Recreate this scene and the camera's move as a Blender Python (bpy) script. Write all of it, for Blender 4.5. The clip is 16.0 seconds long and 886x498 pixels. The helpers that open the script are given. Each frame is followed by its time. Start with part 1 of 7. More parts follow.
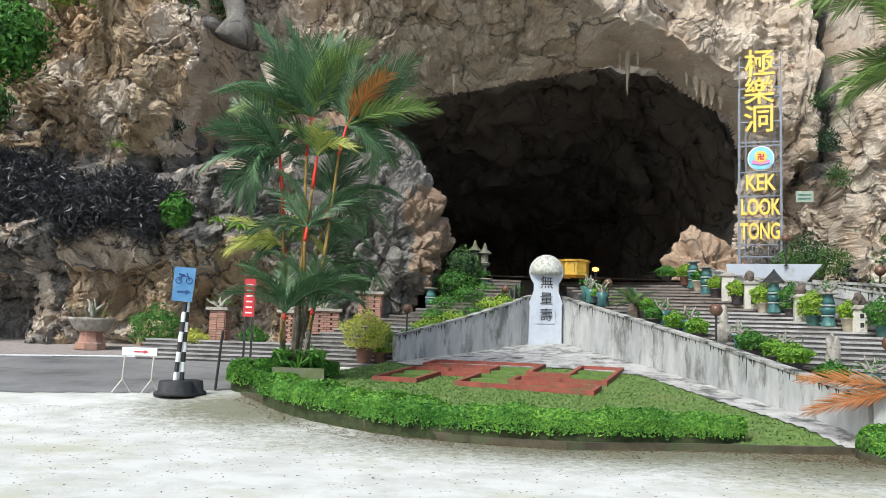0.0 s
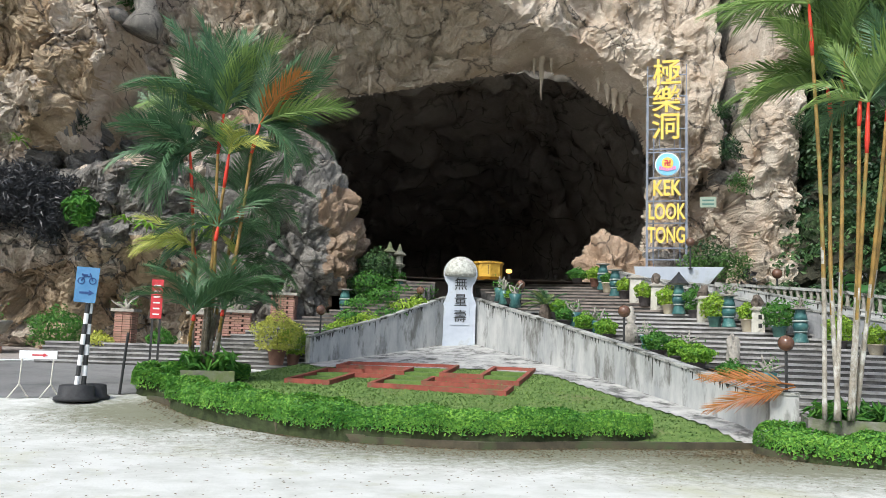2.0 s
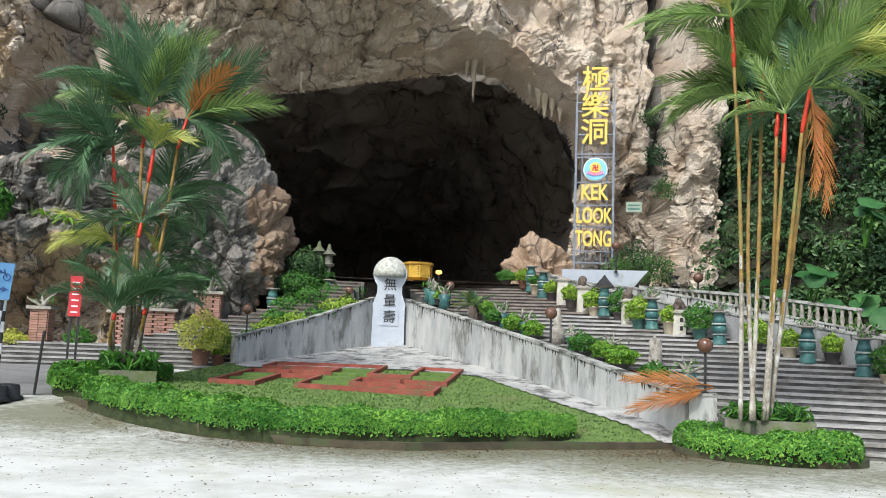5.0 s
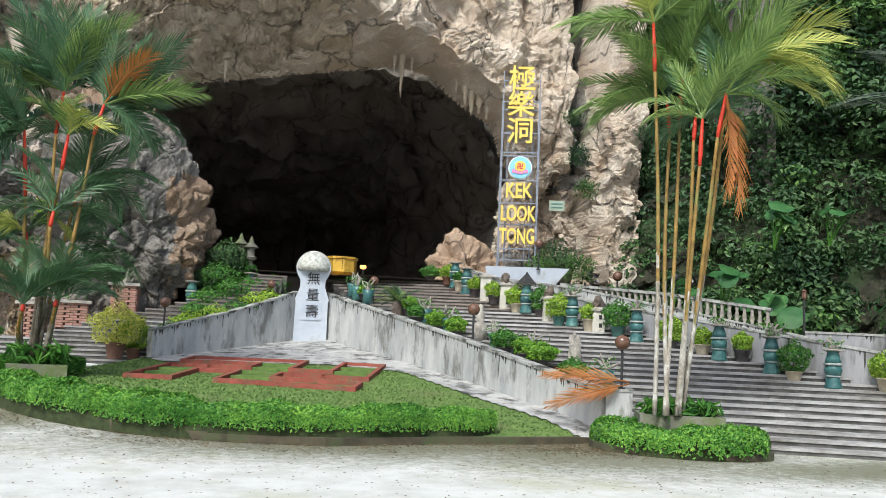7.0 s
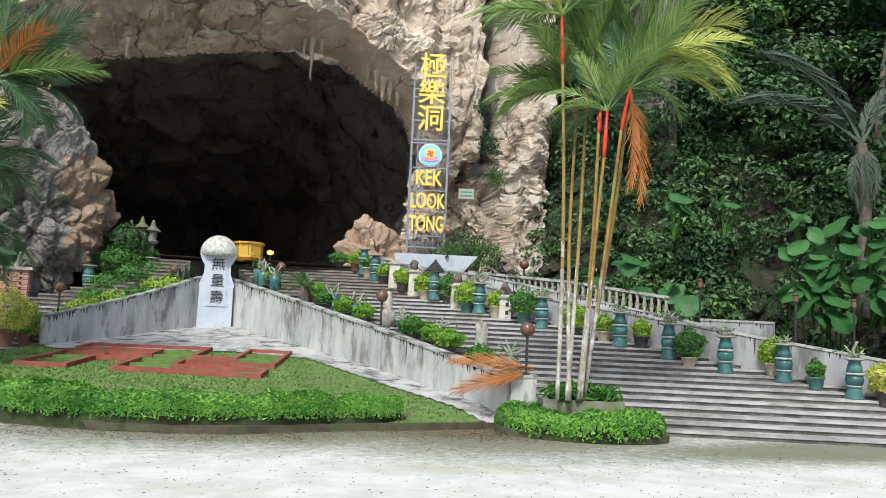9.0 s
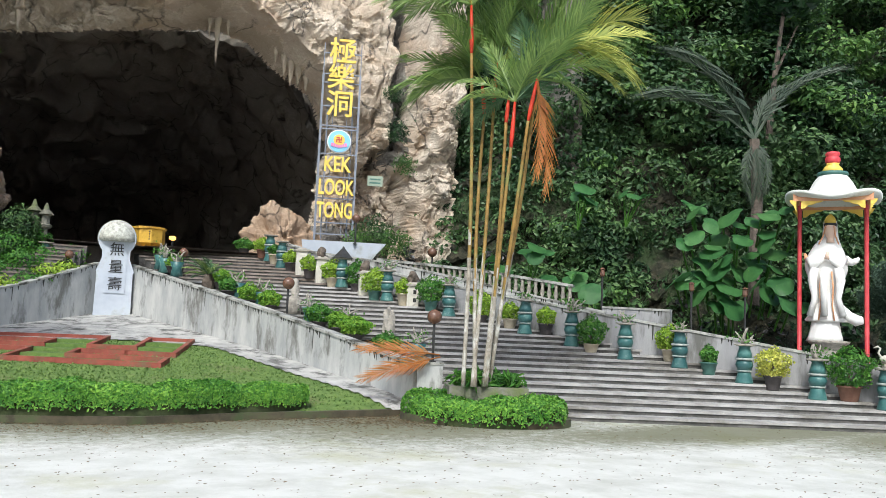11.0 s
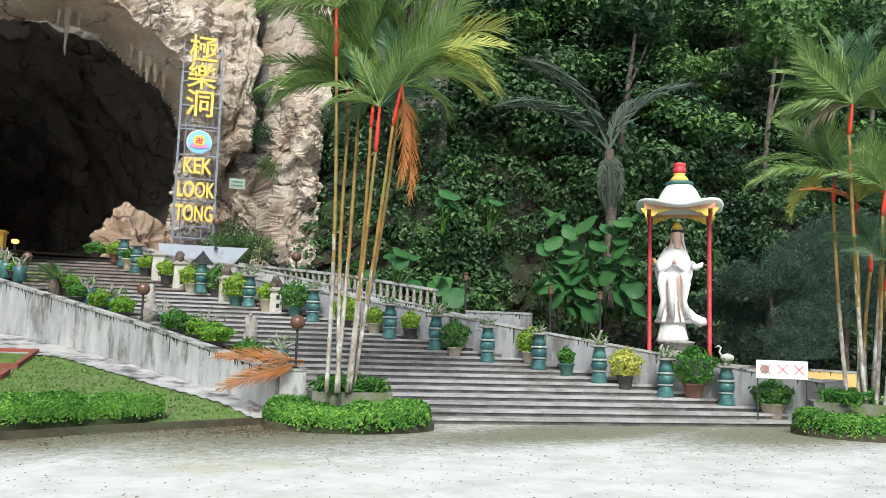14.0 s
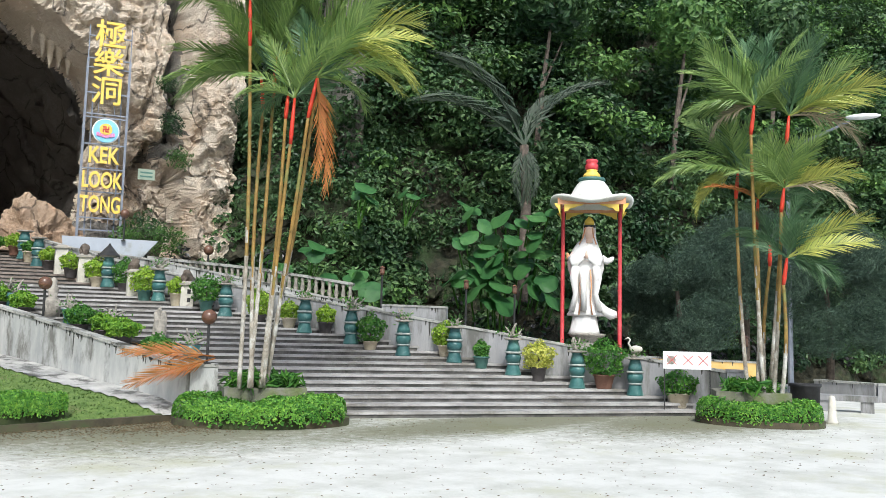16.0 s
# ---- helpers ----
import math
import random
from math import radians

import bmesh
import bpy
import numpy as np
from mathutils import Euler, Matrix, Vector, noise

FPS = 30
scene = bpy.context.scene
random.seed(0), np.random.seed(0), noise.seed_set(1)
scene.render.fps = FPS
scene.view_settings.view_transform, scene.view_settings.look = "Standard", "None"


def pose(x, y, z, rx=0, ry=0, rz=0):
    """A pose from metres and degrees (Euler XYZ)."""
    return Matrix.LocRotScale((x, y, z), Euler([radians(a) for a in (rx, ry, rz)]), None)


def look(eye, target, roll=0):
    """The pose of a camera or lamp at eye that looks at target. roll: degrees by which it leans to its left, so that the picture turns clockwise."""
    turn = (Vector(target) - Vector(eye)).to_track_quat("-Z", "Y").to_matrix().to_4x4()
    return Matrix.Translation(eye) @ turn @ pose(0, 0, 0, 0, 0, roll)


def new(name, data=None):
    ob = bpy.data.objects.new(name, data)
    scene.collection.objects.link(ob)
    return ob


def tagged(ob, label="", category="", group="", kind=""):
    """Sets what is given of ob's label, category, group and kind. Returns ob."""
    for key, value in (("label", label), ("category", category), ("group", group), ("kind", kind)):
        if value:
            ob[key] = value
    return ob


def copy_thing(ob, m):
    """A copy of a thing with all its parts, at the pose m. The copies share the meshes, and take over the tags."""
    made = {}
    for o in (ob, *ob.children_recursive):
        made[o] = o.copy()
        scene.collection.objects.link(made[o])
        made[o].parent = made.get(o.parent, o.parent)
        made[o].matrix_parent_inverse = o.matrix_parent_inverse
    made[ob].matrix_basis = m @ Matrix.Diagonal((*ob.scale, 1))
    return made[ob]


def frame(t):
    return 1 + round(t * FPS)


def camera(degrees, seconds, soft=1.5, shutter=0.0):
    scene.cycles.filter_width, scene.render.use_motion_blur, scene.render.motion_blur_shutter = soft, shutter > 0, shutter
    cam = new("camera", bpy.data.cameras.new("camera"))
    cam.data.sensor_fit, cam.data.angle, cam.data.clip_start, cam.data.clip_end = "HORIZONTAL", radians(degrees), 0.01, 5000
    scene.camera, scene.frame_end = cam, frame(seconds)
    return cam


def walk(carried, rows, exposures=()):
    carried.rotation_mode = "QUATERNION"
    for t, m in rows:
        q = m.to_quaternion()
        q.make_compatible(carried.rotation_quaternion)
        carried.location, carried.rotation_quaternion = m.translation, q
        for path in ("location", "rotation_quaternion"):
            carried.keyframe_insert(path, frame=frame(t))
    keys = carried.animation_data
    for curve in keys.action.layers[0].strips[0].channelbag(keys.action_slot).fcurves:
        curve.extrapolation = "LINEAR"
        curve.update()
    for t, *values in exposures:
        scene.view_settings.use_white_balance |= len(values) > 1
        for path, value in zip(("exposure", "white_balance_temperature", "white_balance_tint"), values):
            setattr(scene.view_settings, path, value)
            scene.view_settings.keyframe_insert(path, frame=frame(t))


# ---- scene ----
EYE = 1.75
# seconds, tilt, lean, turn of a camera swung round by hand on one spot
ROWS = [
    (0.0, 96.083, -2.104, -0.224),
    (0.5, 96.121, -2.062, -1.716),
    (1.0, 96.207, -2.005, -3.266),
    (1.5, 96.305, -1.907, -4.758),
    (2.0, 96.380, -1.881, -6.001),
    (2.5, 96.398, -1.873, -6.933),
    (3.0, 96.358, -2.192, -8.219),
    (5.5, 96.725, -2.154, -11.768),
    (6.0, 96.841, -2.272, -13.207),
    (6.5, 96.771, -2.474, -14.671),
    (7.0, 96.501, -2.587, -15.986),
    (7.5, 96.442, -2.632, -17.548),
    (8.0, 96.451, -2.668, -19.062),
    (8.5, 96.203, -2.615, -20.524),
    (9.0, 95.888, -2.606, -22.185),
    (11.5, 95.334, -2.426, -29.965),
    (12.0, 95.385, -2.340, -31.539),
    (12.5, 95.491, -2.293, -33.047),
    (13.0, 95.848, -2.265, -34.683),
    (13.5, 96.058, -2.024, -36.152),
    (14.0, 95.987, -1.759, -37.500),
    (14.5, 95.973, -1.561, -38.695),
    (15.0, 95.930, -1.382, -40.261),
    (15.5, 95.725, -1.266, -41.906),
    (16.0, 95.721, -1.393, -43.156),
]


def eye_at(turn):
    """The phone is held a little in front of the body and swings with it."""
    return 0.22 * math.sin(radians(-turn)), -0.22 * (1 - math.cos(radians(turn)))


cam = camera(55.66, 16.0, soft=0.85)
walk(cam, [(t, pose(*eye_at(c), EYE, a, b, c)) for t, a, b, c in ROWS], exposures=[(0.0, 0.27, 6000, 6), (16.0, 0.27, 6000, 6)])

# ---- light: bright hazy sky, the sun high behind the hill's shoulder ----
world = bpy.data.worlds.new("sky")
scene.world = world
world.use_nodes = True
nt = world.node_tree
sky = nt.nodes.new("ShaderNodeTexSky")
sky.sky_type = "NISHITA"
sky.sun_disc = False
SUN_UP, SUN_TURN = 48, 216
sky.sun_elevation, sky.sun_rotation = radians(SUN_UP), radians(SUN_TURN)
sky.dust_density, sky.air_density = 4.0, 1.0
nt.nodes["Background"].inputs["Strength"].default_value = 0.15
nt.links.new(sky.outputs[0], nt.nodes["Background"].inputs[0])
lamp = bpy.data.lights.new("sun", "SUN")
lamp.energy, lamp.angle, lamp.color = 2.6, radians(10), (1.0, 0.96, 0.88)
sun = new("sun", lamp)
sun.matrix_world = look((20 * math.sin(radians(SUN_TURN)), 20 * math.cos(radians(SUN_TURN)), 20 * math.tan(radians(SUN_UP))), (0, 0, 0))

# ---- materials ----


def material(name, a, b, scale=3.0, rough=0.85, bump=0.3, c=None, stain=0.0, stain_scale=0.6, stretch=(1, 1, 1), metal=0.0, detail=6.0,
             island=0.0, through_light=0.0, bump_scale=None, lo=0.35, hi=0.65, spec=0.4, obj=0.0):
    """Two colours mixed by noise, a third as large stains, with relief; all at real size."""
    m = bpy.data.materials.new(name)
    m.use_nodes = True
    t = m.node_tree
    n, l = t.nodes, t.links
    p = n["Principled BSDF"]
    tc = n.new("ShaderNodeTexCoord")
    mp = n.new("ShaderNodeMapping")
    mp.inputs["Scale"].default_value = stretch
    l.new(tc.outputs["Object"], mp.inputs[0])
    nz = n.new("ShaderNodeTexNoise")
    nz.inputs["Scale"].default_value, nz.inputs["Detail"].default_value, nz.inputs["Roughness"].default_value = scale, detail, 0.65
    l.new(mp.outputs[0], nz.inputs["Vector"])
    rp = n.new("ShaderNodeValToRGB")
    rp.color_ramp.elements[0].position, rp.color_ramp.elements[1].position = lo, hi
    rp.color_ramp.elements[0].color, rp.color_ramp.elements[1].color = (*a, 1), (*b, 1)
    l.new(nz.outputs[0], rp.inputs[0])
    col = rp.outputs[0]
    if c:
        n2 = n.new("ShaderNodeTexNoise")
        n2.inputs["Scale"].default_value, n2.inputs["Detail"].default_value, n2.inputs["Roughness"].default_value = stain_scale, 8, 0.7
        l.new(mp.outputs[0], n2.inputs["Vector"])
        r2 = n.new("ShaderNodeValToRGB")
        r2.color_ramp.elements[0].position, r2.color_ramp.elements[1].position = 0.62 - stain * 0.25, 0.72 - stain * 0.2
        l.new(n2.outputs[0], r2.inputs[0])
        mx = n.new("ShaderNodeMix")
        mx.data_type = "RGBA"
        l.new(r2.outputs[0], mx.inputs[0])
        l.new(col, mx.inputs[6])
        mx.inputs[7].default_value = (*c, 1)
        col = mx.outputs[2]
    if island or obj:
        src = n.new("ShaderNodeNewGeometry").outputs["Random Per Island"] if island else n.new("ShaderNodeObjectInfo").outputs["Random"]
        k = island or obj
        mr = n.new("ShaderNodeMapRange")
        mr.inputs["To Min"].default_value, mr.inputs["To Max"].default_value = 1 - k, 1 + k
        l.new(src, mr.inputs[0])
        hs = n.new("ShaderNodeHueSaturation")
        l.new(mr.outputs[0], hs.inputs["Value"])
        mh = n.new("ShaderNodeMapRange")
        mh.inputs["To Min"].default_value, mh.inputs["To Max"].default_value = 0.5 + k * 0.05, 0.5 - k * 0.05
        l.new(src, mh.inputs[0])
        l.new(mh.outputs[0], hs.inputs["Hue"])
        l.new(col, hs.inputs["Color"])
        col = hs.outputs[0]
    l.new(col, p.inputs["Base Color"])
    p.inputs["Roughness"].default_value, p.inputs["Metallic"].default_value = rough, metal
    p.inputs["Specular IOR Level"].default_value = spec
    if bump:
        nb = n.new("ShaderNodeTexNoise")
        nb.inputs["Scale"].default_value, nb.inputs["Detail"].default_value = bump_scale or scale * 3, 8
        l.new(mp.outputs[0], nb.inputs["Vector"])
        bp = n.new("ShaderNodeBump")
        bp.inputs["Strength"].default_value, bp.inputs["Distance"].default_value = min(1, bump), 0.05 * max(1, bump)
        l.new(nb.outputs[0], bp.inputs["Height"])
        l.new(bp.outputs[0], p.inputs["Normal"])
    if through_light:
        tr = n.new("ShaderNodeBsdfTranslucent")
        l.new(col, tr.inputs[0])
        ms = n.new("ShaderNodeMixShader")
        ms.inputs[0].default_value = through_light
        l.new(p.outputs[0], ms.inputs[1])
        l.new(tr.outputs[0], ms.inputs[2])
        l.new(ms.outputs[0], n["Material Output"].inputs[0])
    return m


def glow(name, color, strength):
    m = bpy.data.materials.new(name)
    m.use_nodes = True
    p = m.node_tree.nodes["Principled BSDF"]
    p.inputs["Base Color"].default_value = p.inputs["Emission Color"].default_value = (*color, 1)
    p.inputs["Emission Strength"].default_value = strength
    return m


def rock_material(name, pale, mid, dark, rust, warm=0.5, streak=0.5):
    """Limestone: pale and grey patches, rust washes, dark water streaks that run down, pitted relief."""
    m = bpy.data.materials.new(name)
    m.use_nodes = True
    t = m.node_tree
    n, l = t.nodes, t.links
    p = n["Principled BSDF"]
    p.inputs["Roughness"].default_value, p.inputs["Specular IOR Level"].default_value = 0.9, 0.25
    tc = n.new("ShaderNodeTexCoord")

    def nz(scale, stretch=(1, 1, 1), detail=8, rough=0.65, shift=0.0):
        mp = n.new("ShaderNodeMapping")
        mp.inputs["Scale"].default_value = stretch
        mp.inputs["Location"].default_value = (shift, shift * 0.7, shift * 1.3)
        l.new(tc.outputs["Object"], mp.inputs[0])
        q = n.new("ShaderNodeTexNoise")
        q.inputs["Scale"].default_value, q.inputs["Detail"].default_value, q.inputs["Roughness"].default_value = scale, detail, rough
        l.new(mp.outputs[0], q.inputs["Vector"])
        return q.outputs[0]

    def ramp(src, a, b):
        r = n.new("ShaderNodeValToRGB")
        r.color_ramp.elements[0].position, r.color_ramp.elements[1].position = a, b
        l.new(src, r.inputs[0])
        return r.outputs[0]

    def mix(f, a, b):
        x = n.new("ShaderNodeMix")
        x.data_type = "RGBA"
        l.new(f, x.inputs[0])
        for i, v in ((6, a), (7, b)):
            if isinstance(v, tuple):
                x.inputs[i].default_value = (*v, 1)
            else:
                l.new(v, x.inputs[i])
        return x.outputs[2]

    col = mix(ramp(nz(0.55), 0.38, 0.62), pale, mid)
    col = mix(ramp(nz(0.35, shift=7), 0.62 - warm * 0.2, 0.78 - warm * 0.2), col, rust)
    col = mix(ramp(nz(2.2, shift=3), 0.5, 0.72), col, mid)
    col = mix(ramp(nz(1.1, (1.6, 1.6, 0.16), shift=11), 0.7 - streak * 0.2, 0.8 - streak * 0.14), col, dark)
    col = mix(ramp(nz(3.2, shift=5, rough=0.8, detail=12), 0.6, 0.72), col, dark)
    col = mix(ramp(nz(9.0, shift=15, rough=0.8, detail=8), 0.35, 0.6), mix(ramp(nz(0.2), 0.0, 0.01), mid, mid), col)
    col = mix(ramp(nz(17.0, shift=25, rough=0.85, detail=8), 0.6, 0.74), col, dark)
    col = mix(ramp(nz(4.5, (1, 1, 2.2), shift=31, rough=0.75, detail=10), 0.58, 0.7), col, pale)

    def joints(scale, width):
        w = n.new("ShaderNodeVectorMath")
        w.operation = "MULTIPLY_ADD"
        nn = n.new("ShaderNodeTexNoise")
        nn.inputs["Scale"].default_value, nn.inputs["Detail"].default_value = scale * 1.3, 5
        l.new(tc.outputs["Object"], nn.inputs["Vector"])
        l.new(nn.outputs["Color"], w.inputs[0])
        w.inputs[1].default_value = (0.9 / scale,) * 3
        l.new(tc.outputs["Object"], w.inputs[2])
        v = n.new("ShaderNodeTexVoronoi")
        v.feature = "DISTANCE_TO_EDGE"
        v.inputs["Scale"].default_value = scale
        l.new(w.outputs[0], v.inputs["Vector"])
        return ramp(v.outputs["Distance"], 0.0, width)

    j1, j2 = joints(0.32, 0.025), joints(1.2, 0.05)
    col = mix(j1, mix(ramp(nz(0.7, shift=9), 0.48, 0.6), dark, col), col)
    l.new(col, p.inputs["Base Color"])
    b0 = n.new("ShaderNodeBump")
    b0.inputs["Strength"].default_value, b0.inputs["Distance"].default_value = 0.35, 0.05
    l.new(j2, b0.inputs["Height"])
    b1 = n.new("ShaderNodeBump")
    b1.inputs["Strength"].default_value, b1.inputs["Distance"].default_value = 0.9, 0.2
    l.new(nz(1.6, (1, 1, 0.7), 12, 0.72), b1.inputs["Height"])
    l.new(b0.outputs[0], b1.inputs["Normal"])
    b2 = n.new("ShaderNodeBump")
    b2.inputs["Strength"].default_value, b2.inputs["Distance"].default_value = 1.0, 0.09
    l.new(nz(6.0, detail=10, rough=0.75), b2.inputs["Height"])
    l.new(b1.outputs[0], b2.inputs["Normal"])
    l.new(b2.outputs[0], p.inputs["Normal"])
    return m


ROCK = rock_material("limestone", (0.82, 0.75, 0.65), (0.58, 0.48, 0.38), (0.13, 0.115, 0.1), (0.55, 0.37, 0.23), 0.5, 0.42)
ROCK_OCHRE = rock_material("ochre_limestone", (0.66, 0.53, 0.38), (0.42, 0.32, 0.21), (0.1, 0.08, 0.065), (0.48, 0.3, 0.17), 0.5, 0.55)
ROCK_ROOF = rock_material("brown_roof_rock", (0.68, 0.6, 0.49), (0.5, 0.415, 0.315), (0.19, 0.16, 0.125), (0.52, 0.36, 0.2), 0.4, 0.12)
# limestone once more, darkened in colour to deepen the cave's shade
ROCK_CAVE = rock_material("cave_rock_in_shade", (0.33, 0.3, 0.265), (0.22, 0.2, 0.175), (0.09, 0.08, 0.07), (0.28, 0.23, 0.17), 0.3, 0.3)
ROCK_GREY = rock_material("weathered_limestone", (0.42, 0.39, 0.35), (0.19, 0.177, 0.16), (0.05, 0.048, 0.045), (0.36, 0.25, 0.17), 0.35, 0.85)
MOSSY = material("mossy_concrete", (0.1, 0.1, 0.075), (0.24, 0.235, 0.2), 2.0, 0.95, 0.3, (0.14, 0.17, 0.07), 0.6, 0.8, bump_scale=18)
ASPHALT = material("worn_asphalt", (0.16, 0.16, 0.16), (0.24, 0.235, 0.23), 1.2, 0.9, 0.3, (0.1, 0.1, 0.1), 0.4, 0.3, bump_scale=40)
GRASS_SOIL = material("lawn_turf", (0.085, 0.15, 0.035), (0.145, 0.22, 0.055), 5, 0.95, 0.5, (0.15, 0.17, 0.065), 0.3, 0.7, bump_scale=30)
BLADE = material("grass_blade", (0.085, 0.155, 0.035), (0.155, 0.235, 0.06), 2, 0.7, 0, island=0.25)
PAVING = material("grey_paving", (0.3, 0.3, 0.29), (0.5, 0.49, 0.47), 2.2, 0.85, 0.2, (0.08, 0.08, 0.075), 0.5, 1.6, bump_scale=25)
WALLPAINT = material("stained_grey_render", (0.33, 0.34, 0.34), (0.52, 0.52, 0.5), 1.6, 0.85, 0.15, (0.17, 0.17, 0.155), 0.42, 1.5, stretch=(1.2, 1.2, 0.42), bump_scale=25)
WALLDARK = material("dark_stained_render", (0.25, 0.25, 0.26), (0.36, 0.36, 0.37), 1.1, 0.85, 0.15, (0.14, 0.14, 0.13), 0.5, 0.8, stretch=(1.4, 1.4, 0.3), bump_scale=25)
COPING = material("mossy_coping", (0.3, 0.3, 0.28), (0.5, 0.5, 0.47), 4, 0.9, 0.3, (0.05, 0.05, 0.04), 0.6, 2.0)
DRIP = material("black_mould", (0.03, 0.03, 0.028), (0.08, 0.08, 0.07), 8, 0.9, 0)
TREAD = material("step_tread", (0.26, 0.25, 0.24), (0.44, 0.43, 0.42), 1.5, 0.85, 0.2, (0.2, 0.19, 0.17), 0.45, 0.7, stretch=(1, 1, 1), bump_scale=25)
# risers of the same concrete, coloured darker as shade under the nosings
RISER_SHADE = material("step_riser_shade", (0.07, 0.067, 0.064), (0.17, 0.163, 0.155), 2.5, 0.9, 0.2, (0.06, 0.06, 0.055), 0.5, 1.2, bump_scale=25)
STEP_BROWN = material("brown_old_step", (0.15, 0.125, 0.105), (0.28, 0.24, 0.21), 2.0, 0.9, 0.25, (0.12, 0.1, 0.09), 0.4, 1.0)
WHITE = material("white_paint", (0.42, 0.46, 0.53), (0.52, 0.56, 0.62), 1.2, 0.6, 0.08, (0.38, 0.4, 0.41), 0.3, 1.2)
TERRAZZO = material("speckled_terrazzo", (0.28, 0.28, 0.24), (0.62, 0.62, 0.56), 9, 0.6, 0.1, bump_scale=30)
BLACK = material("black_paint", (0.02, 0.02, 0.02), (0.045, 0.045, 0.045), 6, 0.5, 0.05)
RED_KERB = material("worn_red_paint", (0.2, 0.05, 0.035), (0.32, 0.085, 0.06), 3, 0.8, 0.2, (0.17, 0.1, 0.06), 0.4, 2.0)
EDGING = material("mossy_edging", (0.055, 0.05, 0.032), (0.11, 0.09, 0.06), 3, 0.95, 0.3, (0.07, 0.09, 0.04), 0.5, 1.5)
SOIL = material("dark_soil", (0.05, 0.04, 0.03), (0.11, 0.085, 0.06), 5, 0.95, 0.5)
# moss and earth, with the shade between leaf clumps put into the colour
HILL = material("mossy_shaded_hillside", (0.01, 0.013, 0.007), (0.05, 0.046, 0.028), 4.0, 0.95, 1.0, (0.03, 0.055, 0.018), 0.6, 0.35)
LEAF_HEDGE = material("hedge_leaf", (0.06, 0.2, 0.022), (0.16, 0.36, 0.05), 1.0, 0.5, 0, island=0.5, through_light=0.2)
LEAF_BUSH = material("bush_leaf", (0.05, 0.16, 0.025), (0.1, 0.26, 0.035), 1.5, 0.55, 0, island=0.35, through_light=0.25)
LEAF_LIME = material("lime_leaf", (0.2, 0.36, 0.03), (0.34, 0.48, 0.06), 1.5, 0.55, 0, island=0.3, through_light=0.3)
LEAF_SPRING = material("spring_green_leaf", (0.12, 0.28, 0.025), (0.22, 0.4, 0.045), 1.5, 0.55, 0, island=0.3, through_light=0.3)
LEAF_YELLOW = material("yellow_leaf", (0.42, 0.46, 0.06), (0.62, 0.62, 0.16), 2.5, 0.55, 0, island=0.3, through_light=0.3)
LEAF_FOREST = material("forest_leaf", (0.016, 0.05, 0.018), (0.085, 0.165, 0.055), 0.3, 0.5, 0, island=0.45, through_light=0.2, lo=0.4, hi=0.6)
LEAF_FOREST_B = material("bright_forest_leaf", (0.06, 0.14, 0.035), (0.13, 0.25, 0.06), 0.4, 0.5, 0, island=0.4, through_light=0.25)
LEAF_DARK = material("dark_purple_leaf", (0.022, 0.024, 0.026), (0.06, 0.058, 0.062), 2, 0.4, 0, island=0.4)
LEAF_GREY = material("feathery_grey_green", (0.045, 0.085, 0.06), (0.1, 0.155, 0.11), 1.2, 0.7, 0, island=0.25, through_light=0.15)
WILD_FROND = material("dull_wild_frond", (0.035, 0.055, 0.035), (0.1, 0.13, 0.09), 1.0, 0.6, 0, island=0.3, through_light=0.15)
LEAF_BIG = material("elephant_ear_leaf", (0.04, 0.13, 0.04), (0.085, 0.215, 0.065), 1.5, 0.4, 0.05, obj=0.25, through_light=0.3)
FROND = material("palm_frond", (0.16, 0.27, 0.07), (0.33, 0.45, 0.15), 0.8, 0.4, 0, island=0.3, through_light=0.4)
# the palm frond over again, with shade put into its green
FROND_SHADED = material("shaded_palm_frond", (0.055, 0.135, 0.062), (0.145, 0.245, 0.115), 0.8, 0.45, 0, island=0.25, through_light=0.25)
FROND_YELLOW = material("yellowing_frond", (0.32, 0.4, 0.09), (0.62, 0.6, 0.16), 0.9, 0.45, 0, island=0.25, through_light=0.35)
FROND_ORANGE = material("orange_dry_frond", (0.33, 0.12, 0.03), (0.52, 0.22, 0.06), 1.5, 0.6, 0, island=0.25, through_light=0.3)
FROND_DRY = material("dry_pale_frond", (0.3, 0.24, 0.15), (0.45, 0.4, 0.3), 1.5, 0.7, 0, island=0.25, through_light=0.2)
STEM = material("palm_stem", (0.2, 0.17, 0.13), (0.4, 0.37, 0.31), 9, 0.8, 0.3, (0.55, 0.54, 0.5), 0.5, 4.0, stretch=(1, 1, 0.6))
# the palm stem over again, its colour lowered for shade among the fronds
STEM_SHADED = material("shaded_palm_stem", (0.09, 0.075, 0.05), (0.2, 0.17, 0.12), 9, 0.8, 0.3, (0.32, 0.31, 0.27), 0.4, 4.0, stretch=(1, 1, 0.6))
STEM_GOLD = material("ringed_gold_stem", (0.17, 0.11, 0.03), (0.33, 0.2, 0.05), 5, 0.6, 0.2, (0.2, 0.2, 0.06), 0.4, 1.5)
SHAFT = material("red_crownshaft", (0.55, 0.035, 0.02), (0.68, 0.07, 0.03), 3, 0.4, 0.05)
BARK = material("bark", (0.07, 0.055, 0.045), (0.16, 0.13, 0.105), 5, 0.9, 0.6)
ROCK_BROKEN = rock_material("broken_brown_rock", (0.46, 0.36, 0.27), (0.32, 0.22, 0.15), (0.08, 0.065, 0.052), (0.4, 0.23, 0.13), 0.5, 0.5)
ROCK_RUST = rock_material("orange_buff_rock", (0.56, 0.43, 0.32), (0.4, 0.28, 0.19), (0.12, 0.09, 0.07), (0.5, 0.28, 0.15), 0.6, 0.2)
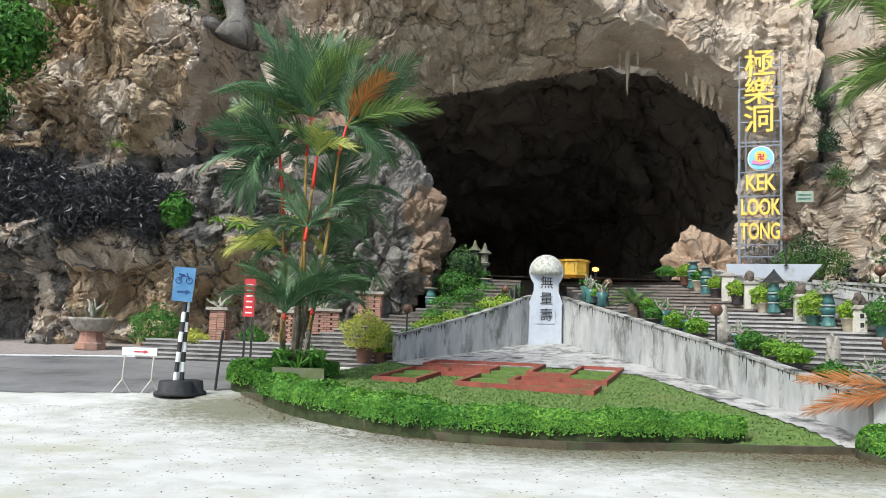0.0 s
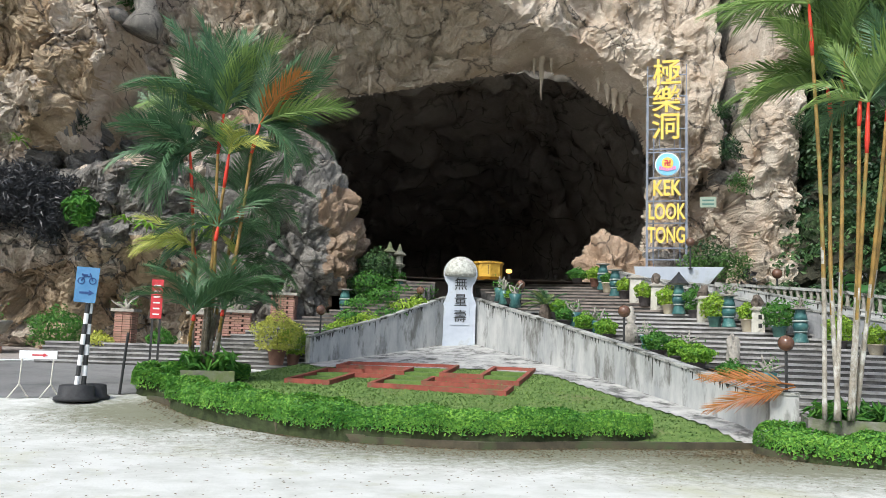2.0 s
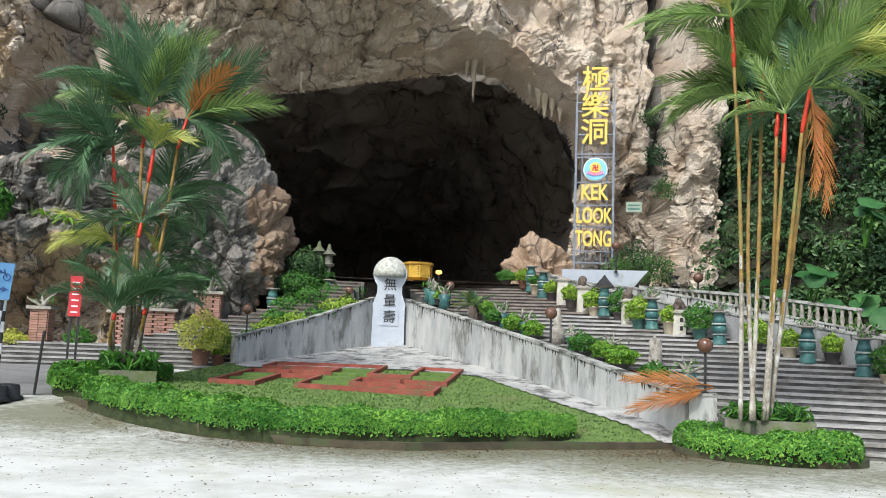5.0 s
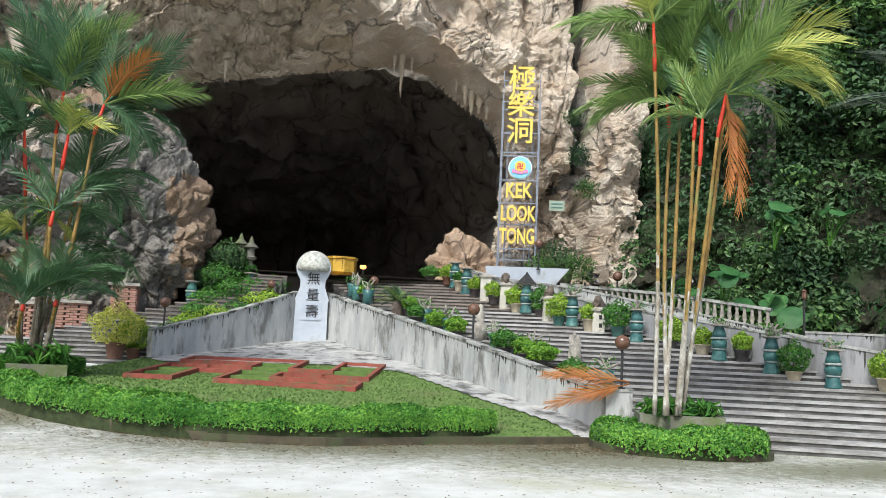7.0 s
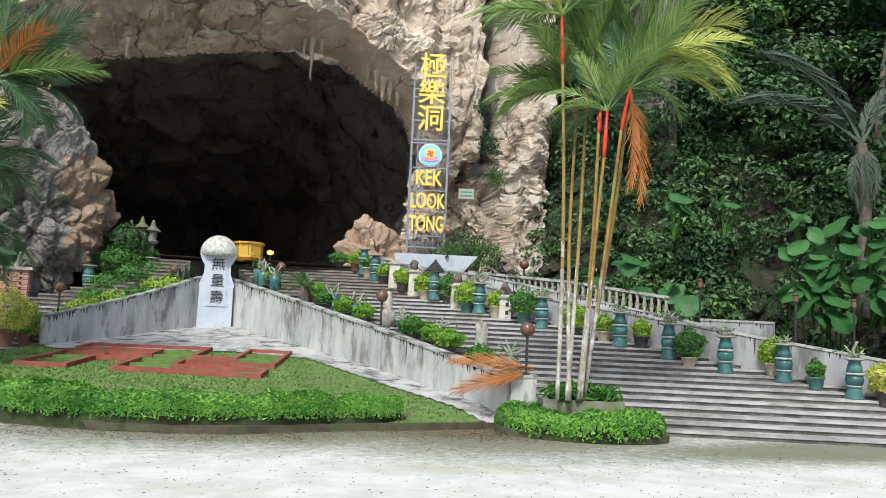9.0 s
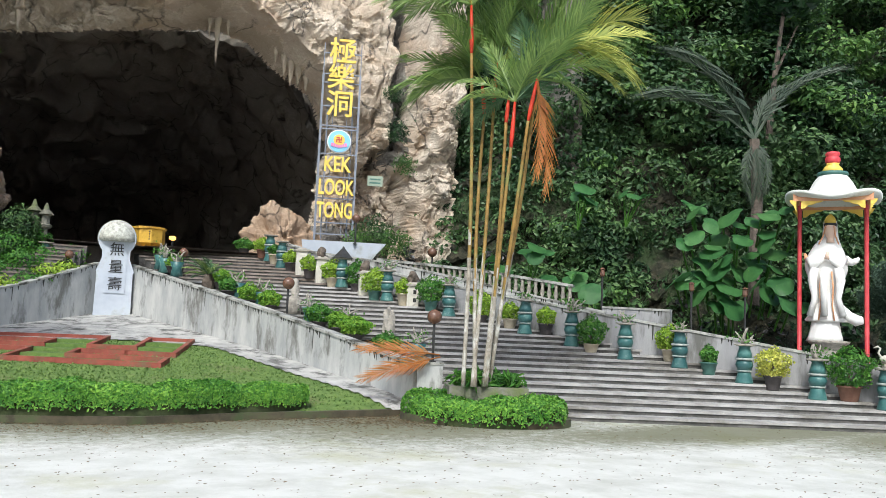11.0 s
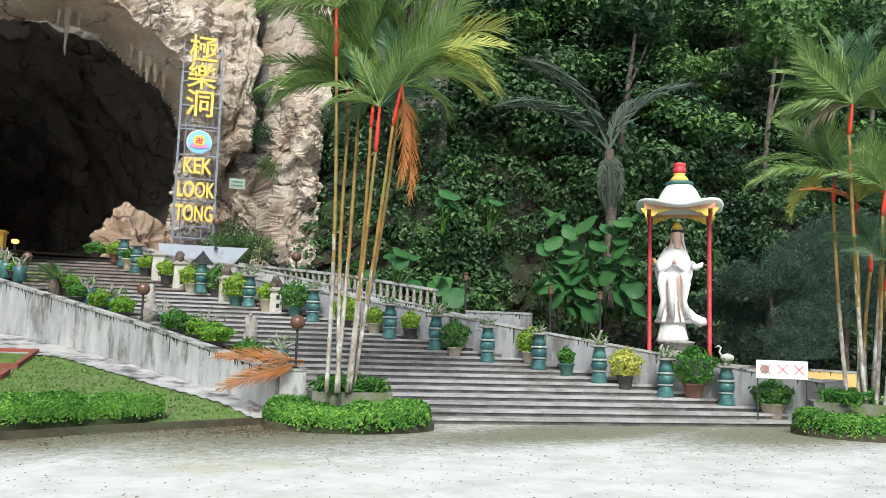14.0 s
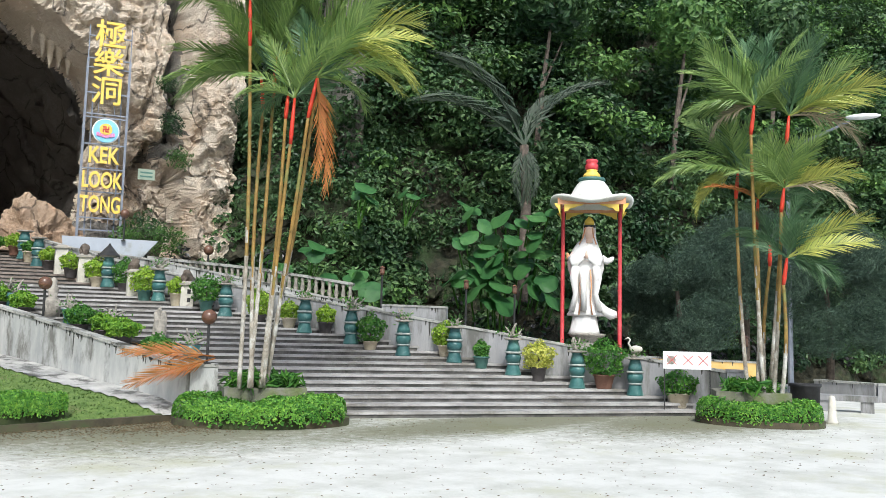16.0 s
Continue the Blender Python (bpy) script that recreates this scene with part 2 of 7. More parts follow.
JADE = material("jade_glaze", (0.035, 0.11, 0.11), (0.075, 0.18, 0.17), 3, 0.35, 0.05, (0.2, 0.3, 0.28), 0.25, 3, obj=0.25)
GLAZE_WORN = material("worn_glaze_rim", (0.13, 0.19, 0.185), (0.4, 0.42, 0.39), 6, 0.6, 0.1)
POT_CREAM = material("cream_pot", (0.46, 0.39, 0.28), (0.56, 0.5, 0.38), 4, 0.7, 0.1, (0.3, 0.26, 0.2), 0.3, 3)
POT_CLAY = material("clay_pot", (0.16, 0.08, 0.055), (0.26, 0.14, 0.1), 4, 0.75, 0.1)
POT_GREEN = material("green_pot", (0.05, 0.13, 0.11), (0.09, 0.2, 0.17), 4, 0.5, 0.05)
POT_DARK = material("dark_pot", (0.05, 0.045, 0.045), (0.1, 0.09, 0.09), 4, 0.6, 0.05)
BRICK = material("old_brick", (0.3, 0.16, 0.12), (0.42, 0.25, 0.19), 3, 0.9, 0.3, (0.2, 0.17, 0.15), 0.35, 2, obj=0.2)
STONE = material("carved_grey_stone", (0.25, 0.23, 0.2), (0.42, 0.39, 0.34), 5, 0.9, 0.3, (0.14, 0.13, 0.11), 0.4, 2)
STONE_PALE = material("pale_miniature_stone", (0.5, 0.48, 0.42), (0.64, 0.61, 0.54), 4, 0.85, 0.2, (0.32, 0.3, 0.26), 0.35, 3)
STEEL = material("grey_painted_steel", (0.15, 0.17, 0.21), (0.24, 0.26, 0.31), 3, 0.5, 0.05, metal=0.3)
GOLD = material("gold_letter_paint", (0.72, 0.5, 0.07), (0.82, 0.6, 0.13), 3, 0.45, 0.05)
GOLD_METAL = material("gilded_metal", (0.6, 0.36, 0.05), (0.75, 0.48, 0.08), 3, 0.4, 0.1, (0.35, 0.2, 0.03), 0.35, 2, metal=0.35)
SIGN_BLUE = material("faded_blue_sign", (0.08, 0.22, 0.42), (0.13, 0.29, 0.5), 4, 0.5, 0.03)
SIGN_RED = material("red_sign", (0.55, 0.035, 0.045), (0.64, 0.06, 0.07), 4, 0.5, 0.03)
SIGN_WHITE = material("white_sign", (0.8, 0.8, 0.8), (0.86, 0.86, 0.86), 4, 0.5, 0.02)
SKYBLUE = material("emblem_blue", (0.2, 0.5, 0.72), (0.26, 0.56, 0.78), 3, 0.5, 0)
PINK = material("emblem_pink", (0.7, 0.2, 0.42), (0.75, 0.28, 0.48), 3, 0.5, 0)
RED_POST = material("red_post_paint", (0.5, 0.04, 0.05), (0.62, 0.08, 0.09), 3, 0.45, 0.05)
ROOF_WHITE = material("pale_glazed_roof", (0.66, 0.67, 0.62), (0.78, 0.78, 0.74), 2, 0.6, 0.1, (0.48, 0.49, 0.44), 0.3, 2)
YELLOW_WALL = material("ochre_wall", (0.62, 0.4, 0.13), (0.72, 0.5, 0.2), 2, 0.8, 0.1, (0.42, 0.28, 0.12), 0.25, 1.0)
STATUE_WHITE = material("white_glazed_statue", (0.78, 0.77, 0.75), (0.84, 0.83, 0.81), 2, 0.4, 0.05, (0.6, 0.57, 0.54), 0.15, 2)
ORANGE_TRIM = material("orange_trim", (0.6, 0.28, 0.14), (0.68, 0.36, 0.2), 3, 0.5, 0.03)
SKIN_PLAIN = material("pale_peach_paint", (0.7, 0.5, 0.4), (0.74, 0.55, 0.45), 3, 0.5, 0)
LAMP_BROWN = material("brown_glass_globe", (0.11, 0.055, 0.035), (0.17, 0.09, 0.06), 3, 0.2, 0.0, spec=0.6)
RUBBER = material("black_rubber", (0.02, 0.02, 0.022), (0.04, 0.04, 0.042), 6, 0.7, 0.15)
CAVE_LAMP = glow("lit_lamp", (1.0, 0.45, 0.1), 2.5)

# ---- mesh helpers ----


class Geo:
    """Collects faces for one mesh; each face has a material slot."""

    def __init__(self):
        self.v, self.f, self.m = [], [], []

    def add(self, verts, faces, slot=0):
        k = len(self.v)
        self.v.extend(tuple(p) for p in verts)
        self.f.extend(tuple(i + k for i in q) for q in faces)
        self.m.extend([slot] * len(faces))
        return self

    def box(self, x, y, z, sx, sy, sz, turn=0.0, slot=0, taper=1.0):
        """A block whose bottom's middle is at x, y, z."""
        c, s = math.cos(turn), math.sin(turn)
        pts = []
        for k, w in ((0, 1.0), (sz, taper)):
            for a, b in ((-1, -1), (1, -1), (1, 1), (-1, 1)):
                px, py = a * sx / 2 * w, b * sy / 2 * w
                pts.append((x + px * c - py * s, y + px * s + py * c, z + k))
        return self.add(pts, [(3, 2, 1, 0), (4, 5, 6, 7), (0, 1, 5, 4), (1, 2, 6, 5), (2, 3, 7, 6), (3, 0, 4, 7)], slot)

    def lathe(self, profile, n=18, x=0.0, y=0.0, z=0.0, slot=0, phase=0.0):
        """A turned body from (radius, height) pairs, closed at both ends."""
        pts = [(x + r * math.cos(2 * math.pi * i / n + phase), y + r * math.sin(2 * math.pi * i / n + phase), z + h) for r, h in profile for i in range(n)]
        faces = [(j * n + i, j * n + (i + 1) % n, (j + 1) * n + (i + 1) % n, (j + 1) * n + i) for j in range(len(profile) - 1) for i in range(n)]
        faces += [tuple(range(n - 1, -1, -1)), tuple((len(profile) - 1) * n + i for i in range(n))]
        return self.add(pts, faces, slot)

    def tube(self, path, radii, n=7, slot=0):
        """A round bar along a path; radii: one for all or one a point."""
        path = [Vector(p) for p in path]
        if not isinstance(radii, (list, tuple)):
            radii = [radii] * len(path)
        pts = []
        for i, p in enumerate(path):
            d = (path[min(i + 1, len(path) - 1)] - path[max(i - 1, 0)]).normalized()
            a = d.cross(Vector((0.31, 0.95, 0.05))).normalized()
            b = d.cross(a)
            pts += [p + (a * math.cos(2 * math.pi * k / n) + b * math.sin(2 * math.pi * k / n)) * radii[i] for k in range(n)]
        faces = [(j * n + k, j * n + (k + 1) % n, (j + 1) * n + (k + 1) % n, (j + 1) * n + k) for j in range(len(path) - 1) for k in range(n)]
        faces += [tuple(range(n - 1, -1, -1)), tuple((len(path) - 1) * n + k for k in range(n))]
        return self.add(pts, faces, slot)

    def plate(self, outline, y0, y1, slot=0):
        """An upright plate in the xz plane between two depths."""
        n = len(outline)
        pts = [(x, y0, z) for x, z in outline] + [(x, y1, z) for x, z in outline]
        faces = [tuple(range(n)), tuple(range(2 * n - 1, n - 1, -1))] + [((i + 1) % n, i, n + i, n + (i + 1) % n) for i in range(n)]
        return self.add(pts, faces, slot)

    def blob(self, x, y, z, sx, sy, sz, rough=0.25, seed=0, slot=0, level=3):
        """An uneven boulder."""
        bm = bmesh.new()
        bmesh.ops.create_icosphere(bm, subdivisions=level, radius=1.0)
        k = len(self.v)
        for w in bm.verts:
            d = 1 + rough * (noise.fractal(w.co * 1.3 + Vector((seed * 3.7, seed * 1.3, 0)), 0.9, 2.1, 4))
            self.v.append((x + w.co.x * sx * d, y + w.co.y * sy * d, z + w.co.z * sz * d))
        self.f.extend(tuple(w.index + k for w in q.verts) for q in bm.faces)
        self.m.extend([slot] * len(bm.faces))
        bm.free()
        return self

    def mesh(self, name, mats, smooth=False):
        me = bpy.data.meshes.new(name)
        me.from_pydata(self.v, [], self.f)
        for m in mats if isinstance(mats, (list, tuple)) else [mats]:
            me.materials.append(m)
        me.polygons.foreach_set("material_index", self.m)
        me.polygons.foreach_set("use_smooth", [smooth] * len(self.f))
        me.update()
        return me


def array_mesh(name, verts, quads, mat, smooth=False):
    """A mesh from numpy arrays of points and four-cornered faces."""
    me = bpy.data.meshes.new(name)
    me.vertices.add(len(verts))
    me.vertices.foreach_set("co", np.asarray(verts, dtype=np.float32).ravel())
    me.loops.add(quads.size)
    me.loops.foreach_set("vertex_index", np.asarray(quads, dtype=np.int32).ravel())
    me.polygons.add(len(quads))
    me.polygons.foreach_set("loop_start", np.arange(0, quads.size, quads.shape[1], dtype=np.int32))
    me.polygons.foreach_set("use_smooth", np.full(len(quads), smooth))
    me.materials.append(mat)
    me.update()
    me.validate()
    return me


def part(name, me, parent, label=""):
    ob = new(name, me)
    ob.parent = parent
    return tagged(ob, label)


def thing(name, label, category, x=0.0, y=0.0, z=0.0, turn=0.0, group="", kind="", me=None):
    ob = new(name, me)
    ob.matrix_basis = pose(x, y, z, 0, 0, turn)
    return tagged(ob, label, category, group, kind)


RNG = np.random.default_rng(4)


def leaf_cards(centres, size, spread=0.35, out=None, lift=0.0, ratio=0.55):
    """Folded pointed leaves (two faces each) at the centres. out: directions that the leaves face."""
    k = len(centres)
    if out is None:
        out = RNG.normal(size=(k, 3))
    nrm = out + RNG.normal(size=(k, 3)) * spread + np.array([0, 0, lift])
    nrm /= np.linalg.norm(nrm, axis=1)[:, None] + 1e-9
    t = np.cross(nrm, RNG.normal(size=(k, 3)))
    t /= np.linalg.norm(t, axis=1)[:, None] + 1e-9
    b = np.cross(nrm, t)
    s = size * RNG.uniform(0.6, 1.3, (k, 1))
    tip, end = centres + t * s, centres - t * s
    l, r = centres + b * s * ratio + nrm * s * 0.25, centres - b * s * ratio + nrm * s * 0.25
    v = np.stack([end, r, tip, l], 1).reshape(-1, 3)
    i = np.arange(k)[:, None] * 4
    return v, np.concatenate([i + np.array([[0, 1, 2]]), i + np.array([[0, 2, 3]])], 0)


def leaf_mesh(name, centres, size, mat, **kw):
    v, q = leaf_cards(np.asarray(centres, float), size, **kw)
    return array_mesh(name, v, q, mat)


def ball_points(k, sx, sy, sz, shell=0.55):
    """Points in an uneven ball, thicker towards its skin, and their outward directions."""
    d = RNG.normal(size=(k, 3))
    d /= np.linalg.norm(d, axis=1)[:, None]
    lump = 1 + 0.16 * np.sin(d[:, :1] * 5 + 1) * np.cos(d[:, 1:2] * 6) + 0.12 * np.sin(d[:, 2:] * 7)
    r = (shell + (1 - shell) * RNG.uniform(0, 1, (k, 1)) ** 0.5) * lump
    return d * r * np.array([sx, sy, sz]), d


def smooth(x, a, b):
    u = np.clip((x - a) / (b - a), 0, 1)
    return u * u * (3 - 2 * u)


def inside(poly, x, y):
    """Signed distance to a polygon, positive inside."""
    p = np.array(poly, float)
    q = np.roll(p, -1, 0)
    d = np.full(x.shape, 1e9)
    hit = np.zeros(x.shape, bool)
    for (ax, ay), (bx, by) in zip(p, q):
        ex, ey = bx - ax, by - ay
        u = np.clip(((x - ax) * ex + (y - ay) * ey) / (ex * ex + ey * ey), 0, 1)
        d = np.minimum(d, np.hypot(x - ax - u * ex, y - ay - u * ey))
        hit ^= ((ay > y) != (by > y)) & (x < ex * (y - ay) / (ey if ey else 1e-9) + ax)
    return np.where(hit, d, -d)


def sheet(name, x0, x1, y0, y1, step, height, mat, poly=None):
    """A ground sheet with heights from a function, cut to a polygon."""
    nx, ny = int((x1 - x0) / step) + 1, int((y1 - y0) / step) + 1
    X, Y = np.meshgrid(np.linspace(x0, x1, nx), np.linspace(y0, y1, ny))
    V = np.stack([X, Y, height(X, Y)], -1).reshape(-1, 3)
    i = np.arange(nx * ny).reshape(ny, nx)
    Q = np.stack([i[:-1, :-1], i[:-1, 1:], i[1:, 1:], i[1:, :-1]], -1).reshape(-1, 4)
    if poly is not None:
        c = V[Q].mean(1)
        Q = Q[inside(poly, c[:, 0], c[:, 1]) > 0]
    return array_mesh(name, V, Q, mat, True)


# ---- ground ----


def ground_z(x, y):
    """The car park is level; the drive climbs gently on the left."""
    return 0.072 * np.maximum(0, y - 14) * (1 - smooth(x, -3.0, 4.0)) * smooth(y, 13, 17)


def lawn_z(x, y):
    w = y - 15
    return -0.17 * (1 - smooth(y, 14.3, 15.9)) + 0.29 - 0.0053 * x + 0.0714 * w + 0.0056 * x * w + 0.0008 * w * w


def spaced(lim, near, step):
    far = [lim, lim * 0.6, lim * 0.35, lim * 0.2, lim * 0.12]
    return np.array(sorted([-a for a in far] + list(np.arange(-near, near + 0.01, step)) + far))


def ground_material():
    """Pale concrete; moss and silt creep over it along the planted edges."""
    m = material("car_park_surface", (0.45, 0.455, 0.41), (0.63, 0.63, 0.595), 1.1, 0.9, 0.3, (0.48, 0.48, 0.37), 0.36, 0.3, bump_scale=18, lo=0.3, hi=0.58, detail=12)
    n, l = m.node_tree.nodes, m.node_tree.links
    p = n["Principled BSDF"]
    col = p.inputs["Base Color"].links[0].from_socket
    geo = n.new("ShaderNodeNewGeometry")
    big = n.new("ShaderNodeTexNoise")
    big.inputs["Scale"].default_value, big.inputs["Detail"].default_value, big.inputs["Roughness"].default_value = 5.0, 14, 0.85
    l.new(geo.outputs["Position"], big.inputs["Vector"])
    best = None
    for cx, cy, rx, ry in ((3.6, 14.6, 6.5, 2.6), (7.0, 13.8, 4.4, 3.2), (16.5, 9.5, 4.5, 2.2), (-3.5, 17.2, 2.6, 2.4), (13.0, 11.5, 7.0, 1.6)):
        mp = n.new("ShaderNodeMapping")
        mp.inputs["Location"].default_value = (-cx / rx, -cy / ry, 0)
        mp.inputs["Scale"].default_value = (1 / rx, 1 / ry, 0)
        l.new(geo.outputs["Position"], mp.inputs[0])
        ln = n.new("ShaderNodeVectorMath")
        ln.operation = "LENGTH"
        l.new(mp.outputs[0], ln.inputs[0])
        if best is None:
            best = ln.outputs["Value"]
        else:
            mn = n.new("ShaderNodeMath")
            mn.operation = "MINIMUM"
            l.new(best, mn.inputs[0])
            l.new(ln.outputs["Value"], mn.inputs[1])
            best = mn.outputs[0]
    sub = n.new("ShaderNodeMath")
    sub.operation = "MULTIPLY_ADD"
    l.new(best, sub.inputs[0])
    sub.inputs[1].default_value = -0.38
    l.new(big.outputs[0], sub.inputs[2])
    rp = n.new("ShaderNodeValToRGB")
    rp.color_ramp.elements[0].position, rp.color_ramp.elements[1].position = 0.04, 0.3
    rp.color_ramp.elements[1].color = (0.85, 0.85, 0.85, 1)
    l.new(sub.outputs[0], rp.inputs[0])
    mx = n.new("ShaderNodeMix")
    mx.data_type = "RGBA"
    l.new(rp.outputs[0], mx.inputs[0])
    l.new(col, mx.inputs[6])
    mx.inputs[7].default_value = (0.13, 0.13, 0.065, 1)
    l.new(mx.outputs[2], p.inputs["Base Color"])
    return m


def build_ground():
    xs, ys = spaced(700, 46, 0.5), spaced(700, 46, 0.5)
    X, Y = np.meshgrid(xs, ys)
    Zg = np.minimum(ground_z(X, Y), 1.45)
    V = np.stack([X, Y, Zg], -1).reshape(-1, 3)
    i = np.arange(V.shape[0]).reshape(X.shape)
    Q = np.stack([i[:-1, :-1], i[:-1, 1:], i[1:, 1:], i[1:, :-1]], -1).reshape(-1, 4)
    g = new("ground", array_mesh("ground", V, Q, ground_material(), True))
    tagged(g, "pale stained concrete car park with mossy edges", "ground", kind="structure")
    drive = [(-30, 17.0), (-9, 17.9), (-6.3, 18.6), (-4.6, 19.6), (-3.4, 21.5), (-2.2, 24.3), (-5.0, 25.2), (-8.5, 25.8), (-12, 24.8), (-30, 21.5)]
    tagged(new("road", sheet("road", -30, 0, 16, 27, 0.15, lambda x, y: ground_z(x, y) + 0.012, ASPHALT, drive)), "worn grey asphalt drive with a white edge line", "road", kind="structure")
    walkway = [(-30, 22.2), (-12, 25.4), (-8.5, 26.2), (-8.5, 30), (-30, 30)]
    tagged(new("pavement", sheet("pavement", -30, 0, 21, 30, 0.15, lambda x, y: ground_z(x, y) + 0.02, material("grey_brick_paving", (0.26, 0.23, 0.21), (0.36, 0.32, 0.3), 6, 0.9, 0.3), walkway)), "grey brick-paved strip below the cliff", "pavement", kind="structure")
    line = Geo()
    pts = [(-26, 21.6), (-12, 24.75), (-9.2, 25.5), (-8.2, 25.75)]
    for (ax, ay), (bx, by) in zip(pts, pts[1:]):
        n = 20
        for k in range(n):
            p, q = (ax + (bx - ax) * k / n, ay + (by - ay) * k / n), (ax + (bx - ax) * (k + 1) / n, ay + (by - ay) * (k + 1) / n)
            line.add([(p[0], p[1], ground_z(*p) + 0.03), (q[0], q[1], ground_z(*q) + 0.03), (q[0], q[1] + 0.42, ground_z(q[0], q[1] + 0.4) + 0.03), (p[0], p[1] + 0.42, ground_z(p[0], p[1] + 0.4) + 0.03)], [(0, 1, 2, 3)])
    tagged(new("road_line", line.mesh("road_line", SIGN_WHITE)), "white painted edge line on the asphalt", "road line", kind="structure")
    # lawn and the paving along the walls
    lawn_poly = [(-4.2, 19.0), (-2.9, 16.9), (-1.2, 15.35), (0.3, 14.6), (2.2, 14.1), (4.2, 14.55), (6.0, 14.7), (7.6, 14.95), (7.7, 15.2), (6.6, 20.6), (4.4, 28.9), (3.2, 29.2), (-1.4, 25.2), (-3.4, 21.4)]
    tagged(new("lawn", sheet("lawn", -4, 8, 14, 30, 0.12, lawn_z, GRASS_SOIL, lawn_poly)), "short green lawn rising towards the cave", "lawn", kind="structure")
    pave = [(7.1, 14.75), (7.9, 15.1), (6.6, 20.6), (4.3, 29.3), (3.0, 29.4), (-1.5, 25.1), (-0.9, 23.9), (1.4, 23.3), (3.4, 23.0), (5.2, 21.7), (6.15, 17.7)]
    tagged(new("paving", sheet("paving", -2, 8, 14, 30, 0.1, lambda x, y: lawn_z(x, y) + 0.03, PAVING, pave)), "pale weathered paving along the low walls", "paving", kind="structure")
    # kerb in front of the lawn
    kerb = Geo()
    edge = [(-4.3, 18.9), (-3.0, 16.9), (-1.25, 15.35), (0.28, 14.6), (2.15, 14.1), (4.19, 14.55), (6.0, 14.7), (7.6, 14.95)]
    for (ax, ay), (bx, by) in zip(edge, edge[1:]):
        kerb.box((ax + bx) / 2, (ay + by) / 2, float(ground_z((ax + bx) / 2, (ay + by) / 2)) - 0.1, math.hypot(bx - ax, by - ay) + 0.05, 0.14, 0.23, math.atan2(by - ay, bx - ax))
    tagged(new("kerb", kerb.mesh("kerb", EDGING)), "dark mossy low kerb round the lawn", "kerb", kind="structure")
    # short blades
    k = 26000
    x, y = RNG.uniform(-3.9, 7, k), RNG.uniform(14.3, 24.5, k)
    ok = (inside(lawn_poly, x, y) > 0.1) & (inside(pave, x, y) < 0.02)
    x, y = x[ok], y[ok]
    z = lawn_z(x, y)
    h, a = RNG.uniform(0.015, 0.045, len(x)), RNG.uniform(0, 6.28, len(x))
    dx, dy = np.cos(a) * 0.02, np.sin(a) * 0.02
    V = np.stack([np.stack([x - dx, y - dy, z], 1), np.stack([x + dx, y + dy, z], 1), np.stack([x + dy * 1.5, y + dx * 1.5, z + h], 1)], 1).reshape(-1, 3)
    tagged(new("grass", array_mesh("grass", V, np.arange(len(V)).reshape(-1, 3), BLADE)), "short green grass blades on the lawn", "grass", kind="stuff")
    # fallen leaves on the concrete
    k = 5200
    x, y = RNG.uniform(-9, 18, k), 16.5 - 12 * RNG.uniform(0, 1, k) ** 1.6
    ok = (inside(lawn_poly, x, y) < -0.6)
    c = np.stack([x[ok], y[ok], ground_z(x[ok], y[ok]) + 0.014], 1)
    u, off = RNG.uniform(0, 1, 5200), -0.05 - 1.1 * RNG.uniform(0, 1, 5200) ** 2.2
    ex, ey = np.interp(u, np.linspace(0, 1, len(edge)), [p[0] for p in edge]), np.interp(u, np.linspace(0, 1, len(edge)), [p[1] for p in edge]) + off
    c = np.concatenate([c, np.stack([ex, ey, ground_z(ex, ey) + 0.014], 1)])
    ax, ay = RNG.normal(7.0, 0.9, 2600), RNG.normal(13.9, 0.55, 2600)
    c = np.concatenate([c, np.stack([ax, ay, ground_z(ax, ay) + 0.014], 1)])
    tagged(new("fallen_leaves", leaf_mesh("fallen_leaves", c, 0.022, material("dead_leaf", (0.1, 0.07, 0.035), (0.2, 0.15, 0.08), 3, 0.8, 0, island=0.4), spread=0.12, out=np.tile([0, 0, 1.0], (len(c), 1)))), "scattered small dry leaves on the concrete", "leaves", kind="stuff")


# ---- cliff and cave ----


def fractal_at(V, scale, seed, octaves=5, stretch=(1, 1, 1)):
    out = np.empty(len(V))
    sx, sy, sz = (scale * s for s in stretch)
    for i, (x, y, z) in enumerate(V):
        out[i] = noise.fractal((x * sx + seed, y * sy, z * sz), 0.9, 2.1, octaves)
    return out


def ridged_at(V, scale, seed, octaves=6, stretch=(1, 1, 1), tilt=0.0):
    """Sharp crests and gullies, about 0 on the mean; tilt leans the beds across x."""
    out = np.empty(len(V))
    sx, sy, sz = (scale * s for s in stretch)
    for i, (x, y, z) in enumerate(V):
        out[i] = noise.ridged_multi_fractal((x * sx + seed, y * sy, (z + tilt * x) * sz), 0.95, 2.15, octaves, 1.0, 2.0)
    return np.clip(out - 1.2, -1.2, 1.2)


MOUTH = [(-4.5, -3), (-4.5, 9.5), (-2.4, 11.6), (0.35, 12.3), (2.0, 12.6), (5.0, 13.3), (7.4, 13.8), (8.9, 13.6), (10.6, 12.4), (11.9, 11.6), (12.9, 9.4), (12.3, 6.7), (11.6, 5.2), (11.4, -3)]


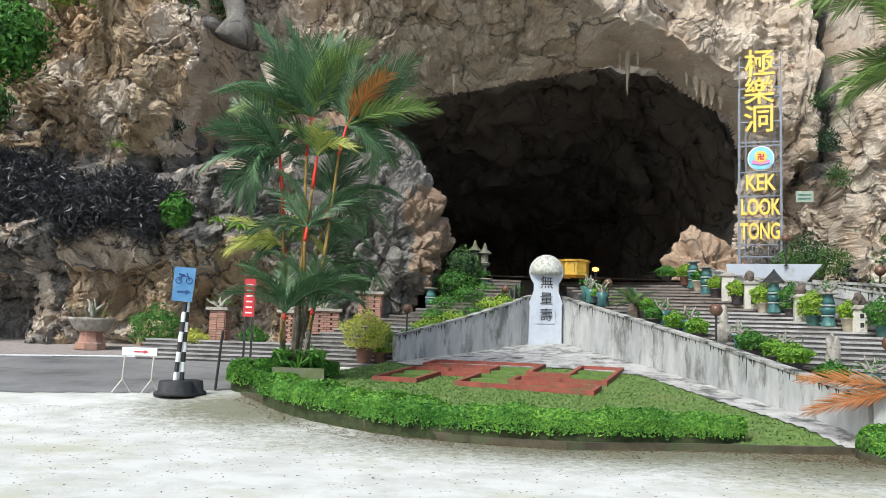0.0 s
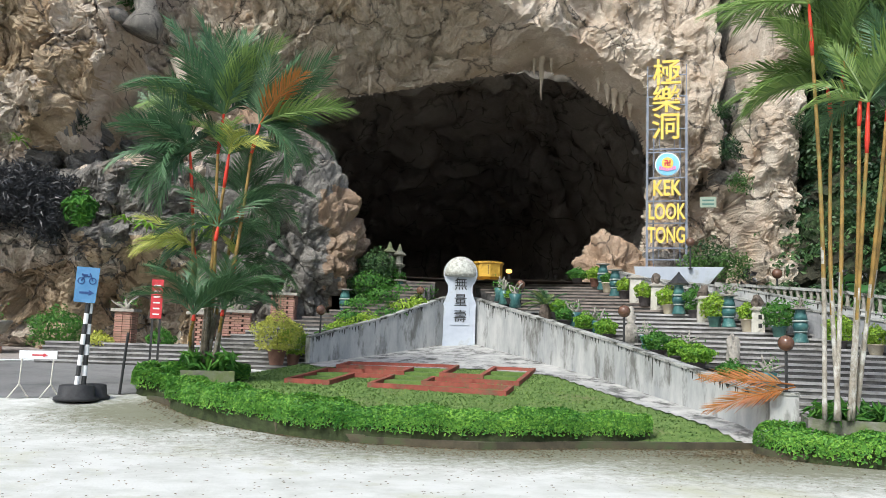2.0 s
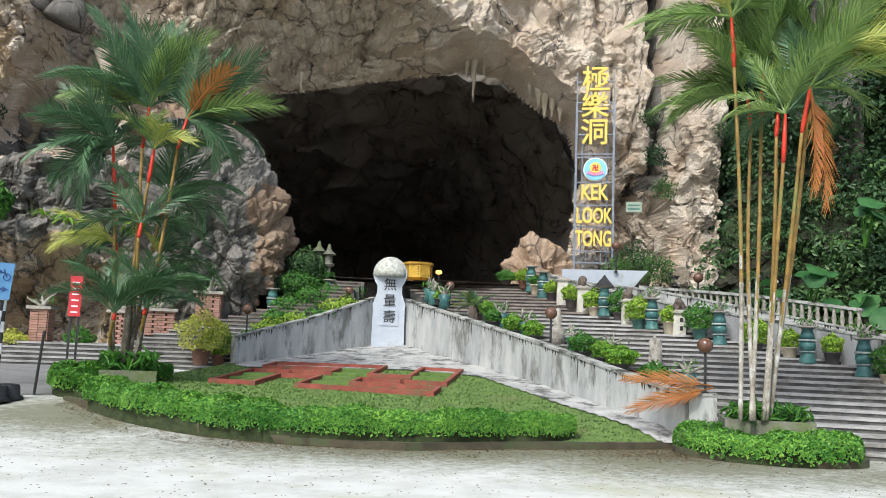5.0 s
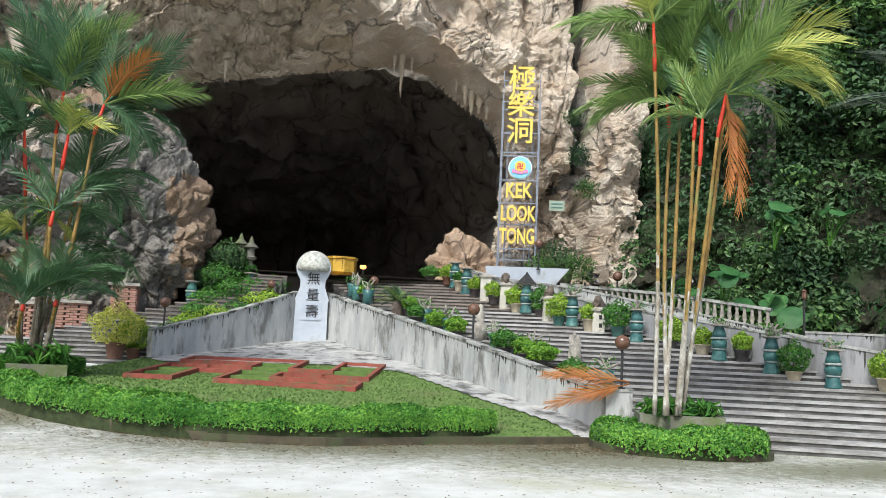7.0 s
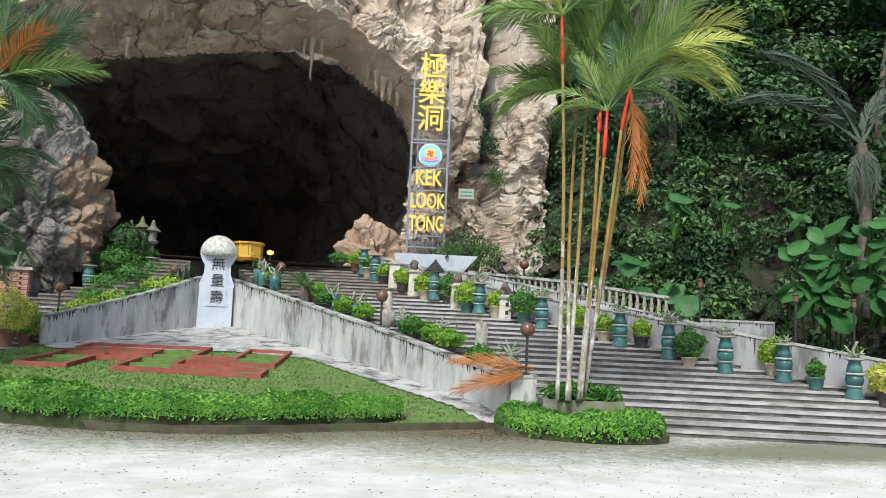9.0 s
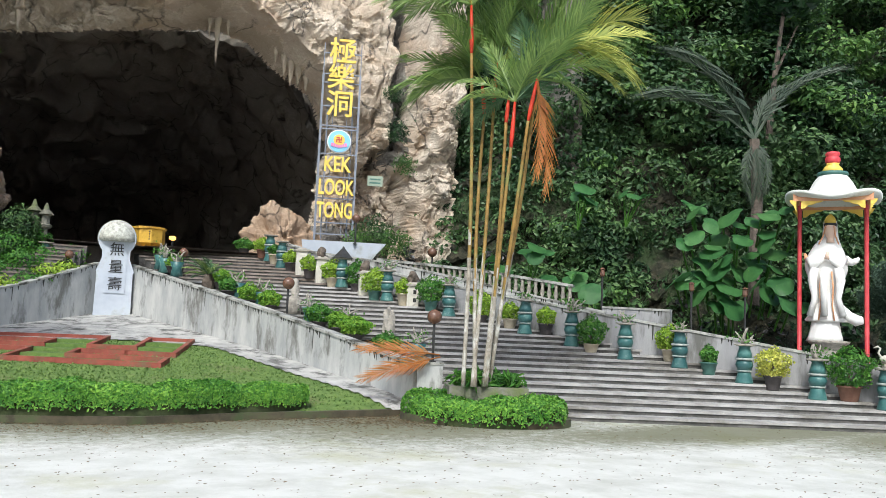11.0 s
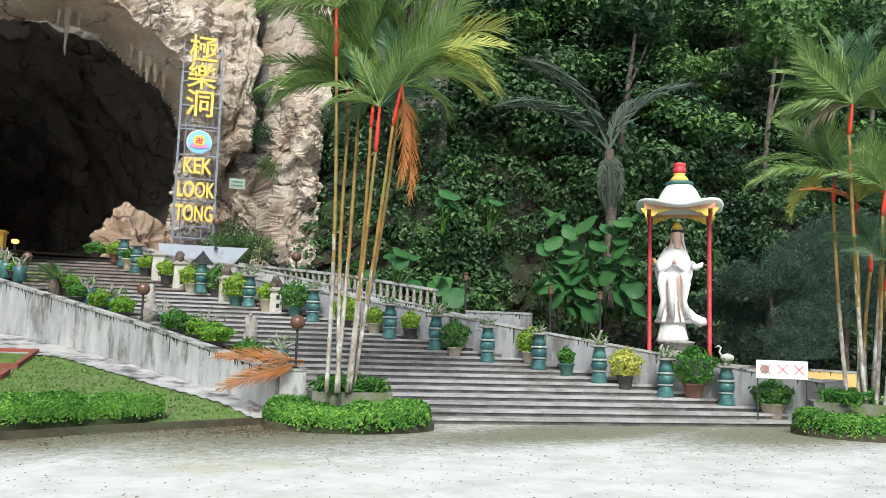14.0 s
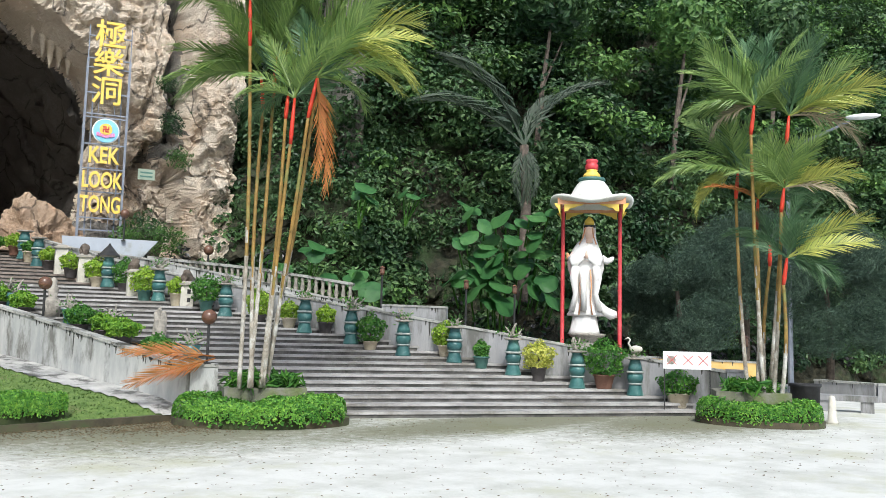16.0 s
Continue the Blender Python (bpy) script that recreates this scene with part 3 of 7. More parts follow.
def cliff_depth(x, z):
    """How far back the rock face stands at x across and z up."""
    front = np.interp(x, [-27, -14, -9, -5, 0, 6, 9.5, 12.5, 14.3, 15.1, 15.6, 16.4, 17.0, 18, 20], [26.5, 28.6, 29.4, 30.2, 30.0, 31.0, 32.0, 32.4, 31.8, 31.0, 29.4, 29.2, 30.6, 33.0, 36.0])
    # left: a ledge with a hollow foot, the upper face set back and sloping
    left = 1 - smooth(x, -6.5, -3.5)
    edge = np.interp(x, [-18, -11, -9.3, -4], [6.8, 7.0, 7.8, 8.6]) + 0.3 * np.sin(x * 1.3)
    front = front + left * (4.2 * smooth(z, edge - 0.9, edge + 1.6) + 0.12 * np.maximum(0, z - 9))
    hollow = (1 - smooth(z, 2.6, 4.4)) * np.clip(0.35 + 0.75 * np.sin(x * 1.15 + 0.6) * np.cos(x * 0.43), 0, 1)
    front = front + left * (2.1 * hollow - 0.7 * smooth(z, 3.4, 4.6) * (1 - smooth(z, 4.8, 6.0)))
    # above the ledge a buttress slopes up to a sharp crest, with a deep recess beside it
    crest = -10.3 + 0.12 * (z - 9) + 0.25 * np.sin(z * 1.1)
    front = front + left * smooth(z, 7.4, 9.2) * (2.6 * smooth(x, crest, crest + 0.8) * (1 - smooth(x, -6.8, -5.6)) - 2.4 * smooth(x, -16.5, crest) * (1 - smooth(x, crest, crest + 0.5)))
    front = front - left * 1.2 * np.exp(-((x + 11.6 + 0.35 * (z - 10)) / 0.9) ** 2) * smooth(z, 8.5, 10)
    front = front - 1.6 * smooth(z, 13, 19) * smooth(x, -4, 0) * (1 - smooth(x, 3, 6))
    # right: the foot behind the sign stands back under a hanging curtain, and a deep cleft runs up behind it
    front = front + 1.9 * smooth(x, 11.6, 12.8) * (1 - smooth(x, 14.9, 15.4)) * (1 - smooth(z, 8.0 + 0.5 * np.sin(x * 5), 9.2 + 0.5 * np.sin(x * 5)))
    front = front + 2.6 * np.exp(-((x - 14.75 + 0.1 * np.sin(z * 1.7)) / 0.3) ** 2) * smooth(z, 8.6, 10.0)
    front = front - 0.7 * np.exp(-((x - 14.1) / 0.35) ** 2) * smooth(z, 8.3, 9.6)
    front = front - 1.5 * np.exp(-((x - 12.3) / 1.4) ** 2 - ((z - 5.2) / 1.6) ** 2)
    s = inside(MOUTH, x, z)
    width = np.interp(x, [-8, 1.5, 3.2, 4.6, 6.1, 7.2, 12, 20], [5.2, 5.2, 3.6, 1.9, 0.9, 0.55, 0.5, 0.5])
    out = np.clip(-s / width, 0, 1) ** 0.8
    y = np.where(s < 0, 35.2 + (front - 35.2) * out, 35.2 + 0.4 * np.maximum(s, 0))
    y = np.where((x < -4.5) & (s < 0), np.minimum(front + 5.5 * smooth(x, -7.5, -5.0) * smooth(z, 8, 11), 35.6), y)
    return y


def cracks_at(V, scale, seed):
    """Blocky relief: 0 in the joints between blocks, 1 on their faces, and a value for each block."""
    c, f = np.empty(len(V)), np.empty(len(V))
    for i, (x, y, z) in enumerate(V):
        d, p = noise.voronoi((x * scale + seed, y * scale * 0.7, z * scale * 0.8))
        c[i] = min(1.0, (d[1] - d[0]) * 4)
        f[i] = noise.cell(p[0] * 7.1)
    return c, f


def build_cliff():
    nx, nz = 720, 340
    X, Zv = np.meshgrid(np.linspace(-24, 20, nx), np.linspace(-0.3, 20.5, nz))
    Yv = cliff_depth(X, Zv)
    V = np.stack([X, Yv, Zv], -1).reshape(-1, 3)
    s = inside(MOUTH, V[:, 0], V[:, 2])
    W = V + np.stack([fractal_at(V, 0.5, 17.0, 3), np.zeros(len(V)), fractal_at(V, 0.5, 27.0, 3)], 1) * 0.6
    big, mid = fractal_at(V, 0.33, 3.0, 3), fractal_at(W, 1.5, 9.0, 5, (1, 0.6, 0.8))
    drape = np.abs(fractal_at(V, 0.9, 21.0, 3, (1.7, 0.6, 0.18)))
    crack, block = cracks_at(W, 0.62, 4.0)
    crack2, block2 = cracks_at(W, 1.7, 14.0)
    fine = np.abs(fractal_at(W, 3.4, 61.0, 4, (1, 0.5, 1.5))) * 2 - 0.5
    crag = ridged_at(W, 0.5, 5.0, 6, (1, 0.6, 0.8))
    beds = ridged_at(W, 0.7, 15.0, 5, (0.3, 0.5, 1.5), 0.22)
    deep = np.clip((V[:, 1] - 36) / 4, 0, 1)
    calm = smooth(V[:, 0], 2.5, 5.0) * smooth(V[:, 2], 9, 12)
    right, right2 = smooth(V[:, 0], 8.5, 12), smooth(V[:, 0], 10.5, 13)
    V[:, 1] += (0.8 * big - 0.26 * crag * (1 - 0.4 * calm) - 0.2 * beds * (0.3 + 0.7 * calm) + 0.3 * mid * (1 - 0.45 * calm) - 0.14 * block * (1 - 0.4 * right) + 0.35 * (1 - crack) ** 2 * (1 - 0.5 * right) + (0.16 * (1 - crack2) ** 2 - 0.14 * block2) * (1 - 0.6 * calm) + 0.8 * drape * right2 + 0.16 * fine * (1 - 0.7 * calm)) * (1 - 0.6 * deep) * (1 - 0.65 * smooth(s, -0.7, 0.0))
    V[:, 0] += 0.3 * fractal_at(V, 0.9, 51.0, 3) * (1 - deep) * (1 - 0.6 * calm)
    V[:, 2] += (0.35 * (1 - 0.6 * calm) * fractal_at(V, 0.8, 71.0, 4) * (1 - 0.5 * smooth(s, -0.7, 0.0))) * (1 - deep)
    i = np.arange(len(V)).reshape(nz, nx)
    Q = np.stack([i[:-1, :-1], i[:-1, 1:], i[1:, 1:], i[1:, :-1]], -1).reshape(-1, 4)
    Q = Q[s[Q].max(1) < 0.06]
    c = V[Q].mean(1)
    me = array_mesh("cliff", V, Q, ROCK, False)
    for m in (ROCK_GREY, ROCK_ROOF, ROCK_OCHRE):
        me.materials.append(m)
    wob = fractal_at(c, 0.5, 91.0, 3)
    slot = np.zeros(len(c), np.int32)
    grey = ((c[:, 0] < 0.8) & (c[:, 2] < 9.8)) | ((c[:, 0] > 14.3) & (c[:, 0] < 15.1) & (c[:, 2] > 8.5)) | ((c[:, 0] > 11.5) & (c[:, 0] < 15.0) & (c[:, 2] < 5.8))
    slot[grey & ((wob + 0.18 > 0) | (c[:, 0] > 5))] = 1
    sc = s[Q].mean(1)
    lip = np.interp(c[:, 0], [-8, 2.2, 3.4, 4.6, 6.1, 7.2, 12], [7.0, 7.0, 3.4, 1.2, 0.25, 0.08, 0.05])
    slot[(sc > -lip + wob * 0.5) & (sc < 0) & (c[:, 0] > -5) & (c[:, 1] > 30.8)] = 2
    slot[(c[:, 0] < -10.5 + wob) & (c[:, 2] > 8.4 + wob) & (wob * 2 + 0.25 > 0)] = 3
    slot[(c[:, 0] > -13) & (c[:, 0] < -5) & (c[:, 2] < 4.6 + wob) & (wob + 0.1 > 0)] = 3
    me.polygons.foreach_set("material_index", slot)
    tagged(new("cliff", me), "weathered limestone cliff with a wide dark cave mouth", "cliff", kind="structure")
    # the great leaning boulder beside the mouth
    hs, na = np.linspace(0.4, 10.05, 230), 330
    rt = np.interp(hs, [0.4, 2.5, 3.3, 4.1, 5.1, 6.1, 6.9, 7.9, 8.8, 9.2, 9.8, 10.05], [-1.2, -0.9, -0.3, 0.15, 0.3, 0.15, -0.3, -0.66, -1.35, -1.95, -2.3, -2.8])
    lf = np.interp(hs, [0.4, 5, 7, 8.5, 9.5, 10.05], [-5.6, -5.7, -5.5, -5.0, -4.2, -3.4])
    dp = np.interp(hs, [0.4, 2, 4, 6.5, 8.5, 9.5, 10.05], [1.5, 1.6, 2.2, 2.2, 1.7, 1.0, 0.3])
    an = np.linspace(0, 2 * math.pi, na, endpoint=False)
    ca, sa = (np.sign(f) * np.abs(f) ** 0.8 for f in (np.cos(an), np.sin(an)))
    B = np.stack([((rt + lf) / 2)[:, None] + ((rt - lf) / 2)[:, None] * ca, 29.9 + dp[:, None] * sa, np.repeat(hs[:, None], na, 1)], -1).reshape(-1, 3)
    i = np.arange(len(B)).reshape(len(hs), na)
    tri = np.stack([i[:-1], np.roll(i, -1, 1)[:-1], np.roll(i, -1, 1)[1:], i[1:]], -1).reshape(-1, 4)
    D = B - np.array([-2.6, 30.4, 4.5])
    D /= np.linalg.norm(D, axis=1)[:, None]
    ck, bl = cracks_at(B, 0.5, 24.0)
    ck2, bl2 = cracks_at(B, 1.4, 34.0)
    B += D * (0.32 * fractal_at(B, 0.45, 81.0, 4) + 0.2 * ridged_at(B, 0.8, 82.0, 6) + 0.12 * fractal_at(B, 2.6, 84.0, 5) + 0.16 * bl - 0.3 * (1 - ck) ** 2 + 0.1 * bl2 - 0.14 * (1 - ck2) ** 2 - 0.18)[:, None]
    me = array_mesh("great_boulder", B, tri, ROCK_GREY, False)
    me.materials.append(ROCK_BROKEN)
    c = B[tri].mean(1)
    me.polygons.foreach_set("material_index", ((c[:, 0] + 0.12 * c[:, 2] + 0.9 * fractal_at(c, 0.7, 83.0, 3) > -0.35) & (c[:, 2] < 7.0) | (c[:, 2] > 9.1)).astype(np.int32))
    tagged(new("great_boulder", me), "great leaning grey boulder with orange broken faces", "boulder", kind="structure")
    # pale flowstone columns high on the left
    for k, (x, y, z0, z1, r) in enumerate(((-8.7, 32.4, 13.2, 17.5, 0.5), (-10.2, 32.6, 13.6, 15.4, 0.6), (-7.2, 33.0, 9.0, 12.5, 0.28), (-6.4, 33.2, 8.5, 11.5, 0.22))):
        path = [(x + 0.2 * math.sin(q + k), y, z0 + (z1 - z0) * q / 9) for q in range(10)]
        g = Geo().tube(path, [r * (1.5 - 0.9 * math.sin(math.pi * q / 11) + 0.15 * math.sin(q * 2.1)) for q in range(10)], 12)
        tagged(new("flowstone_column", g.mesh("flowstone_column", ROCK_GREY if k < 2 else ROCK, True)), "pale flowstone column on the cliff", "rock column", group="flowstone columns")
    # the chamber opens wider behind the lip and runs back into the dark
    P = np.array(MOUTH, float)
    k = np.linspace(0, len(P) - 1, 150)
    ox, oz = np.interp(k, np.arange(len(P)), P[:, 0]) - 4.5, np.interp(k, np.arange(len(P)), P[:, 1]) - 6.0
    deps = np.linspace(0, 1, 70) ** 1.2
    grow = np.interp(deps, [0, 0.06, 0.2, 0.5, 1.0], [1.1, 1.22, 1.28, 1.2, 0.7])
    T = np.stack([4.5 + grow[:, None] * ox, np.repeat(36.0 + 38 * deps[:, None], 150, 1), 6.0 + grow[:, None] * oz * np.interp(deps, [0, 0.3, 1], [1, 0.95, 0.8])[:, None]], -1).reshape(-1, 3)
    T += np.stack([fractal_at(T, 0.28, 7.0, 5), fractal_at(T, 0.5, 37.0, 3), fractal_at(T, 0.3, 47.0, 5) - 0.5 * np.abs(fractal_at(T, 0.8, 57.0, 3, (1, 1, 0.1)))], 1) * 1.3
    i = np.arange(len(T)).reshape(70, 150)
    Qc = np.stack([i[:-1, :-1], i[:-1, 1:], i[1:, 1:], i[1:, :-1]], -1).reshape(-1, 4)
    tagged(new("cave_chamber", array_mesh("cave_chamber", T, Qc, ROCK_CAVE, True)), "limestone chamber behind the cave mouth, its rock coloured darker as shade", "cave", kind="structure")
    # cave floor and the rock roof above the cut
    tagged(new("cave_floor", sheet("cave_floor", -9, 14, 28.6, 76, 0.5, lambda x, y: 4.02 - 0.06 * np.maximum(0, y - 37), STEP_BROWN, [(-4.6, 29.4), (4.3, 29.4), (5.6, 28.2), (8.6, 28.4), (14, 30), (14, 76), (-9, 76)])), "brown trodden cave floor", "cave floor", kind="structure")
    cap = Geo()
    cap.add([(-24, 34, 20.2), (20, 34, 20.2), (20, 80, 20.2), (-24, 80, 20.2)], [(0, 1, 2, 3)])
    cap.add([(-24, 75, -4), (20, 75, -4), (20, 75, 22), (-24, 75, 22)], [(0, 1, 2, 3)])
    for x in (-24, 20):
        cap.add([(x, 26, -1), (x, 80, -1), (x, 80, 21), (x, 26, 21)], [(0, 1, 2, 3)])
    tagged(new("cliff_back", cap.mesh("cliff_back", ROCK_GREY)), "dark rock closing the hill behind the cave", "cliff", kind="structure")
    # hanging stalactites round the lip
    for k, (x, z, ln, r) in enumerate(((7.42, 13.7, 1.6, 0.13), (7.1, 13.7, 0.6, 0.1), (7.85, 13.7, 0.45, 0.1), (10.3, 12.5, 0.8, 0.16), (10.6, 12.3, 1.1, 0.17), (10.95, 12.2, 0.9, 0.2), (11.3, 12.0, 0.8, 0.16), (9.9, 12.8, 0.5, 0.12), (-1.9, 11.9, 0.7, 0.1), (0.2, 12.2, 0.4, 0.09), (13.1, 12.2, 1.2, 0.17), (13.5, 12.2, 1.0, 0.15), (12.8, 12.4, 0.8, 0.15), (13.3, 12.3, 0.7, 0.12))):
        y = 34.0 if x < 12 else 32.2
        ln *= 0.55 if x > 9.5 else 1.0
        g = Geo()
        path = [(x + 0.015 * math.sin(j * 2 + k), y + 0.015 * math.cos(j * 3 + k), z + 0.5 - (ln + 0.5) * j / 7) for j in range(8)]
        g.tube(path, [0.9 * r * (1.35 - 0.17 * j + 0.1 * math.sin(j * 2.3 + k)) for j in range(8)], 9)
        tagged(new("stalactite", g.mesh("stalactite", ROCK_ROOF, True)), "pale hanging limestone stalactite at the cave mouth", "stalactite", group="stalactites at the cave mouth")


# ---- stairs and walls ----
FOOT = Vector((9.17, 14.32, 0))
ALONG, INTO = Vector((0.9015, -0.4329, 0)), Vector((0.4329, 0.9015, 0))
RISE, RUN, STEPS = 0.128, 0.42, 31
STAIR_TURN = math.atan2(ALONG.y, ALONG.x)


def stair_point(nu, sigma, z=None):
    p = FOOT + INTO * nu + ALONG * sigma
    p.z = (min(STEPS, math.floor(nu / RUN) + 1) * RISE if nu >= 0 else 0) if z is None else z
    return p


def left_edge(nu):
    return float(np.interp(nu, [0, 4.5, 11.1, 14], [-1.2, -4.9, -10.4, -12.6]))


def right_edge(nu):
    return float(np.interp(nu, [0, 1.1, 5.0, 12.4, 14], [10.2, 9.1, 2.9, -5.6, -7.0]))


def build_stairs():
    st = thing("stairs", "wide worn concrete steps with pale treads and risers coloured as in shade", "stairs", kind="structure")
    for i in range(STEPS):
        nu = i * RUN
        l, r = left_edge(nu), right_edge(nu)
        g = Geo()
        m = FOOT + INTO * (nu + 0.25) + ALONG * ((l + r) / 2)
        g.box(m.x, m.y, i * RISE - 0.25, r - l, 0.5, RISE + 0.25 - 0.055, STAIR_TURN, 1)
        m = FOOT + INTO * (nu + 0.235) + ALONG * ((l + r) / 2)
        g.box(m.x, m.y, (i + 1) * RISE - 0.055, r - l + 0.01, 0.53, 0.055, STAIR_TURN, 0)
        part("step", g.mesh("step", [TREAD, RISER_SHADE] if i < 22 else [STEP_BROWN, RISER_SHADE]), st)


def wall_run(name, pts, thick, label, mats, drips=0, cap=0.06):
    """A wall along (x, y, foot, top) points, with a thin coping and mould runs under it."""
    w = thing(name, label, "wall", kind="structure")
    body, cop, mould = Geo(), Geo(), Geo()
    for (ax, ay, az, at), (bx, by, bz, bt) in zip(pts, pts[1:]):
        d = Vector((bx - ax, by - ay, 0)).normalized()
        n = Vector((-d.y, d.x, 0))
        for g, h, lo in ((body, thick / 2, None), (cop, thick / 2 + 0.025, 0.0)):
            P = []
            for x, y, z, t in ((ax, ay, az, at), (bx, by, bz, bt)):
                z0 = z - 0.3 if lo is None else t
                z1 = t if lo is None else t + cap
                for sgn in (-1, 1):
                    P += [(x + n.x * h * sgn, y + n.y * h * sgn, z0), (x + n.x * h * sgn, y + n.y * h * sgn, z1)]
            g.add(P, [(0, 4, 5, 1), (2, 3, 7, 6), (1, 5, 7, 3), (0, 2, 6, 4), (0, 1, 3, 2), (4, 6, 7, 5)])
        side = 1 if (n.x * -(ax + bx) + n.y * -(ay + by)) > 0 else -1
        length = math.hypot(bx - ax, by - ay)
        for k in range(int(drips * length)):
            u = RNG.uniform(0.02, 0.98)
            x, y, t = ax + (bx - ax) * u, ay + (by - ay) * u, at + (bt - at) * u
            wd, ln = RNG.uniform(0.012, 0.04), RNG.uniform(0.03, 0.18) * (3 if RNG.uniform() < 0.05 else 1)
            o = n * side * (thick / 2 + 0.004)
            mould.add([(x + o.x - d.x * wd, y + o.y - d.y * wd, t), (x + o.x + d.x * wd, y + o.y + d.y * wd, t), (x + o.x + d.x * wd * 0.3, y + o.y + d.y * wd * 0.3, t - ln), (x + o.x - d.x * wd * 0.4, y + o.y - d.y * wd * 0.4, t - ln * 0.8)], [(0, 1, 2, 3)])
    part("wall_body", body.mesh("wall_body", mats[0]), w)
    part("coping", cop.mesh("coping", mats[1]), w)
    if mould.f:
        part("mould", mould.mesh("mould", DRIP), w, "black mould runs")
    return w


def build_walls():
    wall_run("wall_right_of_lawn", [(7.75, 15.1, 0.1, 0.96), (6.55, 20.6, 0.75, 1.88), (4.15, 29.0, 1.6, 3.3)], 0.22, "pale grey rendered sloping wall with black mould runs", (WALLPAINT, COPING), 9)
    pier = Geo().box(0, 0, -0.2, 0.5, 0.5, 1.2).box(0, 0, 1.0, 0.54, 0.54, 0.05, 0, 1)
    tagged(new("wall_pier", pier.mesh("wall_pier", [WALLPAINT, COPING])), "grey rendered square pier ending the low wall", "pier", kind="structure").matrix_basis = pose(8.0, 15.05, 0, 0, 0, -25)
    wall_run("wall_left_of_lawn", [(-1.32, 24.97, 0.85, 1.76), (0.9, 26.95, 1.3, 2.45), (3.1, 29.2, 1.6, 3.3)], 0.22, "grey rendered sloping wall streaked with mould", (WALLPAINT, COPING), 8)
    side = [(18.5, 9.75, 0.0, 0.98), (17.9, 11.5, 0.0, 1.2), (16.75, 13.3, 0.0, 1.52), (15.3, 15.5, 0.0, 1.92), (13.9, 17.75, 0.5, 2.32), (12.9, 19.3, 0.8, 2.6), (11.3, 22.3, 1.5, 3.1), (9.9, 25.4, 2.2, 3.75), (9.2, 28.6, 3.0, 4.4)]
    wall_run("wall_beside_stairs", side, 0.22, "dark stained grey wall rising beside the steps", (WALLDARK, COPING), 2)
    upper = [(16.94, 17.7, 1.2, 2.46), (15.85, 19.3, 1.2, 2.5)]
    wall_run("wall_upper_end", upper, 0.25, "grey rendered wall end above the steps", (WALLDARK, COPING), 3)
    wall_run("wall_ramp", [(15.85, 19.2, 1.3, 2.35), (13.6, 21.6, 1.8, 3.0), (11.7, 25.2, 2.4, 3.75), (10.6, 28.3, 3.0, 4.15)], 0.25, "pale stained wall along the upper ramp", (WALLPAINT, COPING), 5)
    wall_run("wall_ochre", [(21.8, 17.6, 0.0, 1.2), (23.2, 14.6, 0.0, 1.12), (25.1, 12.4, 0.0, 1.05)], 0.25, "ochre painted low wall at the foot of the hill", (YELLOW_WALL, COPING), 2)
    wall_run("wall_low_far", [(27.9, 11.7, 0.0, 0.5), (27.2, 9.6, 0.0, 0.5), (28.4, 6.5, 0.0, 0.5), (31.0, 3.0, 0.0, 0.5)], 0.3, "low dark stained wall at the car park's far edge", (WALLDARK, COPING), 2)
    # balustrade over the ramp
    bal = thing("balustrade", "dark-stained concrete balustrade with turned balusters above the ramp", "balustrade", kind="structure")
    pts = [(16.1, 21.1, 2.6), (14.2, 23.6, 3.05), (12.2, 27.4, 3.45)]
    bal_me = Geo().lathe([(0.07, 0), (0.07, 0.06), (0.04, 0.1), (0.075, 0.24), (0.045, 0.42), (0.07, 0.5), (0.07, 0.56)], 8).mesh("baluster", STONE, True)
    for (ax, ay, az), (bx, by, bz) in zip(pts, pts[1:]):
        ln = math.hypot(bx - ax, by - ay)
        k = int(ln / 0.22)
        for j in range(k):
            u = (j + 0.5) / k
            part("baluster", bal_me, bal).location = (ax + (bx - ax) * u, ay + (by - ay) * u, az + (bz - az) * u)
        g = Geo()
        for off, w, h in ((0.56, 0.2, 0.09), (-0.3, 0.24, 0.3)):
            P = []
            d = Vector((bx - ax, by - ay, 0)).normalized()
            for x, y, z in ((ax, ay, az), (bx, by, bz)):
                for sgn in (-1, 1):
                    P += [(x - d.y * w / 2 * sgn, y + d.x * w / 2 * sgn, z + off), (x - d.y * w / 2 * sgn, y + d.x * w / 2 * sgn, z + off + h)]
            g.add(P, [(0, 4, 5, 1), (2, 3, 7, 6), (1, 5, 7, 3), (0, 2, 6, 4), (0, 1, 3, 2), (4, 6, 7, 5)])
        part("rail", g.mesh("rail", COPING), bal)
    # ground behind the stair wall, up to the hill
    bank = Geo()
    bank.add([(18.4, 10.2, 0.1), (24.5, 16.5, 0.2), (24.0, 18.5, 1.3), (17.3, 13.4, 1.2)], [(0, 1, 2, 3)])
    bank.add([(17.3, 13.4, 1.2), (24.0, 18.5, 1.3), (18.5, 23, 2.0), (14.0, 18.0, 2.0)], [(0, 1, 2, 3)])
    bank.add([(14.0, 18.0, 2.0), (18.5, 23, 2.0), (15.2, 29.6, 3.4), (9.9, 26.2, 3.3)], [(0, 1, 2, 3)])
    bank.add([(9.9, 26.2, 3.3), (15.2, 29.6, 3.4), (13.5, 33, 4.2), (8.8, 30, 4.0)], [(0, 1, 2, 3)])
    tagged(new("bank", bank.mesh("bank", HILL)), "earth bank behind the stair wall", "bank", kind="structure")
    # left flight up from the drive
    fl = thing("stairs_left", "worn grey concrete steps up from the drive", "stairs", kind="structure")
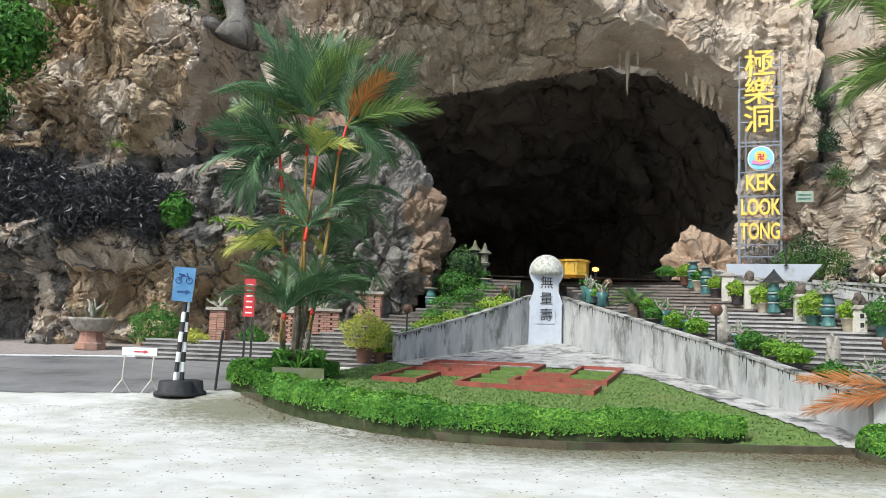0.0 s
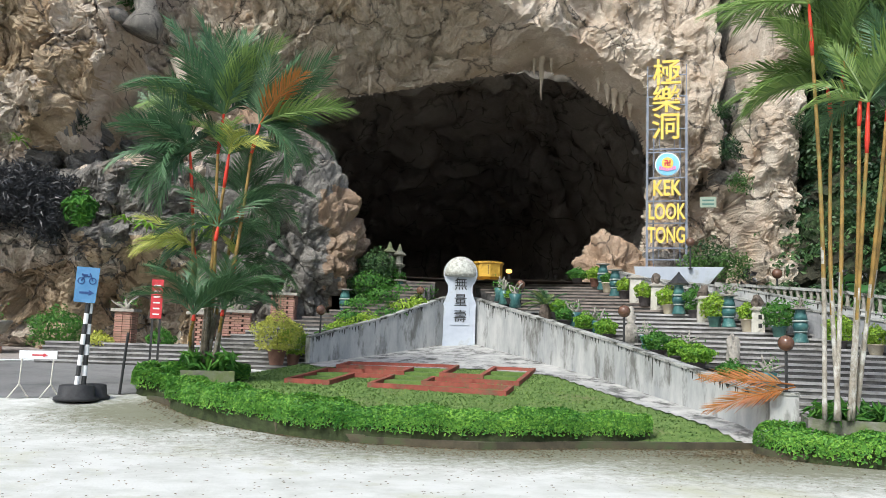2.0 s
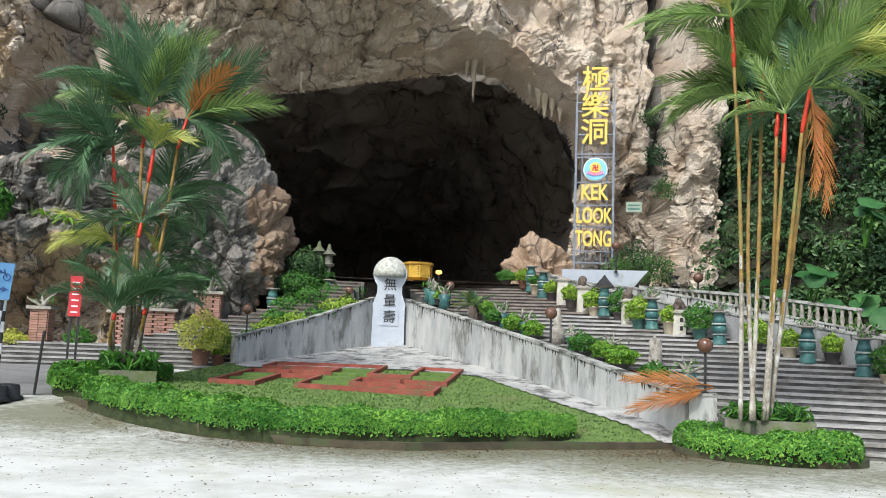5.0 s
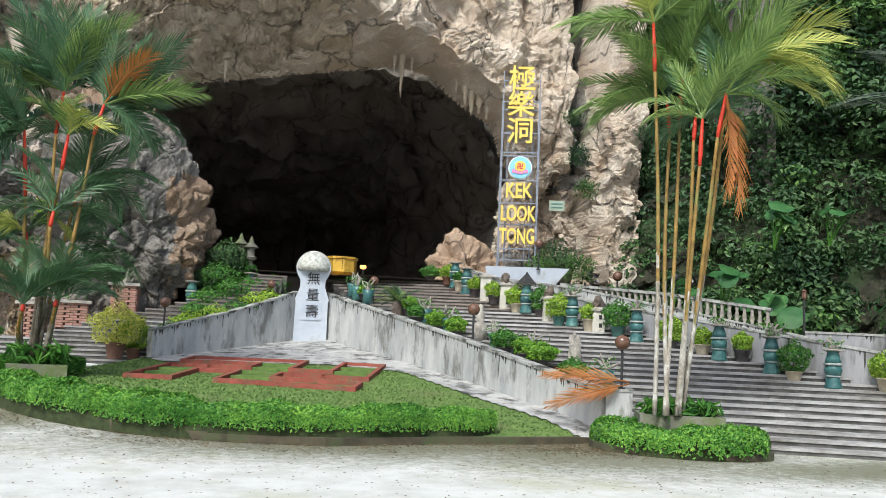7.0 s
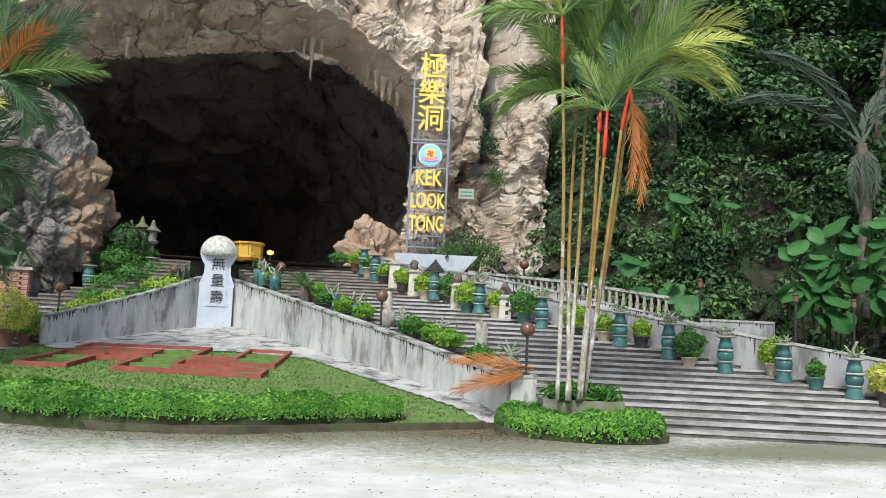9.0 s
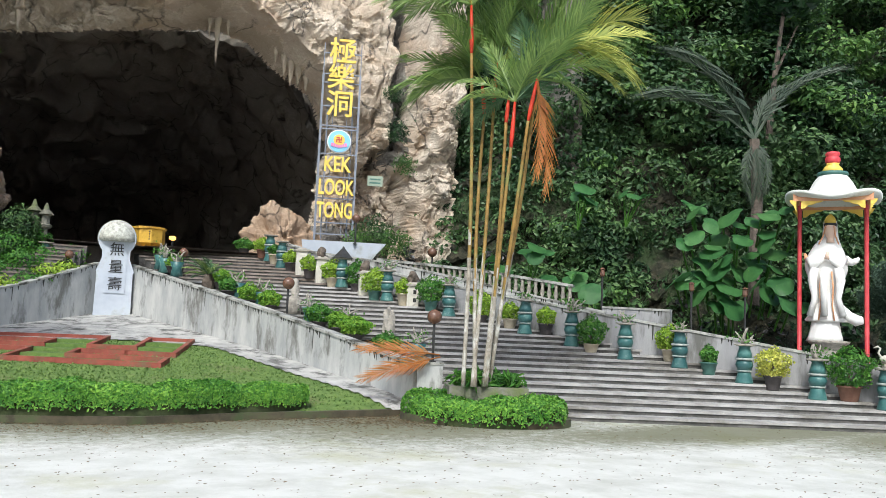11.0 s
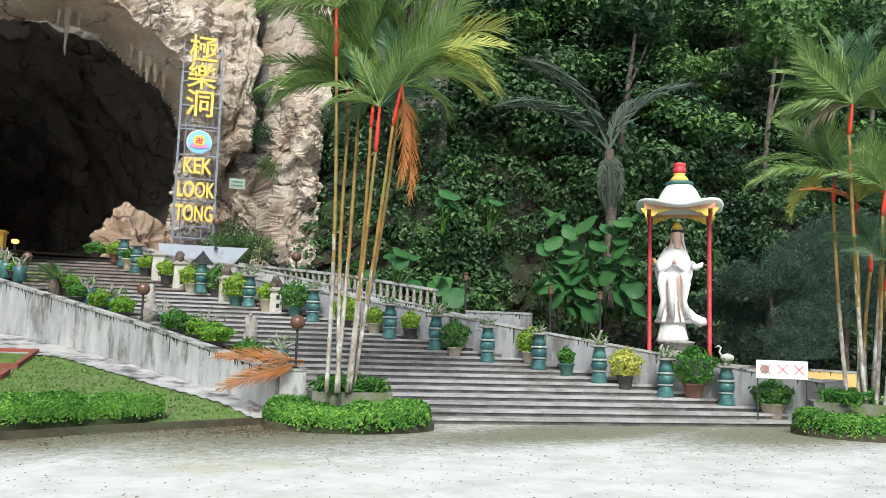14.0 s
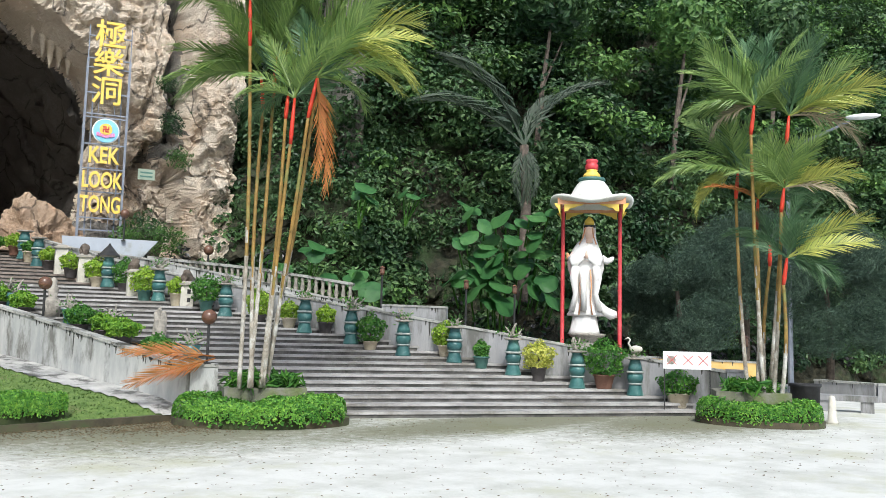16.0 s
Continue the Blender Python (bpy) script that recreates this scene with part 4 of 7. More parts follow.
    for i in range(24):
        g = Geo()
        x0, x1 = (-9.0 if i < 5 else min(-4.6 + 0.42 * (i - 5), -2.6 + 0.185 * i)), -1.5 + 0.185 * i
        y0 = 25.15 + 0.185 * i
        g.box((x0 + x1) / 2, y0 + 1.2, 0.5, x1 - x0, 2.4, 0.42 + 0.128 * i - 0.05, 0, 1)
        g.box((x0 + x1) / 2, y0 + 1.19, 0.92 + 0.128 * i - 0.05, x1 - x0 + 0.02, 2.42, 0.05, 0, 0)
        part("step", g.mesh("step", [TREAD if i < 10 else STEP_BROWN, RISER_SHADE]), fl)
    # last steps below the cave floor
    tp = thing("stairs_top", "brown trodden steps at the cave mouth", "stairs", kind="structure")
    for i in range(4):
        g = Geo().box(5.2, 30.3 + 0.4 * i + 1.0, 3.0, 8.4, 2.0, 0.9 + 0.09 * i)
        part("step", g.mesh("step", STEP_BROWN), tp)


# ---- right hillside ----
HILL_BASE = [(13.2, 33.5), (15.5, 29.5), (18.0, 24.0), (22.5, 19.8), (27.0, 17.6), (34.0, 15.6), (44.0, 13.0), (60.0, 8.0)]


def hill_point(u, w):
    """u metres along the foot of the hill, w metres up the slope."""
    b = np.array(HILL_BASE, float)
    seg = np.hypot(*np.diff(b, axis=0).T)
    s = np.concatenate([[0], np.cumsum(seg)])
    x, y = np.interp(u, s, b[:, 0]), np.interp(u, s, b[:, 1])
    dx, dy = np.gradient(np.interp(np.linspace(0, s[-1], 60), s, b[:, 0])), np.gradient(np.interp(np.linspace(0, s[-1], 60), s, b[:, 1]))
    k = np.linspace(0, s[-1], 60)
    tx, ty = np.interp(u, k, dx), np.interp(u, k, dy)
    ln = np.hypot(tx, ty)
    z0 = np.interp(u, [0, 5, 10, 16, 22, 60], [3.4, 3.2, 2.0, 1.2, 0.8, 0.5])
    return x - ty / ln * w * 0.42, y + tx / ln * w * 0.42, z0 + w * 0.91


def build_hill():
    U, W = np.meshgrid(np.linspace(0, 62, 330), np.linspace(-1.5, 38, 210))
    x, y, z = hill_point(U, W)
    V = np.stack([x, y, z], -1).reshape(-1, 3)
    f = fractal_at(V, 0.22, 5.0, 5) - 0.45 * ridged_at(V, 0.5, 8.0, 6)
    g = fractal_at(V, 0.9, 15.0, 4)
    V += np.stack([0.75 * f + 0.25 * g, 0.75 * f + 0.25 * g, 0.5 * g], 1)
    i = np.arange(len(V)).reshape(U.shape)
    Q = np.stack([i[:-1, :-1], i[:-1, 1:], i[1:, 1:], i[1:, :-1]], -1).reshape(-1, 4)
    tagged(new("hillside", array_mesh("hillside", V, Q, HILL, False)), "steep mossy earth hillside, coloured dark as in forest shade", "hillside", kind="structure")


def scatter(k, region, size, spread, per, leaf, mat, name, label, category, lift=0.4, off=0.5, flat=0.7):
    """Clumps of leaves on the hill; region takes (u, w) and answers how likely."""
    u, w = RNG.uniform(0, 60, k * 6), RNG.uniform(0, 36, k * 6)
    ok = RNG.uniform(0, 1, k * 6) < region(u, w)
    u, w = u[ok][:k], w[ok][:k]
    x, y, z = hill_point(u, w)
    c = np.stack([x, y, z], 1)
    out = -c / np.linalg.norm(c[:, :2], axis=1)[:, None]
    out[:, 2] = 0.4
    r = RNG.uniform(0.5, 1.4, len(c)) * size
    pts, dirs = [], []
    for p, o, rr in zip(c, out, r):
        b, d = ball_points(per, rr, rr, rr * flat, 0.5)
        pts.append(b + p + o * rr * off)
        dirs.append(d)
    return tagged(new(name, leaf_mesh(name, np.concatenate(pts), leaf, mat, out=np.concatenate(dirs), spread=0.5, lift=lift)), label, category, kind="stuff")


def build_forest():
    def gap(u, w):
        """A bare gully in the slope shows moss and earth."""
        return 1 - 0.7 * np.exp(-((u - 15.0 - 0.1 * w) / 1.2) ** 2) * (1 - smooth(w, 7, 10))

    scatter(900, lambda u, w: smooth(w, 6.0, 9.5) * gap(u, w), 1.45, 0.5, 330, 0.14, LEAF_FOREST, "forest", "dense dark green forest foliage on the steep hill", "forest", lift=0.9, off=0.8, flat=0.45)
    scatter(420, lambda u, w: smooth(w, 8, 12) * (0.25 + 0.75 * (np.sin(u * 0.7 + w * 0.5) > 0.2)), 1.15, 0.5, 260, 0.14, LEAF_FOREST_B, "forest_light", "lighter green leafy boughs among dark forest", "forest", lift=1.0, off=1.5, flat=0.35)
    scatter(1000, lambda u, w: (1 - smooth(w, 8, 11)) * gap(u, w) * smooth(u, 2, 5), 0.75, 0.5, 130, 0.12, LEAF_FOREST, "undergrowth", "dark green undergrowth on the lower slope", "undergrowth")
    scatter(150, lambda u, w: np.exp(-((u - 10.5) / 2.0) ** 2) * (1 - smooth(w, 6, 9)), 0.7, 0.5, 110, 0.14, LEAF_FOREST_B, "creeper", "leafy green creeper over the slope", "creeper", off=0.8)
    scatter(200, lambda u, w: 1 - smooth(w, 0.6, 2.2), 0.5, 0.5, 60, 0.13, LEAF_DARK, "ground_cover", "dark low plants along the foot of the hill", "plants")
    # ivy and trees at the top of the left cliff
    for cx, cy, cz, r, k, mat in ((-12.9, 32.0, 16.0, 1.3, 2200, LEAF_FOREST_B), (-16.3, 29.6, 12.3, 1.6, 3400, LEAF_BUSH), (-16.5, 28.4, 9.3, 1.2, 2400, LEAF_FOREST_B), (-14.6, 30.6, 15.4, 1.3, 2200, LEAF_LIME), (-10.5, 33.0, 15.8, 1.8, 1800, LEAF_FOREST)):
        b, d = ball_points(k, r, r * 0.8, r * 0.9)
        cb = thing("creeper_bush", "green creeper bush hanging on the cliff top", "bush", cx, cy, cz, group="bushes on the cliff top")
        part("stem", Geo().tube([(0, 1.0, -r), (0.1, 0.4, 0), (0, 0, r * 0.6)], [0.09, 0.06, 0.03], 6).mesh("stem", BARK), cb)
        b[:, 2] -= 0.5 * np.maximum(0, RNG.uniform(-1, 1, k)) * r
        part("foliage", leaf_mesh("foliage", b, 0.13, mat, out=d), cb)
    k = 26000
    bx, q = -9.6 - 8.6 * RNG.uniform(0, 1, k) ** 0.9, RNG.uniform(0, 1, k)
    top = 7.3 - 0.35 * np.sin(bx * 0.9) - 0.7 * smooth(bx, -11.2, -9.6)
    bz = top - q * (top - 5.0 - 0.3 * np.sin(bx * 2.1)) + 0.18 * RNG.normal(size=k)
    b = np.stack([bx, 28.3 - 0.35 * np.sin(math.pi * q) + 1.3 * (1 - q) ** 3 + 0.2 * RNG.normal(size=k), bz], 1)
    tagged(new("dark_ledge_plants", leaf_mesh("dark_ledge_plants", b, 0.14, LEAF_DARK, ratio=0.15, lift=0.3, spread=0.8)), "mass of dark purple strap-leaved plants over the ledge", "plants", kind="stuff")


# ---- planting ----


def hedge(name, pts, width, height, k, leaf, label, foot, closed=False):
    """A clipped low hedge along a line: a solid core coloured as the shade between leaves, and a skin of small leaves.
    """
    h = thing(name, label, "hedge")
    P = np.array(pts, float)
    if closed:
        P = np.concatenate([P, P[:1]])
    s = np.concatenate([[0], np.cumsum(np.hypot(*np.diff(P, axis=0).T))])

    def at(u):
        return np.interp(u, s, P[:, 0]), np.interp(u, s, P[:, 1])

    u = RNG.uniform(0, s[-1], k)
    x, y = at(u)
    x2, y2 = at(np.minimum(u + 0.05, s[-1]))
    x1, y1 = at(np.maximum(u - 0.05, 0))
    ln = np.hypot(x2 - x1, y2 - y1) + 1e-9
    nx, ny = -(y2 - y1) / ln, (x2 - x1) / ln
    a = RNG.uniform(0, math.pi, k)
    end = np.clip(np.minimum(u, s[-1] - u) / 0.5, 0.35, 1) if not closed else 1
    lump = 1 + 0.1 * np.sin(u * 3.1) + 0.08 * np.sin(u * 7.7 + 1)
    off = np.sign(np.cos(a)) * np.abs(np.cos(a)) ** 0.55 * width / 2 * lump * end
    up = np.abs(np.sin(a)) ** 0.5 * height * lump * (0.6 + 0.4 * end)
    c = np.stack([x + nx * off, y + ny * off, foot(x + nx * off, y + ny * off) + up + RNG.normal(size=k) * 0.02], 1)
    out = np.stack([nx * np.cos(a), ny * np.cos(a), np.abs(np.sin(a)) + 0.2], 1)
    part("leaves", leaf_mesh("leaves", c, leaf, LEAF_HEDGE, out=out, spread=0.6), h)
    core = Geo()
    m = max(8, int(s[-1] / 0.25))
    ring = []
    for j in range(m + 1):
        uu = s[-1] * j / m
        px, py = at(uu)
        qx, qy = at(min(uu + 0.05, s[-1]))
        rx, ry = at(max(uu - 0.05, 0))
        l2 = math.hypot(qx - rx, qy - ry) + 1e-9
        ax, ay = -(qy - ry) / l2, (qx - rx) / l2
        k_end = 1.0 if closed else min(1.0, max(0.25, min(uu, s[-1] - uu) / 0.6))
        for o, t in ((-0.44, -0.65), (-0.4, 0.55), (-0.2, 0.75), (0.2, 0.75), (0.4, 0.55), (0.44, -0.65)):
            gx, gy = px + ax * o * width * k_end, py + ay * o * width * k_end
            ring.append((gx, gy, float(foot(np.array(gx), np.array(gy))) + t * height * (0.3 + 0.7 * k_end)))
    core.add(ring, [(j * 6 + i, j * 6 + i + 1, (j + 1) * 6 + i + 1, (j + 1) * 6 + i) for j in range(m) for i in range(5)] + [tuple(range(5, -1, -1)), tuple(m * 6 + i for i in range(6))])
    # near-black colour paints the shade behind the leaves and along the foot
    part("core", core.mesh("core", material("hedge_inner_shade", (0.02, 0.03, 0.01), (0.05, 0.065, 0.022), 6, 0.9, 0.3)), h)
    return h


FRONDS = {}


def frond_mesh(variant, mat):
    """A feather leaf along +x that droops: a stalk and pairs of narrow blades."""
    key = (variant, mat.name)
    if key in FRONDS:
        return FRONDS[key]
    rng = np.random.default_rng(variant)
    droop, blade = ((0.6, 0.42), (0.95, 0.43), (1.35, 0.42), (0.3, 0.42), (2.2, 0.3))[variant % 5]
    n = 36
    g = Geo()
    path, p, ang = [], Vector((0, 0, 0)), 0.0
    for j in range(21):
        path.append(p.copy())
        ang = -droop * (j / 20) ** 1.4
        p = p + Vector((math.cos(ang), 0, math.sin(ang))) / 20
    g.tube(path, [0.016 * (1 - 0.85 * j / 20) for j in range(21)], 5)
    for j in range(n):
        s = 0.14 + 0.86 * j / (n - 1)
        q = s * 20
        i = min(19, int(q))
        o = path[i].lerp(path[i + 1], q - i)
        d = (path[i + 1] - path[i]).normalized()
        up = Vector((-d.z, 0, d.x))
        ln = blade * (math.sin(math.pi * (0.2 + 0.7 * s)) ** 0.6) * rng.uniform(0.86, 1.1)
        for sgn in (-1, 1):
            fw = 0.6 + 0.6 * s + rng.uniform(-0.07, 0.07)
            w = (d * math.sin(fw) + Vector((0, sgn, 0)) * math.cos(fw) + up * (0.2 + rng.uniform(-0.1, 0.1))).normalized()
            mid = o + w * ln * 0.5 + up * 0.012 * sgn
            tip = o + w * ln + Vector((0, 0, -(0.1 + 0.2 * droop) * ln * rng.uniform(0.5, 1.4)))
            b = d * 0.0155
            g.add([o - b * 0.55, o + b * 0.55, mid + b, mid - b, tip], [(0, 1, 2, 3), (3, 2, 4)])
    FRONDS[key] = g.mesh("frond", mat)
    return FRONDS[key]


def palm(label, x, y, z, stems, seed, scale, facing, size=1.05, every=1, foot=None):
    """A clump of slim sealing-wax palms. stems: foot x, shaft foot (x, z), shaft top (x, z), fronds (slant, length, depth, kind);
    across is to the right as seen from the car park."""
    rng = np.random.default_rng(seed)
    c = thing("palm", label, "palm", x, y, z, facing, group="palms")
    for fx, (sx, sz), (tx, tz), fronds in stems:
        fy, sy = rng.uniform(-0.35, 0.35), rng.uniform(-0.6, 0.6)
        bend = rng.uniform(-0.1, 0.1)
        path = [(fx + (sx - fx) * u + bend * math.sin(u * math.pi), fy + (sy - fy) * u, sz * u) for u in np.linspace(0, 1, 13)]
        g = Geo()
        rad = 0.044 * scale
        # stem with raised rings
        fine = []
        for a, b in zip(path, path[1:]):
            for w in (0.0, 0.45, 0.5, 0.55):
                fine.append(tuple(a[i] + (b[i] - a[i]) * w for i in range(3)))
        fine.append(path[-1])
        g.tube(fine, [rad * (1.15 - 0.35 * i / len(fine)) * (1.1 if i % 4 == 2 else 1.0) for i in range(len(fine))], 8)
        me = g.mesh("stem", [foot or STEM, STEM_GOLD], True)
        for q in me.polygons:
            mz = sum(me.vertices[i].co.z for i in q.vertices) / len(q.vertices)
            q.material_index = 1 if mz > sz * (0.42 + 0.22 * noise.noise((mz * 3, fx * 9, q.index % 8))) else 0
        part("stem", me, c)
        top = (tx, sy, tz)
        sh = [(sx + (tx - sx) * u, sy, sz + (tz - sz) * u) for u in (0, 0.25, 0.6, 1.0)]
        part("crownshaft", Geo().tube(sh, [rad * 0.85, rad * 1.15, rad * 1.0, rad * 0.6], 8).mesh("crownshaft", SHAFT, True), c, "scarlet crownshaft")
        more = [(s + rng.uniform(-28, 28), ln * rng.uniform(0.8, 1.05), d + rng.uniform(-0.7, 0.7), k) for s, ln, d, k in fronds[::every] if k not in "ops"]
        for slant, length, depth, kind in fronds + more:
            mat, var = {"g": (FROND, 0), "h": (FROND, 1), "b": (FROND_SHADED, 1), "u": (FROND, 3), "v": (FROND_SHADED, 3), "y": (FROND_YELLOW, 0), "d": (FROND_YELLOW, 2), "o": (FROND_ORANGE, 3), "p": (FROND_DRY, 2), "q": (FROND_SHADED, 2), "r": (FROND, 2), "s": (FROND_ORANGE, 0)}[kind]
            fr = part("frond", frond_mesh(var + 5 * int(rng.integers(0, 3)), mat), c)
            a = radians(slant)
            way = Vector((math.cos(a), depth, math.sin(a))).normalized()
            side = way.cross(Vector((0, 0, 1)))
            side = (side if side.length > 0.05 else Vector((0, 1, 0))).normalized()
            upv = side.cross(way)
            m = Matrix((way, -side, upv)).transposed().to_4x4()
            fr.matrix_basis = Matrix.Translation(top) @ m @ pose(0, 0, 0, rng.uniform(-50, 50)) @ Matrix.Diagonal((length * size, length * size * (0.42 if kind == "o" else 1.0), length * size, 1))
    return c


# ---- things ----


def letters(text, size, depth, name, mat, bold=0.0):
    """Solid letters from the built-in font, upright in the xz plane, their middle at the origin."""
    cu = bpy.data.curves.new(name, "FONT")
    cu.body, cu.size, cu.extrude, cu.offset = text, size, depth, bold
    cu.align_x, cu.align_y = "CENTER", "CENTER"
    tmp = new("lettering", cu)
    me = bpy.data.meshes.new_from_object(tmp.evaluated_get(bpy.context.evaluated_depsgraph_get()))
    bpy.data.objects.remove(tmp)
    me.name = name
    me.transform(pose(0, 0, 0, 90))
    me.materials.clear()
    me.materials.append(mat)
    return me


def build_pillar():
    p = thing("memorial_pillar", "white painted pillar with black brush characters and a speckled dome", "pillar", 3.58, 28.72, 1.62, -7)
    out = [(-0.56, -0.1), (-0.55, 0.4), (-0.54, 1.35), (-0.57, 1.45), (-0.5, 1.62), (-0.42, 1.85), (-0.42, 2.05)]
    arc = [(0.57 * math.cos(a), 2.5 + 0.57 * math.sin(a)) for a in np.linspace(radians(222), radians(-42), 26)]
    outline = out + arc + [(-x, z) for x, z in reversed(out)]
    part("body", Geo().plate(outline, -0.25, 0.25).mesh("body", WHITE), p)
    part("panel", Geo().plate([(-0.33, 0.75), (0.33, 0.75), (0.33, 2.5), (-0.33, 2.5)], -0.28, -0.24).mesh("panel", WHITE), p)
    dome = Geo()
    prof = [(0.6 * math.cos(a), 0.62 * math.sin(a)) for a in np.linspace(radians(-6), radians(88), 10)]
    dome.lathe([(0.5, -0.1)] + prof, 26, 0, -0.0, 2.5)
    part("dome", dome.mesh("dome", TERRAZZO, True), p, "speckled grey terrazzo dome")
    for k, ch in enumerate("無量壽"):
        part("character", letters(ch, 0.46, 0.006, "character", BLACK), p).location = (0.02, -0.29, 2.12 - 0.55 * k)


def build_urn():
    u = thing("incense_urn", "eight-sided gilded incense urn on a waisted base", "urn", 5.36, 34.0, 4.02)
    part("base", Geo().lathe([(0.52, 0), (0.52, 0.1), (0.4, 0.22), (0.36, 0.34), (0.5, 0.42)], 8).mesh("base", GOLD_METAL), u)
    part("bowl", Geo().lathe([(0.5, 0.42), (0.6, 0.46), (0.6, 0.98), (0.66, 1.0), (0.66, 1.08), (0.54, 1.08), (0.54, 0.9)], 8).mesh("bowl", GOLD_METAL), u)
    for k in range(4):
        part("mark", Geo().box(-0.05, -0.57, 0.56 + 0.1 * k, 0.09, 0.012, 0.06).mesh("mark", BLACK), u)


def build_sign_tower():
    t = thing("sign_tower", "tall steel lattice sign with gold characters and a round emblem", "sign", 11.72, 30.8, 4.2, -21)
    W, H = 1.46, 8.9
    for x in (-W / 2, W / 2):
        part("upright", Geo().box(x, 0, 0, 0.085, 0.085, 7.35).mesh("upright", STEEL), t)
        part("thin_upright", Geo().box(x, 0.02, 7.35, 0.035, 0.035, 1.3).mesh("thin_upright", STEEL), t)
    for z in (0.95, 1.4, 2.36, 3.22, 4.13, 5.13, 5.26, 6.05, 7.0, 7.35, 8.2):
        part("crossbar", Geo().box(0, 0, z, W, 0.05, 0.05).mesh("crossbar", STEEL), t)
    for x in (-0.28, 0.28):
        part("rail", Geo().box(x, 0.03, 1.0, 0.025, 0.025, 7.2).mesh("rail", STEEL), t)
    for x in (-0.5, 0.5):
        part("back_upright", Geo().box(x, 0.45, 0, 0.06, 0.06, 6.2).mesh("back_upright", STEEL), t)
        for z in (1.3, 4.2, 6.1):
            part("brace", Geo().box(x, 0.225, z, 0.04, 0.45, 0.04).mesh("brace", STEEL), t)
    for word, z, s in (("KEK", 3.7, 0.84), ("LOOK", 2.78, 0.84), ("TONG", 1.88, 0.84)):
        me = letters(word, s, 0.05, "letters", GOLD, 0.018)
        ob = part("letters", me, t, "gold block letters")
        wd = max(v.co.x for v in me.vertices) - min(v.co.x for v in me.vertices)
        ob.scale = ((1.05 if word == "KEK" else 1.38) / wd, 1, 1)
        ob.location = (0, -0.12, z)
    for k, ch in enumerate("極樂洞"):
        ob = part("character", letters(ch, 1.12, 0.04, "character", GOLD, 0.012), t, "gold character")
        ob.location = (-0.02 + 0.03 * (k == 0), -0.12, 8.22 - 1.07 * k)
    em = Geo().lathe([(0.43, 0), (0.43, 0.08)], 36)
    e = part("emblem", em.mesh("emblem", SKYBLUE), t, "round sky-blue emblem with a white rim")
    e.matrix_basis = pose(0.03, -0.06, 4.65, 90)
    for nm, r, z, m in (("rim", 0.47, -0.02, SIGN_WHITE), ("sun_disc", 0.22, 0.085, GOLD)):
        ob = part(nm, Geo().lathe([(r, 0), (r, 0.03 if nm == "sun_disc" else 0.06)], 36).mesh(nm, m), e)
        ob.location = (0, 0.05 if nm == "sun_disc" else 0, z)
    pet = Geo()
    for k in range(7):
        pet.box(-0.27 + 0.09 * k, -0.2 + 0.02 * abs(k - 3), 0.085, 0.08, 0.13, 0.03)
    part("lotus", pet.mesh("lotus", PINK), e)
    mk = Geo()
    for x, y, w, h in ((0, 0, 0.22, 0.045), (0, 0, 0.045, 0.22), (-0.09, -0.055, 0.045, 0.11), (0.09, 0.055, 0.045, 0.11), (-0.055, 0.09, 0.11, 0.045), (0.055, -0.09, 0.11, 0.045)):
        mk.box(x, y + 0.05, 0.116, w, h, 0.02)
    part("mark", mk.mesh("mark", RED_POST), e)
    w = thing("white_trough", "long white painted concrete trough under the sign", "planter", 11.35, 29.0, 3.9, -21)
    part("body", Geo().add([(-1.3, -0.5, 0), (1.0, -0.5, 0), (1.0, 0.5, 0), (-1.3, 0.5, 0), (-1.4, -0.6, 0.78), (1.65, -0.6, 0.78), (1.65, 0.6, 0.78), (-1.4, 0.6, 0.78)], [(3, 2, 1, 0), (4, 5, 6, 7), (0, 1, 5, 4), (1, 2, 6, 5), (2, 3, 7, 6), (3, 0, 4, 7)]).mesh("body", WHITE), w)
    for k, (x, y, z, s, r) in enumerate(((9.75, 31.6, 4.7, 1.15, 1), (10.6, 31.9, 4.5, 0.9, 2), (9.2, 31.3, 4.4, 0.6, 3))):
        tagged(new("boulder", Geo().blob(x, y, z, s * 0.95, s * 0.7, s * 1.0, 0.75, r, level=5).mesh("boulder", ROCK_RUST)), "rough orange-buff limestone boulder at the cave mouth", "boulder", group="boulders by the sign")
    b = thing("notice_board", "small pale green notice hung on the rock", "notice", 13.55, 31.2, 7.35, -18)
    part("board", Geo().box(0, 0, 0, 0.62, 0.04, 0.42).mesh("board", material("pale_green_board", (0.27, 0.33, 0.26), (0.34, 0.4, 0.32), 5, 0.7, 0)), b)
    for k in range(2):
        part("line", Geo().box(0, -0.026, 0.1 + 0.15 * k, 0.45, 0.006, 0.06).mesh("line", POT_GREEN), b)


